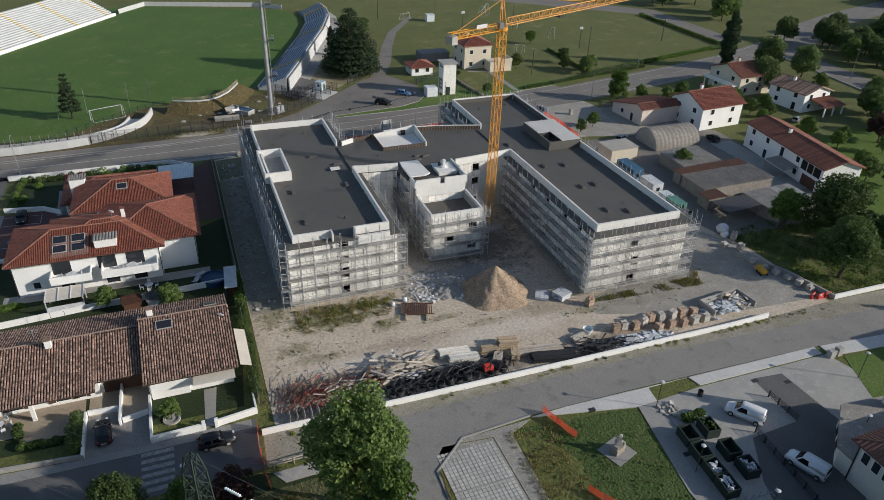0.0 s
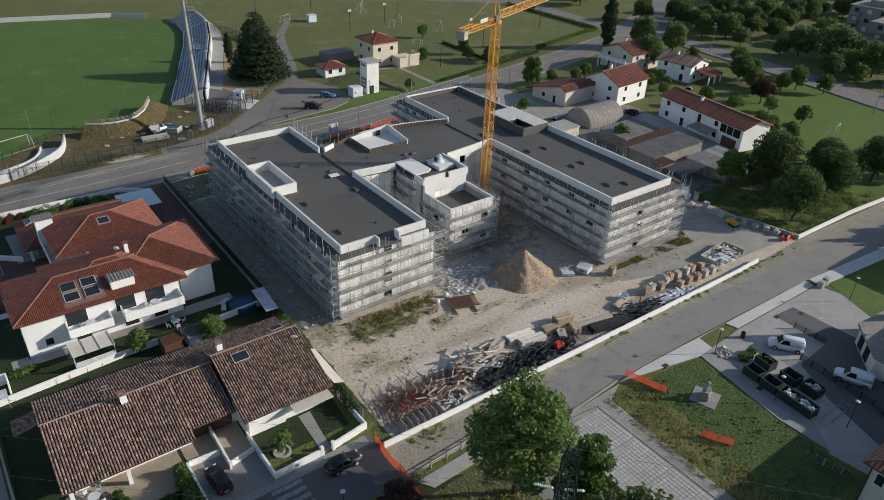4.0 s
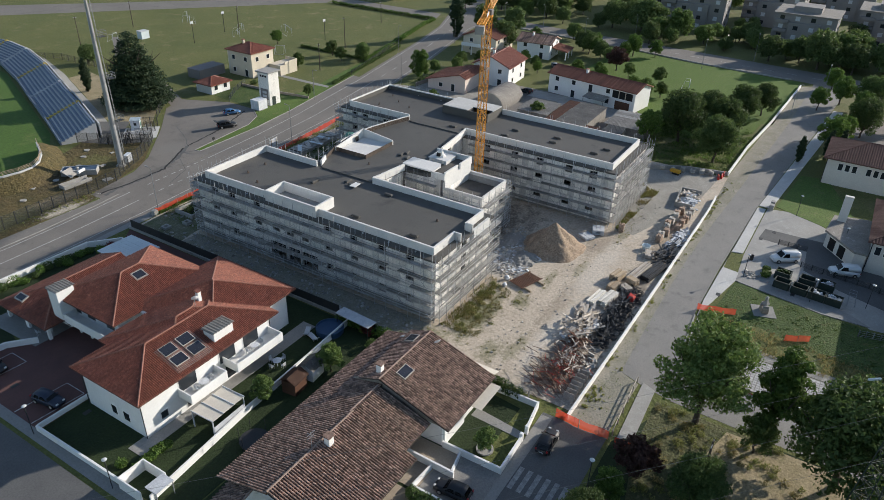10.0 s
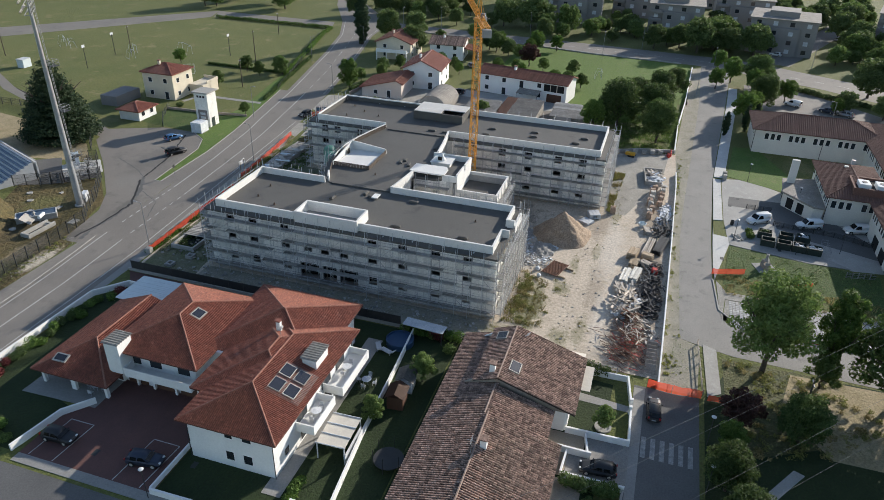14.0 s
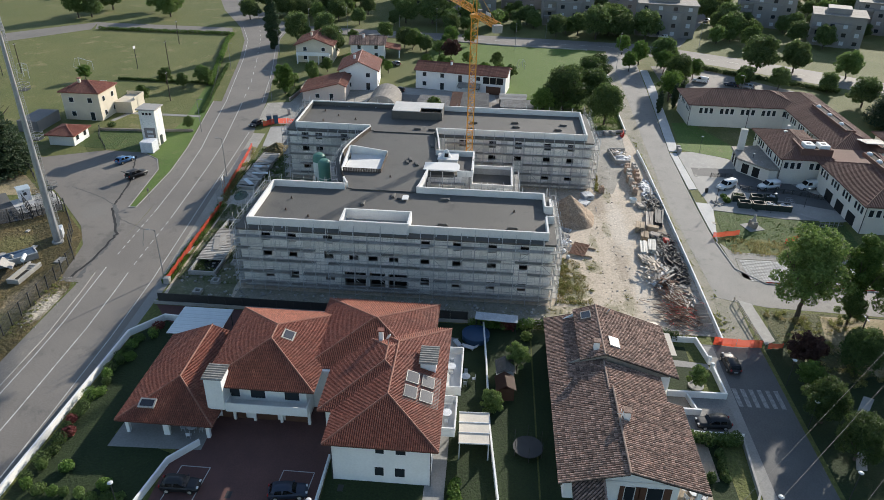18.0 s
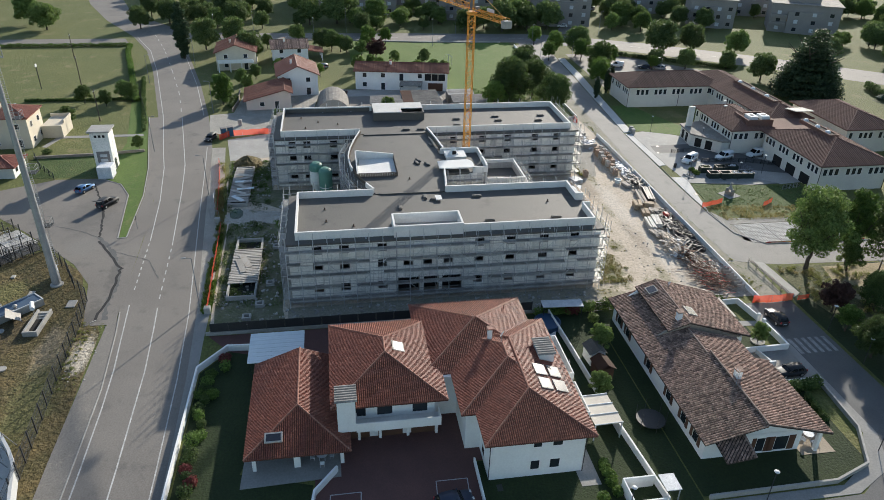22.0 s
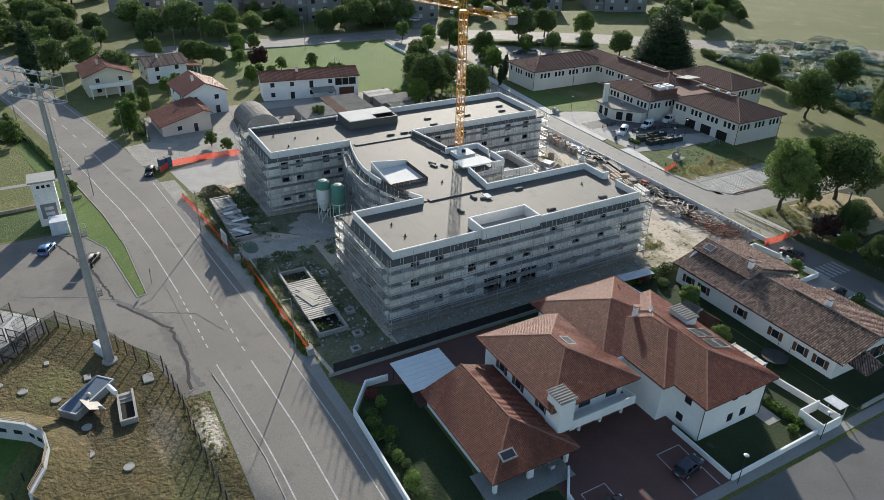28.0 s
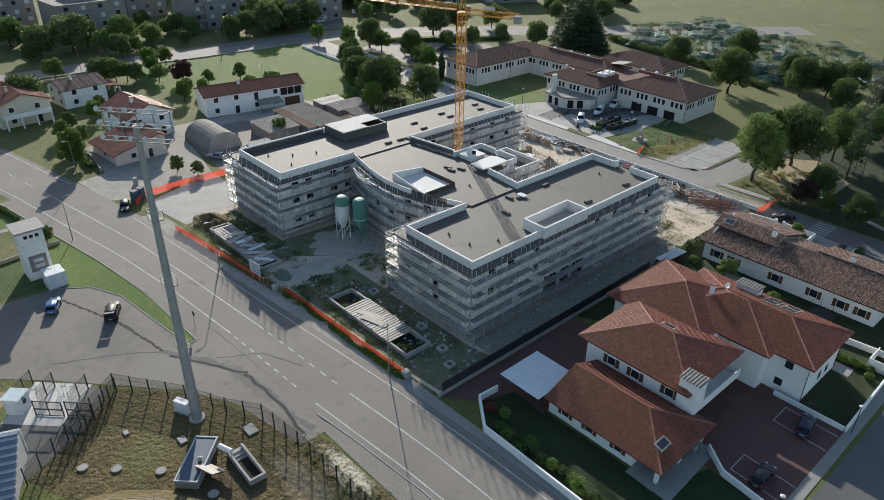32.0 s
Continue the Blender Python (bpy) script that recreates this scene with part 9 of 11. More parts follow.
net_fence([(7.6, 144.6), (21, 145.2), (35.2, 145.8)], 1.2, "orange mesh fence along the site's road side")
net_fence([(39.5, 147.0), (47, 147.7), (54.5, 148.4), (66, 149.8)], 1.2, "orange mesh fence along the site's road side")
net_fence([(79.6, 151.4), (82.6, 149.0), (83.4, 140), (82.8, 131.4)], 1.5, "orange mesh fence by the site entrance")
net_fence([(0.1, 63.0), (-0.2, 60.0), (0.0, 56.4)], 1.45, "red-orange mesh barrier across the street end")
net_fence([(-0.1, 55.6), (0.2, 53.4)], 1.0, "red-orange mesh barrier beside the path")
net_fence([(32.9, 54.6), (33.6, 52.2), (34.6, 49.4)], 1.15, "sagging red mesh at the pavement end")
net_fence([(31.9, 42.2), (32.8, 40.6), (33.7, 39.2)], 1.2, "fallen red mesh in the lawn")
barrier = thing("path_barrier", (0.9, 56.2, 0), "low weathered timber barrier beside a path", "barrier", turn=3)
for k in range(6):
    part("post", boxes((k * 2.2 - 0.06, k * 2.2 + 0.06, -0.06, 0.06, 0, 0.9)), OLD_TIMBER, barrier)
for z in (0.45, 0.8):
    part("rail", boxes((0, 11.0, 0.06, 0.1, z - 0.06, z + 0.06)), OLD_TIMBER, barrier)
for x, y in ((7.4, 144.5), (36.6, 146.6)):
    b = thing("fence_block", (x, y, 0), "pale concrete block at the end of a fence", "block")
    part("block", boxes((-0.45, 0.45, -0.45, 0.45, 0, 1.0), bevel=0.04), CONCRETE, b)
gate = thing("site_gate", (37.6, 146.4, 0), "open grey mesh site gate", "gate", turn=60)
part("frame", tubes([((0, 0, 0.1), (0, 0, 1.9)), ((2, 0, 0.1), (2, 0, 1.9)), ((0, 0, 0.1), (2, 0, 0.1)), ((0, 0, 1.9), (2, 0, 1.9))], 0.03), STEEL, gate)
part("mesh", tubes([((k * 0.2, 0, 0.1), (k * 0.2, 0, 1.9)) for k in range(1, 10)], 0.008), STEEL, gate)
sign = thing("site_board", (41.0, 147.4, 0), "large white site notice board on posts", "notice board", turn=8)
for x in (-0.9, 0.9):
    part("post", boxes((x - 0.05, x + 0.05, -0.05, 0.05, 0, 3.4)), TIMBER, sign)
part("board", boxes((-1.3, 1.3, 0.05, 0.1, 1.4, 3.5)), PLASTIC_BAG, sign)
for k in range(4):
    part("text_bar", boxes((-1.0, 0.9 - 0.3 * (k % 2), 0.1, 0.105, 1.7 + k * 0.42, 1.85 + k * 0.42)), GREY_WALL, sign)


def pit(x0, x1, y0, y1, label, open_ends):
    """A sunken concrete tank, partly covered with corrugated sheets."""
    root = thing("concrete_tank", ((x0 + x1) / 2, (y0 + y1) / 2, 0), label, "tank")
    root.matrix_basis = Matrix()
    part("tank_wall", strips([(x0, y0), (x1, y0), (x1, y1), (x0, y1)], 0.15, -0.05, 0.75, True), CONCRETE, root)
    # floor painted near-black to stand for the shade down in the tank
    part("tank_floor", boxes((x0, x1, y0, y1, 0.04, 0.1)), HOLE_SHADE, root)
    a, b = x0 + open_ends[0], x1 - open_ends[1]
    n = int((b - a) / 0.52)
    me = mesh_of("cover_sheet", boxes((0, 0.34, y0 - 0.2, y1 + 0.2, 0.76, 0.84)), SHEET_METAL)
    low = mesh_of("cover_tray", boxes((0, 0.5, y0 - 0.15, y1 + 0.15, 0.755, 0.77)), GREY_WALL)
    for k in range(n):
        part("cover_sheet", me, None, root, at=pose(a + k * 0.52 + random.uniform(-0.03, 0.03), random.uniform(-0.06, 0.06), random.uniform(0, 0.02)))
        part("cover_tray", low, None, root, at=pose(a + k * 0.52, 0, 0))
    return root


pa = pit(10.2, 28.4, 138.0, 142.1, "sunken concrete tank half covered with corrugated sheets", (3.6, 3.2))
part("loose_sheet", boxes((-2.2, 2.2, -0.5, 0.5, 0, 0.05)), SHEET_METAL, pa, at=pose(20.5, 140.2, 0.87, 0, 0, 20))
part("loose_sheet", boxes((-2.2, 2.2, -0.5, 0.5, 0, 0.05)), SHEET_METAL, pa, at=pose(19.0, 140.8, 0.92, 0, 0, 16))
pb = pit(43.0, 61.0, 142.0, 145.4, "sunken concrete tank covered with pale corrugated sheets", (0.6, 0.4))
scatter = random.Random(12)
for k in range(9):
    part("loose_sheet", boxes((-1.6, 1.6, -0.45, 0.45, 0, 0.04)), POLY_ROOF if k % 3 == 0 else SHEET_METAL, pb, "torn pale sheet lying on the cover", at=pose(45 + k * 1.3 + scatter.uniform(-0.4, 0.4), 143.5 + scatter.uniform(-0.9, 0.9), 0.87 + k * 0.042, scatter.uniform(-3, 3), scatter.uniform(-3, 3), scatter.uniform(40, 130)))
for x, y in ((14.2, 136.0), (8.4, 137.2), (26.0, 135.6), (5.2, 138.8)):
    w = thing("concrete_ring", (x, y, 0), "square concrete inspection chamber", "inspection chamber")
    part("ring", strips([(-0.5, -0.5), (0.5, -0.5), (0.5, 0.5), (-0.5, 0.5)], 0.13, 0, 0.5, True), CONCRETE, w)


def silo(x, y, top_mat, body_mat, label):
    root = thing("silo", (x, y, 0), label, "silo", "dry mortar silos")
    part("shell", lathe(bmesh.new(), [(0.25, 2.0), (1.2, 3.9), (1.25, 4.0), (1.25, 6.6)], 22), body_mat, root, smooth=False)
    part("cap", lathe(bmesh.new(), [(1.27, 6.55), (1.27, 7.3), (1.12, 7.75), (0.75, 8.05), (0.3, 8.15), (0, 8.17)], 22), top_mat, root)
    part("band", lathe(bmesh.new(), [(1.29, 4.4), (1.29, 4.55), (1.26, 4.55), (1.26, 4.4)], 22), PLASTIC_BAG, root)
    for a in (45, 135, 225, 315):
        c, s = math.cos(radians(a)), math.sin(radians(a))
        part("leg", tubes([((c * 1.2, s * 1.2, 0), (c * 1.15, s * 1.15, 4.2))], 0.08, 6), body_mat, root)
    part("brace", tubes([((1.2 * math.cos(radians(a)), 1.2 * math.sin(radians(a)), 0.4), (1.15 * math.cos(radians(a + 90)), 1.15 * math.sin(radians(a + 90)), 2.8)) for a in (45, 135, 225, 315)], 0.05, 4), body_mat, root)
    return root


silo(43.9, 128.6, SILO_GREEN, SILO_WHITE, "tall pale mortar silo with a green cap on legs")
silo(41.0, 126.9, SILO_GREEN, SILO_GREEN, "tall green mortar silo on legs")
pipe_rack = thing("netting_heap", (39.6, 143.6, 0), "crumpled greenish netting heap beside the tank", "netting")
bm = bmesh.new()
bmesh.ops.create_icosphere(bm, subdivisions=3, radius=1.0)
for v in bm.verts:
    v.co = Vector((v.co.x * 2.0, v.co.y * 1.2, max(0, v.co.z) * 0.8)) + Vector((0, 0, noise.noise(v.co * 3) * 0.35 if v.co.z > 0 else 0))
part("netting", bm, VEG_NET, pipe_rack)

for x, y, a in ((82.3, 150.6, 20), (83.0, 149.2, 20)):
    t = thing("portable_toilet", (x, y, 0), "dark blue plastic portable toilet", "portable toilet", "portable toilets by the site entrance", a)
    part("cabin", boxes((-0.6, 0.6, -0.6, 0.6, 0.1, 2.1), bevel=0.04), TOILET_BLUE, t)
    part("roof", boxes((-0.66, 0.66, -0.66, 0.66, 2.1, 2.25), bevel=0.05), GREY_WALL, t)
    part("door", boxes((-0.64, -0.6, -0.42, 0.42, 0.15, 2.0)), BLUE_PAINT, t)
    part("skid", boxes((-0.65, 0.65, -0.6, 0.6, 0, 0.1)), DARK_STEEL, t)


def container(x, y, L, w, h, turn, mat, label):
    root = thing("site_container", (x, y, 0), label, "container", "site containers", turn)
    bm = boxes((-L / 2, L / 2, -w / 2, w / 2, 0.15, h))
    for k in range(int(L / 0.3)):
        xx = -L / 2 + 0.15 + k * 0.3
        box(bm, xx, xx + 0.14, -w / 2 - 0.03, -w / 2, 0.3, h - 0.15)
        box(bm, xx, xx + 0.14, w / 2, w / 2 + 0.03, 0.3, h - 0.15)
    part("body", bm, mat, root)
    part("roof", boxes((-L / 2 - 0.04, L / 2 + 0.04, -w / 2 - 0.04, w / 2 + 0.04, h, h + 0.1)), mat, root)
    part("window", boxes((-L / 2 - 0.02, -L / 2, -0.4, 0.4, 1.1, 1.9)), WINDOW, root)
    for xx in (-L / 2 + 0.3, L / 2 - 0.3):
        part("foot", boxes((xx - 0.15, xx + 0.15, -w / 2, w / 2, 0, 0.15)), CONCRETE, root)
    return root


container(82.6, 110.6, 6.0, 2.4, 2.7, 90, BLUE_PAINT, "blue ribbed site container")
container(82.6, 103.0, 4.4, 2.4, 2.6, 90, PLASTIC_BAG, "white site cabin with a window")
container(83.0, 98.6, 2.2, 2.0, 1.6, 90, POLY_ROOF, "pale blue site box")
container(82.6, 95.0, 3.6, 2.2, 1.9, 90, SILO_GREEN, "green covered site skip")
container(82.4, 91.6, 2.0, 1.6, 1.3, 90, OLD_TIMBER, "timber crate on the ground")
container(76.6, 120.0, 3.0, 1.6, 1.2, 60, SIGN_RED, "low red site box")
bag(85.0, 84.6, 2.0)
bag(84.4, 83.2, 1.3)


# ---- vehicles ----
def car(kind, x, y, turn, paint, label, z=0.03):
    """A car with body, glazed cabin, four wheels and lamps. kind: hatch, suv, van."""
    L, W, H, bonnet, belt = {"hatch": (4.1, 1.74, 1.46, 0.92, 0.88), "suv": (4.5, 1.84, 1.66, 1.02, 1.0), "van": (4.6, 1.84, 1.86, 1.05, 1.05)}[kind]
    root = thing("van" if kind == "van" else "car", (x, y, z), label, "van" if kind == "van" else "car", "", turn)
    h = L / 2
    side = {"hatch": [(-h, 0.35), (-h, 0.8), (-h + 0.12, belt), (h - 1.15, belt + 0.02), (h - 0.35, bonnet - 0.12), (h - 0.02, 0.66), (h, 0.35)],
            "suv": [(-h, 0.4), (-h, 0.9), (-h + 0.1, belt), (h - 1.2, belt + 0.02), (h - 0.3, bonnet - 0.1), (h - 0.02, 0.75), (h, 0.4)],
            "van": [(-h, 0.35), (-h, 1.0), (-h + 0.05, belt), (h - 1.15, belt + 0.02), (h - 0.3, bonnet - 0.14), (h - 0.02, 0.7), (h, 0.35)]}[kind]
    bm = bmesh.new()

    def extrude(profile, w0, w1):
        zs = [p[1] for p in profile]
        lo, hi = min(zs), max(zs)
        rows = []
        for s in (-1, 1):
            rows.append([bm.verts.new((px, s * (w0 + (w1 - w0) * (pz - lo) / (hi - lo)), pz)) for px, pz in profile])
        n = len(profile)
        bm.faces.new(rows[0])
        bm.faces.new(rows[1][::-1])
        for i in range(n):
            j = (i + 1) % n
            bm.faces.new((rows[0][j], rows[0][i], rows[1][i], rows[1][j]))

    def rounded():
        """Draws the ends in and the shoulders over, as on a pressed body."""
        for v in bm.verts:
            end = max(0.0, (abs(v.co.x) - 0.5 * h) / (0.5 * h))
            v.co.y *= (1 - 0.17 * end ** 2) * (1 - 0.10 * max(0.0, (v.co.z - 0.62) / (H - 0.62)))
            v.co.z -= 0.05 * (v.co.y / (W / 2)) ** 2 * (1 if v.co.z > 0.6 else 0)

    extrude(side + [(h - 0.1, 0.22), (-h + 0.1, 0.22)], W / 2 - 0.03, W / 2)
    bmesh.ops.recalc_face_normals(bm, faces=bm.faces[:])
    bmesh.ops.subdivide_edges(bm, edges=[e for e in bm.edges if abs(e.verts[0].co.y - e.verts[1].co.y) > 0.5 or abs(e.verts[0].co.x - e.verts[1].co.x) > 0.6], cuts=3, use_grid_fill=True)
    bmesh.ops.bevel(bm, geom=[e for e in bm.edges if e.calc_face_angle(0) > 0.35], offset=0.1, segments=3, affect="EDGES", clamp_overlap=True)
    rounded()
    body = part("body", bm, paint, root, smooth=True)
    bm = bmesh.new()
    if kind == "van":
        cab = [(-h + 0.04, belt - 0.02), (-h + 0.12, H - 0.06), (-h + 0.4, H), (h - 2.1, H), (h - 1.75, H - 0.1), (h - 1.05, belt)]
    elif kind == "suv":
        cab = [(-h + 0.1, belt - 0.02), (-h + 0.45, H - 0.08), (-h + 0.9, H), (h - 2.35, H), (h - 2.0, H - 0.08), (h - 1.15, belt)]
    else:
        cab = [(-h + 0.15, belt - 0.02), (-h + 0.55, H - 0.08), (-h + 1.0, H), (h - 2.3, H), (h - 1.95, H - 0.08), (h - 1.1, belt)]
    extrude(cab, W / 2 - 0.06, W / 2 - 0.24)
    bmesh.ops.recalc_face_normals(bm, faces=bm.faces[:])
    bmesh.ops.bevel(bm, geom=bm.edges[:], offset=0.07, segments=3, affect="EDGES", clamp_overlap=True)
    cabin = part("cabin", bm, paint, root, smooth=True)
    zlo, zhi = belt + 0.05, H - 0.14
    wlo, whi = W / 2 - 0.06, W / 2 - 0.24

    def pane(pts):
        b = bmesh.new()
        b.faces.new([b.verts.new(p) for p in pts])
        ext = bmesh.ops.solidify(b, geom=b.faces[:], thickness=0.01)
        part("window", b, CAR_GLASS, cabin)

    def wy(zz):
        return wlo + (whi - wlo) * (zz - belt) / (H - belt) + 0.012
    f0, f1 = cab[5][0], cab[4][0]
    fx = lambda zz: f0 + (f1 - f0) * (zz - belt) / (H - 0.1 - belt) + 0.02
    pane([(fx(zlo), -wy(zlo) + 0.1, zlo), (fx(zlo), wy(zlo) - 0.1, zlo), (fx(zhi), wy(zhi) - 0.08, zhi), (fx(zhi), -wy(zhi) + 0.08, zhi)])
    back = cab[1][0]
    spans = [(h - 2.6, fx(zlo) - 0.25, fx(zhi) - 0.12)] if kind == "van" else [(cab[0][0] + 0.55, (cab[0][0] + f0) / 2 - 0.1, (cab[0][0] + f0) / 2 - 0.1), ((cab[0][0] + f0) / 2, fx(zlo) - 0.22, fx(zhi) - 0.1)]
    for s in (-1, 1):
        for x0, x1, x1h in spans:
            pane([(x0, s * wy(zlo), zlo), (x1, s * wy(zlo), zlo), (x1h, s * wy(zhi), zhi), (x0 + 0.12, s * wy(zhi), zhi)])
    bx = lambda zz: cab[0][0] + (back - cab[0][0]) * (zz - belt) / (H - 0.07 - belt) - 0.012
    pane([(bx(zlo), wy(zlo) - 0.12, zlo), (bx(zlo), -wy(zlo) + 0.12, zlo), (bx(zhi), -wy(zhi) + 0.12, zhi), (bx(zhi), wy(zhi) - 0.12, zhi)])
    for wx in (-h + 0.8, h - 0.85):
        for s in (-1, 1):
            b = bmesh.new()
            tube(b, (wx, s * (W / 2 - 0.2), 0.32), (wx, s * (W / 2 + 0.01), 0.32), 0.32, 18)
            w = part("wheel", b, RUBBER, root)
            b = bmesh.new()
            tube(b, (wx, s * (W / 2 - 0.02), 0.32), (wx, s * (W / 2 + 0.025), 0.32), 0.2, 12)
            part("rim", b, SHEET_METAL, w)
    for s in (-1, 1):
        part("headlight", boxes((h - 0.22, h - 0.01, s * (W / 2 - 0.4) - 0.16, s * (W / 2 - 0.4) + 0.16, 0.62, 0.76), bevel=0.03), LAMP_GLASS, body)
        part("tail_light", boxes((-h - 0.012, -h + 0.12, s * (W / 2 - 0.22) - 0.1, s * (W / 2 - 0.22) + 0.1, 0.72, 0.98), bevel=0.02), TAIL_RED, body)
        part("mirror", boxes((f0 - 0.45, f0 - 0.3, s * (W / 2 + 0.06) - 0.09, s * (W / 2 + 0.06) + 0.09, belt, belt + 0.14), bevel=0.03), paint, cabin)
    part("number_plate", boxes((-h - 0.02, -h, -0.26, 0.26, 0.5, 0.61)), PLASTIC_BAG, body)
    return root


car("hatch", 53.6, 173.8, -25, PAINT_BLUE, "blue hatchback parked on the forecourt")
blk = car("suv", 46.4, 167.8, -27, PAINT_BLACK, "black estate car with raised tailgate on the forecourt")
part("tailgate", boxes((-0.05, 0.05, -0.75, 0.75, 0, 1.0), bevel=0.02), PAINT_BLACK, blk, at=pose(-1.95, 0, 1.62, 0, -70, 0))
car("hatch", 80.2, 153.4, 160, PAINT_BLACK, "black car parked by the site entrance")
car("hatch", -4.6, 62.0, 3, PAINT_BLACK, "black car parked at the street end")
car("hatch", -16.5, 67.4, 94, PAINT_BLACK, "black car parked in a bungalow drive", 0.075)
car("hatch", -31.6, 126.2, -88, PAINT_BLACK, "black car parked in a marked bay", 0.05)
car("hatch", -31.4, 114.8, -80, PAINT_NAVY, "dark car parked in a marked bay", 0.05)
for x, y, a in ((56.0, 45.8, 125), (56.9, 36.9, 110), (57.8, 28.6, 106)):
    car("van", x, y, a, PAINT_WHITE, "white panel van parked outside the school")
car("hatch", 144, 127, 30, PAINT_GREY, "grey car parked between houses")
car("hatch", 114, 122.5, 80, PAINT_BLACK, "dark car parked by the hut")
car("van", 138.5, 31, 60, PAINT_WHITE, "white van in the far car park")
car("hatch", 135.6, 22.5, 60, PAINT_NAVY, "dark blue car in the far car park")
car("suv", 133.8, 18.4, 60, PAINT_GREY, "grey car in the far car park")
car("hatch", 92.6, 128.6, 30, PAINT_GREY, "silver car beside the farm track")
for x, y, a, p in ((208, 8, 150, PAINT_WHITE), (232, 104, 80, PAINT_GREY), (201, 30, 70, PAINT_WHITE), (222, 92, 70, PAINT_GREY), (238, 4, 150, PAINT_GREY)):
    car("hatch", x, y, a, p, "pale car parked by the flats")

# ---- masts, lamps and poles ----
mast = thing("floodlight_mast", (17.9, 168.2, 0), "tall tapered grey floodlight mast with ladder and lamps", "floodlight mast")
bm = bmesh.new()
tube(bm, (0, 0, 0), (0, 0, 36.6), 0.62, 16, 0.26)
part("pole", bm, STEEL, mast)
part("base", lathe(bmesh.new(), [(0.95, 0), (0.95, 0.25), (0.7, 0.3)], 16), CONCRETE, mast)
LAD = Vector((math.cos(radians(-20)), math.sin(radians(-20)), 0))
LADN = Vector((-LAD.y, LAD.x, 0))
rows = []
for z in range(3, 36):
    off = LAD * (0.62 - 0.36 * z / 36.6 + 0.45)
    off2 = LAD * (0.62 - 0.36 * (z + 1) / 36.6 + 0.45)
    for s in (-0.25, 0.25):
        rows.append((off + LADN * s + Vector((0, 0, z)), off2 + LADN * s + Vector((0, 0, z + 1))))
    for k in range(3):
        rows.append((off - LADN * 0.25 + Vector((0, 0, z + k / 3)), off + LADN * 0.25 + Vector((0, 0, z + k / 3))))
    rows.append((off, LAD * 0.3 + Vector((0, 0, z))))
part("ladder", tubes(rows, 0.03), STEEL, mast)
for z in (9.5, 18, 26):
    c = LAD * 1.5
    deck = part("platform", boxes((c.x - 0.7, c.x + 0.7, c.y - 0.6, c.y + 0.6, z, z + 0.08)), DARK_STEEL, mast)
    cs = [(c.x - 0.7, c.y - 0.6), (c.x + 0.7, c.y - 0.6), (c.x + 0.7, c.y + 0.6), (c.x - 0.7, c.y + 0.6)]
    part("platform_rail", tubes([((*p, z), (*p, z + 1.1)) for p in cs] + [((*p, z + h), (*q, z + h)) for h in (0.55, 1.1) for p, q in zip(cs, cs[1:] + cs[:1])], 0.03), STEEL, deck)
HEAD = Vector((math.cos(radians(40)), math.sin(radians(40)), 0))
HN = Vector((-HEAD.y, HEAD.x, 0))
part("head_frame", tubes([(HEAD * -3.4 + HN * s + Vector((0, 0, z)), HEAD * 3.4 + HN * s + Vector((0, 0, z))) for z in (35.2, 36.6, 38.0) for s in (-0.4, 0.6)] + [(HEAD * x + HN * -0.4 + Vector((0, 0, 35.2)), HEAD * x + HN * -0.4 + Vector((0, 0, 38))) for x in (-3.4, -1.7, 0, 1.7, 3.4)] + [(HEAD * x - HN * 0.4 + Vector((0, 0, z)), HEAD * x + HN * 0.6 + Vector((0, 0, z))) for x in (-3.4, 0, 3.4) for z in (35.2, 36.6, 38)], 0.06), STEEL, mast)
for z in (35.6, 37.0, 38.3):
    for k in range(5):
        p = HEAD * (-2.8 + k * 1.4) + HN * 0.9 + Vector((0, 0, z))
        bm = bmesh.new()
        lathe(bm, [(0.08, 0), (0.14, 0.12), (0.24, 0.3), (0.26, 0.34)], 10)
        lamp = part("floodlight", bm, SHEET_METAL, mast, at=Matrix.Translation(p) @ pose(0, 0, 0, -60, 0, 40))
        part("lamp_glass", lathe(bmesh.new(), [(0.23, 0.34), (0.2, 0.36), (0, 0.37)], 10), LAMP_GLASS, lamp)
box_ = thing("switch_cabinet", (20.1, 168.9, 0), "pale switch cabinet at the mast's foot", "cabinet", turn=25)
part("body", boxes((-1.0, 1.0, -0.45, 0.45, 0.1, 1.7), bevel=0.03), PLASTIC_BAG, box_)
part("plinth", boxes((-1.1, 1.1, -0.5, 0.5, 0, 0.1)), CONCRETE, box_)


def street_lamp(x, y, h, turn, label="slim grey street lamp on a tapered pole"):
    root = thing("street_lamp", (x, y, 0), label, "street lamp", "street lamps", turn)
    bm = bmesh.new()
    tube(bm, (0, 0, 0), (0, 0, h), 0.085, 8, 0.05)
    tube(bm, (0, 0, h - 0.02), (0.9, 0, h + 0.12), 0.04, 6)
    part("pole", bm, STEEL, root)
    part("lamp_head", boxes((0.7, 1.35, -0.13, 0.13, h + 0.08, h + 0.2), bevel=0.03), STEEL, root)
    return root


for x, y, h, a in ((9.2, 145.9, 8.2, 95), (49, 149.8, 8.2, 95), (100.6, 155.4, 8.2, 95), (-34, 145.4, 8.2, 92), (150, 167.2, 8.2, 110), (74, 164.8, 8, -90), (130, 177, 8, -90), (176, 130, 9, 0), (171, 88, 9, 0), (168, 52, 8, 180), (140, 57, 8, -90), (183, 165, 9, 0), (195, 118, 9, 180), (192, 76, 9, 180), (152, 42, 7, 90), (121, 24, 7, 90), (190, 152, 9, 180), (186, 20, 9, 200)):
    street_lamp(x, y, h, a)


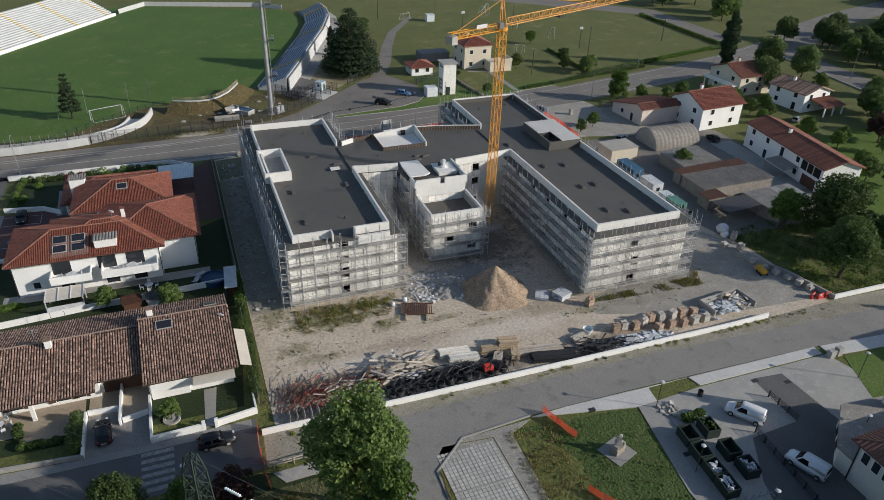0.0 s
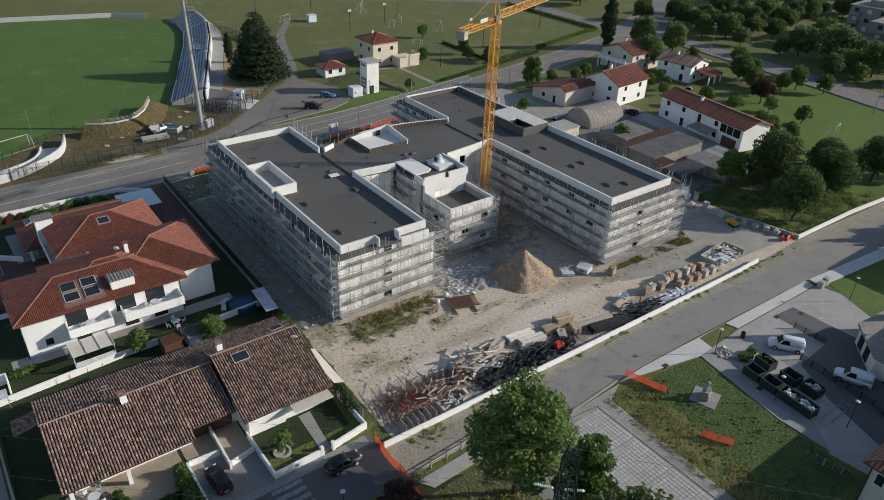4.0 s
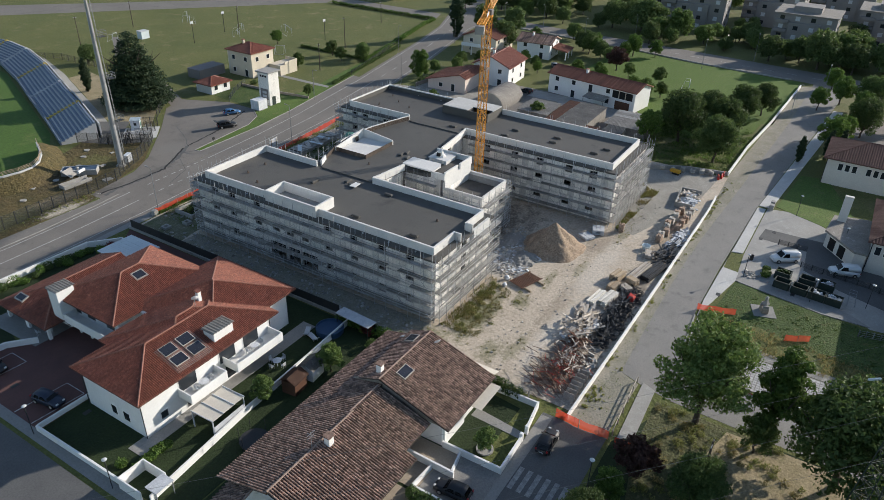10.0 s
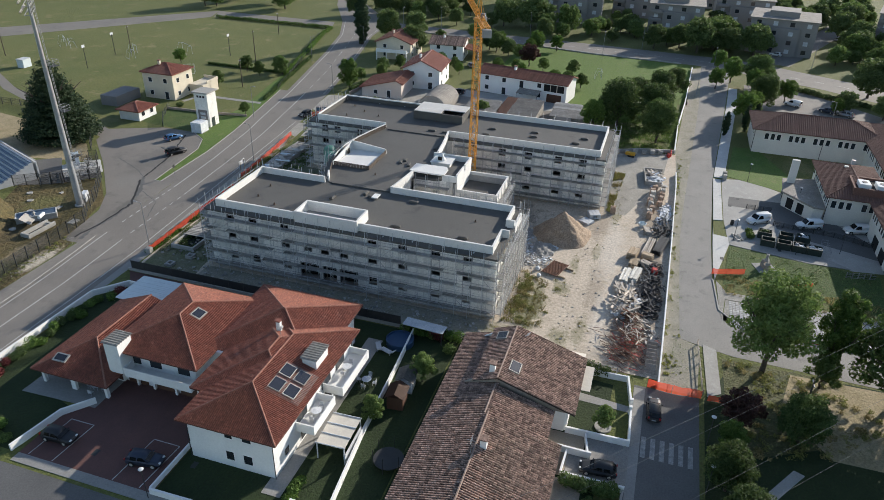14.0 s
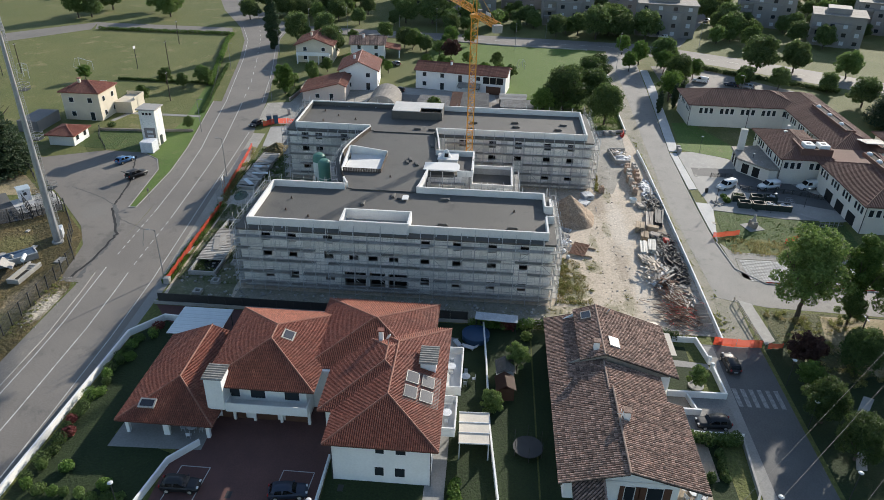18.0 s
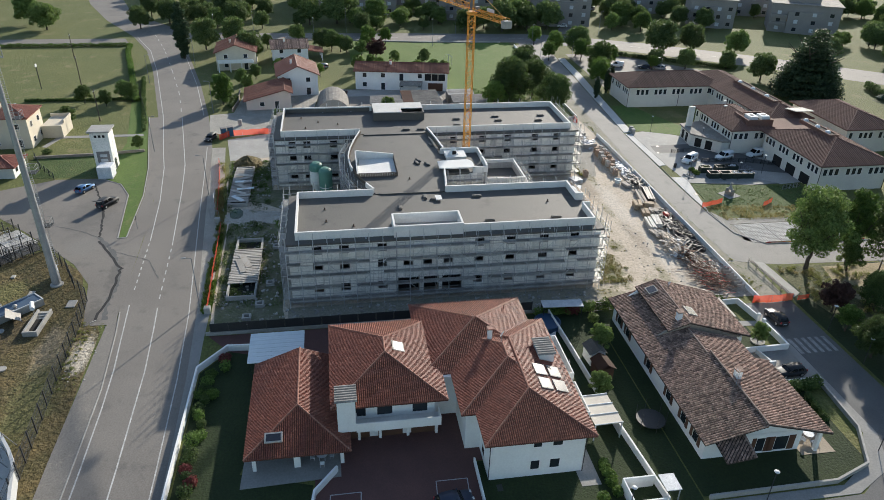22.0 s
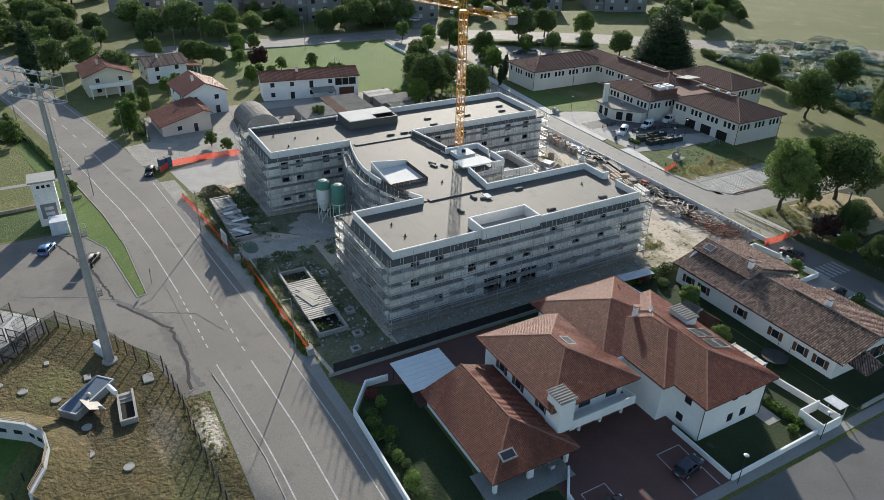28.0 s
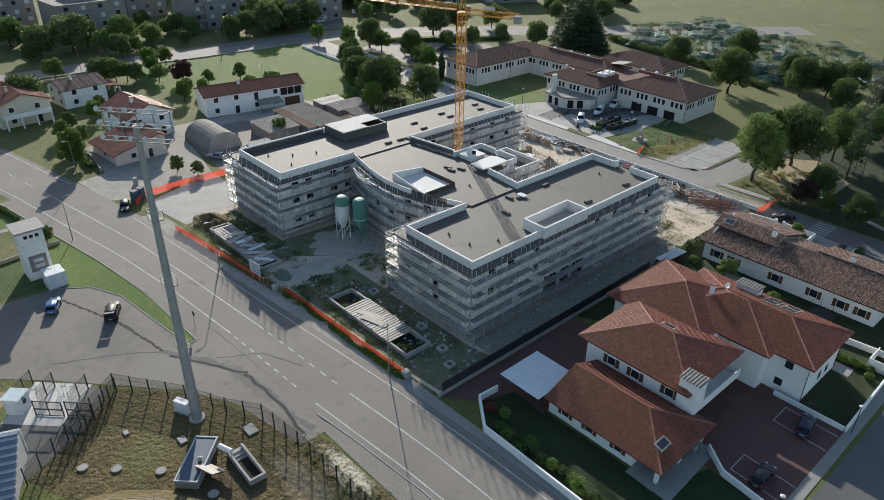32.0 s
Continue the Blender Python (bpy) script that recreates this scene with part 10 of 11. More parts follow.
def garden_lamp(x, y, h=4.2):
    root = thing("globe_lamp", (x, y, 0), "thin post lamp with a flat white disc head", "street lamp", "post lamps with disc heads")
    part("pole", tubes([((0, 0, 0), (0, 0, h))], 0.05, 6), DARK_STEEL, root)
    part("disc_head", lathe(bmesh.new(), [(0.08, h - 0.1), (0.27, h), (0.29, h + 0.05), (0.15, h + 0.12), (0, h + 0.14)], 14), LAMP_GLASS, root)
    return root


for x, y in ((-35.4, 111.4), (-35.4, 97.4), (-35.2, 131.2), (46.6, 50.6), (44.6, 40.5), (-15.8, 56.0), (-8.0, 55.8), (-26.6, 55.8), (47.8, 33), (75.6, 46.6), (66, 38), (-30.6, 65.2), (-35.4, 82)):
    garden_lamp(x, y)


def wood_pole(x, y, h, label="weathered wooden pole carrying wires"):
    root = thing("wire_pole", (x, y, 0), label, "pole")
    bm = bmesh.new()
    tube(bm, (0, 0, 0), (0, 0, h), 0.15, 8, 0.1)
    part("shaft", bm, BARK, root)
    part("cross_arm", boxes((-0.7, 0.7, -0.05, 0.05, h - 0.5, h - 0.38)), STEEL, root)
    return root


for x, y, h in ((122, 193, 10), (116, 236, 9), (98, 270, 9), (72, 262, 9), (-2.5, 45.6, 8), (96.4, 182, 8), (160, 206, 8)):
    wood_pole(x, y, h)
mirror = thing("road_mirror", (35.6, 160.2, 0), "small round dark road sign on a thin post", "road sign")
part("post", tubes([((0, 0, 0), (0, 0, 2.3))], 0.04, 6), STEEL, mirror)
part("disc", lathe(bmesh.new(), [(0.36, -0.02), (0.38, 0.0), (0.36, 0.03), (0, 0.04)], 16), DARK_STEEL, mirror, at=pose(0, -0.06, 2.3, 90, 0, 0))

# high-voltage pylon and its wires
PX, PY, PTURN = -5.0, 32.0, 45.0
pyl = thing("lattice_pylon", (PX, PY, 0), "grey-green lattice pylon with glass insulators", "pylon", turn=PTURN)
for z0, z1, w0, w1, n in ((0, 9, 3.6, 2.6, 4), (9, 18, 2.6, 1.5, 5), (18, 27.6, 1.5, 0.95, 8), (27.6, 29, 0.95, 0.5, 1)):
    bm = bmesh.new()
    for k in range(n):
        za, zb = z0 + (z1 - z0) * k / n, z0 + (z1 - z0) * (k + 1) / n
        wa, wb = w0 + (w1 - w0) * k / n, w0 + (w1 - w0) * (k + 1) / n
        ca = [(sx * wa / 2, sy * wa / 2, za) for sx, sy in ((-1, -1), (1, -1), (1, 1), (-1, 1))]
        cb = [(sx * wb / 2, sy * wb / 2, zb) for sx, sy in ((-1, -1), (1, -1), (1, 1), (-1, 1))]
        for i in range(4):
            j = (i + 1) % 4
            tube(bm, ca[i], cb[i], 0.06, 4)
            tube(bm, ca[i], cb[j], 0.03, 4)
            tube(bm, ca[j], cb[i], 0.03, 4)
            tube(bm, cb[i], cb[j], 0.03, 4)
    part("tower_section", bm, GREEN_STEEL, pyl)
disc_string = mesh_of("insulator", lathe(bmesh.new(), [(0.03, 0)] + [(0.13 if k % 2 else 0.04, 0.1 + k * 0.08) for k in range(16)] + [(0.03, 1.45)], 8), POLY_ROOF)
wires = []
ROT = Matrix.Rotation(radians(PTURN), 3, "Z")
for z, r, s in ((21.2, 3.6, -1), (21.2, 3.6, 1), (25.0, 2.9, -1)):
    arm = part("cross_arm", tubes([((0, 0.6, z), (s * r, 0, z + 0.2)), ((0, -0.6, z), (s * r, 0, z + 0.2)), ((0, 0, z + 1.5), (s * r, 0, z + 0.2))] + [((s * r * f, 0.6 * (1 - f), z + 0.2 * f), (s * r * (f + 0.25), -0.6 * (0.75 - f), z + 0.2 * f + 0.05)) for f in (0, 0.25, 0.5)], 0.05), GREEN_STEEL, pyl)
    for d in (-1, 1):
        part("insulator", disc_string, None, arm, at=pose(s * r, d * 0.3, z + 0.2, -d * 84, 0, 0))
        wires.append((z + 0.1, s * r, d, 1.8))
wires += [(29.0, 0, -1, 0.0), (29.0, 0, 1, 0.0)]
rows = []
for z, off, d, start in wires:
    p0 = Vector((PX, PY, z)) + ROT @ Vector((off, d * start, 0))
    far = Vector((PX, PY, z + 1)) + ROT @ Vector((off, d * 220, 0))
    pts = [p0.lerp(far, k / 12) - Vector((0, 0, 5.0 * 4 * (k / 12) * (1 - k / 12))) for k in range(13)]
    rows += list(zip(pts, pts[1:]))
solo("power_wire", tubes(rows, 0.008, 4), WIRE_GREY, "thin overhead power wires between pylons", "wire", "stuff")

# ---- the sports ground ----
INNER = [(17.4, 188), (24.0, 204), (31.0, 222), (38.2, 240), (44.0, 258), (45.6, 270), (45.0, 276)]


def offset_line(line, d):
    out = []
    for i, p in enumerate(line):
        a, b = line[max(0, i - 1)], line[min(len(line) - 1, i + 1)]
        t = Vector((b[0] - a[0], b[1] - a[1])).normalized()
        out.append((p[0] + t.y * d, p[1] - t.x * d))
    return out


stand = thing("grandstand", (0, 0, 0), "curved open grandstand with rows of blue-grey seats", "grandstand")
for k in range(9):
    line = offset_line(INNER, 0.6 + k * 0.85)
    part("tier", strips(line, 0.42, -0.05, 0.7 + k * 0.36), STAND_PALE, stand)
    seat = offset_line(INNER, 0.8 + k * 0.85)
    part("seat_row", strips(seat, 0.22, 0.7 + k * 0.36, 0.95 + k * 0.36), SEAT_BLUE, stand)
part("rear_wall", strips(offset_line(INNER, 8.5), 0.15, -0.05, 3.5), STAND_PALE, stand)
part("front_wall", strips(INNER, 0.12, -0.05, 1.1), SEAT_BLUE, stand)
for i in range(1, len(INNER) - 1):
    a, b = INNER[i], offset_line(INNER, 8.2)[i]
    bm = bmesh.new()
    for k in range(9):
        p = Vector(between(a, b, (k + 0.6) / 9.2))
        t = (Vector(b) - Vector(a)).normalized()
        n = Vector((-t.y, t.x))
        q = [p - n * 0.5, p + n * 0.5]
        c0, c1 = q
        vs = [(c0.x - t.x * .4, c0.y - t.y * .4), (c1.x - t.x * .4, c1.y - t.y * .4), (c1.x + t.x * .4, c1.y + t.y * .4), (c0.x + t.x * .4, c0.y + t.y * .4)]
        prism(bm, vs, 0.5 + k * 0.36, 1.0 + k * 0.36)
    part("stair_flight", bm, YELLOW_PAINT if i % 2 else STAND_PALE, stand, "yellow-edged stair between seats" if i % 2 else "")
slab("stand_walk", offset_line(INNER, 8.7) + offset_line(INNER, 12)[::-1], 0.03, CONCRETE, "pale concrete walk behind the stand", "path")
main = thing("main_stand", (0, 0, 0), "large pale grandstand with yellow stairs", "grandstand")
A0, A1 = Vector((-54, 236)), Vector((-20, 288))
T = (A1 - A0).normalized()
NV = Vector((-T.y, T.x))
for k in range(16):
    c0, c1 = A0 + NV * (1.2 + k * 0.9), A1 + NV * (1.2 + k * 0.9)
    part("tier", strips([tuple(c0), tuple(c1)], 0.46, -0.05, 0.9 + k * 0.42), STAND_PALE, main)
for f in (0.12, 0.4, 0.68, 0.95):
    bm = bmesh.new()
    for k in range(16):
        c = A0.lerp(A1, f) + NV * (1.2 + k * 0.9)
        v = [c - T * 0.6 - NV * 0.45, c + T * 0.6 - NV * 0.45, c + T * 0.6 + NV * 0.45, c - T * 0.6 + NV * 0.45]
        prism(bm, [tuple(p) for p in v], 0.7 + k * 0.42, 1.0 + k * 0.42)
    part("stair_flight", bm, YELLOW_PAINT, main, "yellow stair flight")
part("front_wall", strips([tuple(A0 - T * 10), tuple(A1)], 0.15, -0.05, 1.0), WHITE_WALL, main)
solo("pitch_boards", strips([(-19, 291), (-10, 303), (30, 293), (40, 286)], 0.1, -0.05, 1.6), STAND_PALE, "pale boards and dugouts behind the goal line", "wall", "structure")
solo("stadium_wall_white", strips([(-46, 157.9), (-36, 158.0), (-26.5, 158.9), (-21.6, 160.2), (-19.0, 161.6), (-16.7, 163.2), (-14.4, 165.2), (-12.2, 167.6), (-11.0, 169.8), (-10.0, 173), (-9.4, 176)], 0.16, -0.05, 1.7), STAND_PALE, "curved pale concrete wall round a walkway", "wall", "structure")
slab("stadium_walk", [(-46, 158.1), (-36, 158.2), (-26.4, 159.1), (-21.6, 160.4), (-19.1, 161.8), (-16.8, 163.4), (-14.5, 165.4), (-12.4, 167.7), (-11.2, 169.9), (-10.2, 173), (-14.4, 174), (-15.4, 170.6), (-16.4, 168.7), (-17.5, 167.5), (-18.8, 166.5), (-22, 164.8), (-27, 163.4), (-36, 162.6), (-46, 162.5)], 0.03, NEW_CONCRETE, "pale concrete walkway inside a curved wall", "path")
solo("walk_kerb_wall", strips([(-14.5, 174), (-15.5, 170.6), (-16.5, 168.6), (-17.6, 167.4), (-18.9, 166.4), (-22, 164.7), (-27, 163.3), (-36, 162.5), (-46, 162.4)], 0.12, -0.05, 0.7), STAND_PALE, "low pale wall beside a walkway", "wall", "structure")
cw_ = thing("corner_wall", (0, 0, 0), "curved white corner wall with small windows and a rail", "wall")
CORNER = [(12.2, 187.6), (10.9, 184.6), (9.2, 181.0), (6.6, 177.6), (4.2, 176.0), (1.5, 175.7), (-1.4, 176.2), (-4.4, 177.6)]
part("wall", strips(CORNER, 0.16, -0.05, 2.6), STAND_PALE, cw_)
part("rail", tubes([((*a, z), (*b, z)) for z in (2.9, 3.15, 3.4) for a, b in zip(CORNER, CORNER[1:])] + [((*a, 2.6), (*a, 3.4)) for a in CORNER], 0.045), TIMBER, cw_)
for a, b in zip(CORNER[:6], CORNER[1:]):
    for f in (0.2, 0.32, 0.65, 0.77):
        p = between(a, b, f)
        t = math.degrees(math.atan2(b[1] - a[1], b[0] - a[0]))
        part("window", boxes((-0.25, 0.25, -0.19, 0.19, 1.05, 1.6)), WINDOW, cw_, at=pose(p[0], p[1], 0, 0, 0, t))


def rail_fence(line, h, gap, label, mat=DARK_STEEL, mesh=True):
    root = thing("mesh_fence", (*line[0], 0), label, "fence", "mesh fences")
    o = Vector((*line[0], 0))
    rows = []
    for a, b in zip(line, line[1:]):
        n = max(1, round(math.dist(a, b) / gap))
        for k in range(n):
            p = Vector((*between(a, b, k / n), 0)) - o
            q = Vector((*between(a, b, (k + 1) / n), 0)) - o
            part("post", boxes((p.x - 0.065, p.x + 0.065, p.y - 0.065, p.y + 0.065, 0, h + 0.1)), mat, root)
            rows += [(p + Vector((0, 0, z)), q + Vector((0, 0, z))) for z in (0.1, h * 0.35, h * 0.7, h)]
    part("rail", tubes(rows, 0.022, 4), mat, root)
    if mesh:
        part("mesh", strips([(x - o.x, y - o.y) for x, y in line], 0.008, 0.1, h), FENCE_MESH, root, "dark wire mesh panels")
    return root


rail_fence([(20.2, 186.2), (25.6, 179), (29.8, 173.6), (21.8, 167.8), (16.4, 165.2), (12.6, 162.4), (6.0, 161.6), (-6, 161.0), (-22, 159.8), (-44, 158.8)], 2.4, 2.2, "dark green mesh fence round the sports ground")
for line in ([(29.1, 173.6), (24.6, 178.6), (22.6, 182)], [(31.9, 176.1), (29.6, 178.9)], [(35.0, 179.1), (32.8, 181.6)], [(37.3, 181.0), (35.2, 183.4)]):
    rail_fence(line, 2.3, 1.8, "dark turnstile fence by the sports-ground entrance")
rail_fence([(41.5, 186.5), (48, 192), (54, 203), (60, 222), (58, 250), (52, 262)], 1.9, 2.8, "dark mesh fence beside the curved path")
rail_fence([(98, 171.4), (112, 175.4), (141, 184)], 1.2, 3.0, "low mesh fence along the road", GREEN_STEEL)
rail_fence([(60, 181.5), (66, 186), (74, 190)], 1.4, 2.6, "low fence round the club house", GREEN_STEEL)
rail_fence([(-31, 164), (-9, 182.4), (3, 177.6)], 1.1, 2.4, "low pitch rail behind the goal", GREEN_STEEL, False)
rail_fence([(39.2, 33.4), (40.2, 28.8)], 1.0, 0.9, "low steel handrail beside a ramp", STEEL)
rail_fence([(0.8, 67), (0.9, 88)], 1.5, 2.4, "garden fence beside the site", STEEL)
rail_fence([(55.4, 43.2), (54.3, 33), (52, 27)], 1.0, 1.6, "dark handrail beside a parking bay")
rail_fence([(61.5, 47.6), (61.7, 43)], 1.0, 1.6, "dark handrail beside the yard")
slab("entry_yard", [(29.8, 174.4), (32.2, 175.7), (27.3, 180.8), (32.2, 185.9), (35.6, 189), (28, 199), (19, 190), (22.9, 182.2), (25.0, 178.9)], 0.031, DARK_ASPHALT, "dark asphalt yard behind the turnstiles", "yard")
slab("entry_slab", [(32.4, 175.5), (37.6, 180.7), (32.2, 185.9), (27.1, 180.8)], 0.05, NEW_CONCRETE, "pale concrete apron at the turnstiles", "pavement")
for a, b in (((31.0, 182.4), (28.5, 179.9)), ((28.4, 179.6), (26.1, 177.4))):
    L = math.dist(a, b)
    leaf = thing("entrance_gate", (*a, 0.05), "dark steel entrance gate with a mid rail", "gate", turn=math.degrees(math.atan2(b[1] - a[1], b[0] - a[0])))
    part("frame", boxes((0, 0.1, -0.05, 0.05, 0, 2.3), (L - 0.1, L, -0.05, 0.05, 0, 2.3), (L / 2 - 0.04, L / 2 + 0.04, -0.04, 0.04, 0.1, 2.2), (0.1, L - 0.1, -0.04, 0.04, 2.16, 2.26), (0.1, L - 0.1, -0.04, 0.04, 0.95, 1.1), (0.1, L - 0.1, -0.04, 0.04, 0.06, 0.14)), DARK_STEEL, leaf)
    part("mesh", boxes((0.1, L - 0.1, -0.008, 0.008, 0.14, 2.16)), FENCE_MESH, leaf)
for x, y in ((32.6, 177.9), (33.4, 178.7), (34.3, 180.9), (35.2, 181.6), (31.4, 179.4)):
    stile = thing("turnstile", (x, y, 0.05), "pale tubular turnstile on a concrete apron", "turnstile", "turnstiles at the entrance", 130)
    part("hoop", tubes([((-0.7, 0, 0), (-0.7, 0, 1.0)), ((-0.7, 0, 1.0), (0.7, 0, 1.0)), ((0.7, 0, 1.0), (0.7, 0, 0)), ((-0.7, 0, 0.5), (0.7, 0, 0.5))], 0.035, 6), PLASTIC_BAG, stile)
    part("arm", tubes([((0, 0, 0.95), (0, 0.55, 0.8)), ((0, 0, 0.95), (-0.3, 0.4, 0.6)), ((0, 0, 0.95), (0.3, 0.4, 0.6))], 0.025, 6), STEEL, stile)
kiosk = thing("ticket_booth", (33.4, 183.6, 0.05), "small white ticket cabin with a ribbed roof", "booth", turn=45)
part("body", boxes((-1.0, 1.0, -1.0, 1.0, 0, 2.3), bevel=0.03), PLASTIC_BAG, kiosk)
part("roof", corrugated(-1.15, 1.15, -1.15, 1.15, 2.3, 2.3, 0.4, 0.06), POLY_ROOF, kiosk)
part("window", boxes((-1.03, -1.0, -0.3, 0.3, 1.1, 1.7)), WINDOW, kiosk)
part("lamp", boxes((-1.12, -1.0, 0.05, 0.35, 1.95, 2.1)), DARK_STEEL, kiosk)
part("door", boxes((-0.4, 0.4, -1.04, -1.0, 0.05, 2.05)), SILO_GREEN, kiosk)
plant = thing("pump_house", (10.9, 171.4, 0), "low pump house with a blue-black roof and pale rim", "pump house", turn=135)
part("body", boxes((-3.3, 3.3, -1.25, 1.25, 0.02, 1.0)), CONCRETE, plant)
part("membrane", boxes((-3.1, 3.1, -1.05, 1.05, 1.0, 1.04)), TOILET_BLUE, plant, "blue-black roof membrane")
part("rim", strips([(-3.25, -1.2), (3.25, -1.2), (3.25, 1.2), (-3.25, 1.2)], 0.08, 1.0, 1.14, True), STAND_PALE, plant)
part("vent", lathe(bmesh.new(), [(0.2, 1.04), (0.2, 1.4), (0.35, 1.45), (0.1, 1.65), (0, 1.66)], 10, (0.3, 0.5)), SHEET_METAL, plant)
heater = thing("solar_water_heater", (9.2, 169.4, 0), "solar water heater with a tank above a tilted collector", "solar water heater", turn=200)
part("collector", boxes((-1.2, 1.2, -0.05, 0.05, 0, 1.9)), SOLAR, heater, at=pose(0, -0.9, 0.5, 58, 0, 0))
part("collector_frame", boxes((-1.28, 1.28, 0.05, 0.1, -0.06, 1.98)), SHEET_METAL, heater, at=pose(0, -0.9, 0.5, 58, 0, 0))
bm = bmesh.new()
tube(bm, (-0.9, 0.85, 1.75), (0.9, 0.85, 1.75), 0.3, 14)
part("water_tank", bm, WHITE_WALL, heater, "white cylindrical water tank")
for x in (-0.8, 0.8):
    part("stand_leg", tubes([((x, 0.85, 0), (x, 0.85, 1.5))], 0.04, 5), STEEL, heater)
    part("stand_leg", tubes([((x, -0.8, 0), (x, -0.8, 0.55))], 0.04, 5), STEEL, heater)
stairs = thing("sunken_stair", (7.3, 167.4, 0), "concrete-walled sunken stair in dry grass", "stair", turn=-2)
part("stair_wall", strips([(2.8, -0.8), (-2.8, -0.8), (-2.8, 0.9), (2.8, 0.9)], 0.12, 0.0, 0.75), CONCRETE, stairs)
# thin near-black sheet; the stair's depth and shade are only painted
part("stair_pit", boxes((-2.7, 2.0, -0.7, 0.8, 0.02, 0.05)), HOLE_SHADE, stairs)
for k in range(3):
    part("step", boxes((1.2 + k * 0.5, 1.7 + k * 0.5, -0.68, 0.78, 0.03, 0.1 + k * 0.16)), CONCRETE, stairs)
bank = bmesh.new()
inner_line, outer_line = CORNER, [(p[0] + q[0], p[1] + q[1]) for p, q in zip(CORNER, ((4.4, 0.8), (4.2, -0.8), (3.6, -2.2), (2.4, -3.2), (1.2, -3.8), (0.2, -4.0), (-1.2, -3.6), (-2.4, -3.0)))]
rows = [[bank.verts.new((p[0] + (q[0] - p[0]) * f, p[1] + (q[1] - p[1]) * f, z)) for p, q in zip(inner_line, outer_line)] for f, z in ((0.05, 2.3), (0.3, 1.9), (0.65, 0.8), (1.0, 0.0))]
for ra, rb in zip(rows, rows[1:]):
    for i in range(len(ra) - 1):
        bank.faces.new((ra[i], ra[i + 1], rb[i + 1], rb[i]))
bmesh.ops.recalc_face_normals(bank, faces=bank.faces[:])
solo("wall_bank", bank, STRAW, "dry grassy bank behind the curved wall", "ground", "structure", smooth=True)
for x, y in ((18.8, 181.0), (16.2, 178.3), (12.7, 174.8), (6.0, 172.0), (1.3, 172.2), (-2.6, 168.6)):
    c = thing("manhole_cover", (x, y, 0), "round concrete manhole cover in dry grass", "manhole", "round manhole covers")
    part("cover", lathe(bmesh.new(), [(0.55, 0.0), (0.58, 0.18), (0.52, 0.2), (0.5, 0.17), (0, 0.18)], 18), CONCRETE, c)
for x, y, s in ((15.6, 171.1, 0.6), (21.0, 175.5, 0.4), (12.0, 164.4, 0.9)):
    c = thing("access_slab", (x, y, 0), "square pale access slab", "slab")
    part("slab", boxes((-s, s, -s * 0.7, s * 0.7, 0, 0.2), bevel=0.03), CONCRETE, c)


def goal(x, y, turn, w=7.3, h=2.44):
    root = thing("football_goal", (x, y, 0), "white football goal with a net frame", "goal", "football goals", turn)
    part("frame", tubes([((-w / 2, 0, 0), (-w / 2, 0, h)), ((w / 2, 0, 0), (w / 2, 0, h)), ((-w / 2, 0, h), (w / 2, 0, h))], 0.06, 6), PLASTIC_BAG, root)
    part("stay", tubes([((s * w / 2, 0, h), (s * w / 2, 1.2, h)) for s in (-1, 1)] + [((s * w / 2, 1.2, h), (s * w / 2, 2, 0)) for s in (-1, 1)] + [((-w / 2, 2, 0.05), (w / 2, 2, 0.05))], 0.03, 4), PLASTIC_BAG, root)
    return root


for x, y, a, w in ((117.6, 264.5, 50, 7.3), (125.2, 221, 60, 7.3), (117.9, 236, 60, 3), (112, 232, 60, 3), (-19.5, 176.5, 200, 7.3), (114.8, 260, 230, 5), (146.8, 85.6, 10, 3.4), (82, 258, 30, 3.5), (104, 205, 120, 3)):
    goal(x, y, a, w)
for k in range(16):
    p = between((-42, 161.3), (-17, 162.9), k / 15)
    part("stay", tubes([((0, 0, 0), (0, 0, 2.3)), ((0, 0, 2.2), (0.2, -1.0, 0))], 0.05, 5), STEEL, thing("steel_stay", (p[0], p[1], 0), "raking steel stay beside the white wall", "steel stay", "steel stays along the wall"))
for x, y in ((-30, 178), (-24, 181), (-14.6, 183.6), (-10, 185.4)):
    part("pole", tubes([((0, 0, 0), (0, 0, 6))], 0.05, 5), STEEL, thing("net_pole", (x, y, 0), "tall thin pole of the ball-stop net behind the goal", "pole"))
for x, y in ((126, 205), (96, 236), (113, 240)):
    p = thing("basketball_post", (x, y, 0), "tall post with a white board", "post")
    part("post", tubes([((0, 0, 0), (0, 0, 6.5))], 0.1, 6), DARK_STEEL, p)
    part("board", boxes((-0.6, 0.6, -0.05, 0.05, 6.2, 7.0)), PLASTIC_BAG, p)
hutb = thing("field_cabin", (90, 254, 0), "small blue and white cabin on the field", "cabin")
part("body", boxes((-1.5, 1.5, -1.2, 1.2, 0, 2.4)), POLY_ROOF, hutb)
part("roof", boxes((-1.6, 1.6, -1.3, 1.3, 2.4, 2.55)), PLASTIC_BAG, hutb)

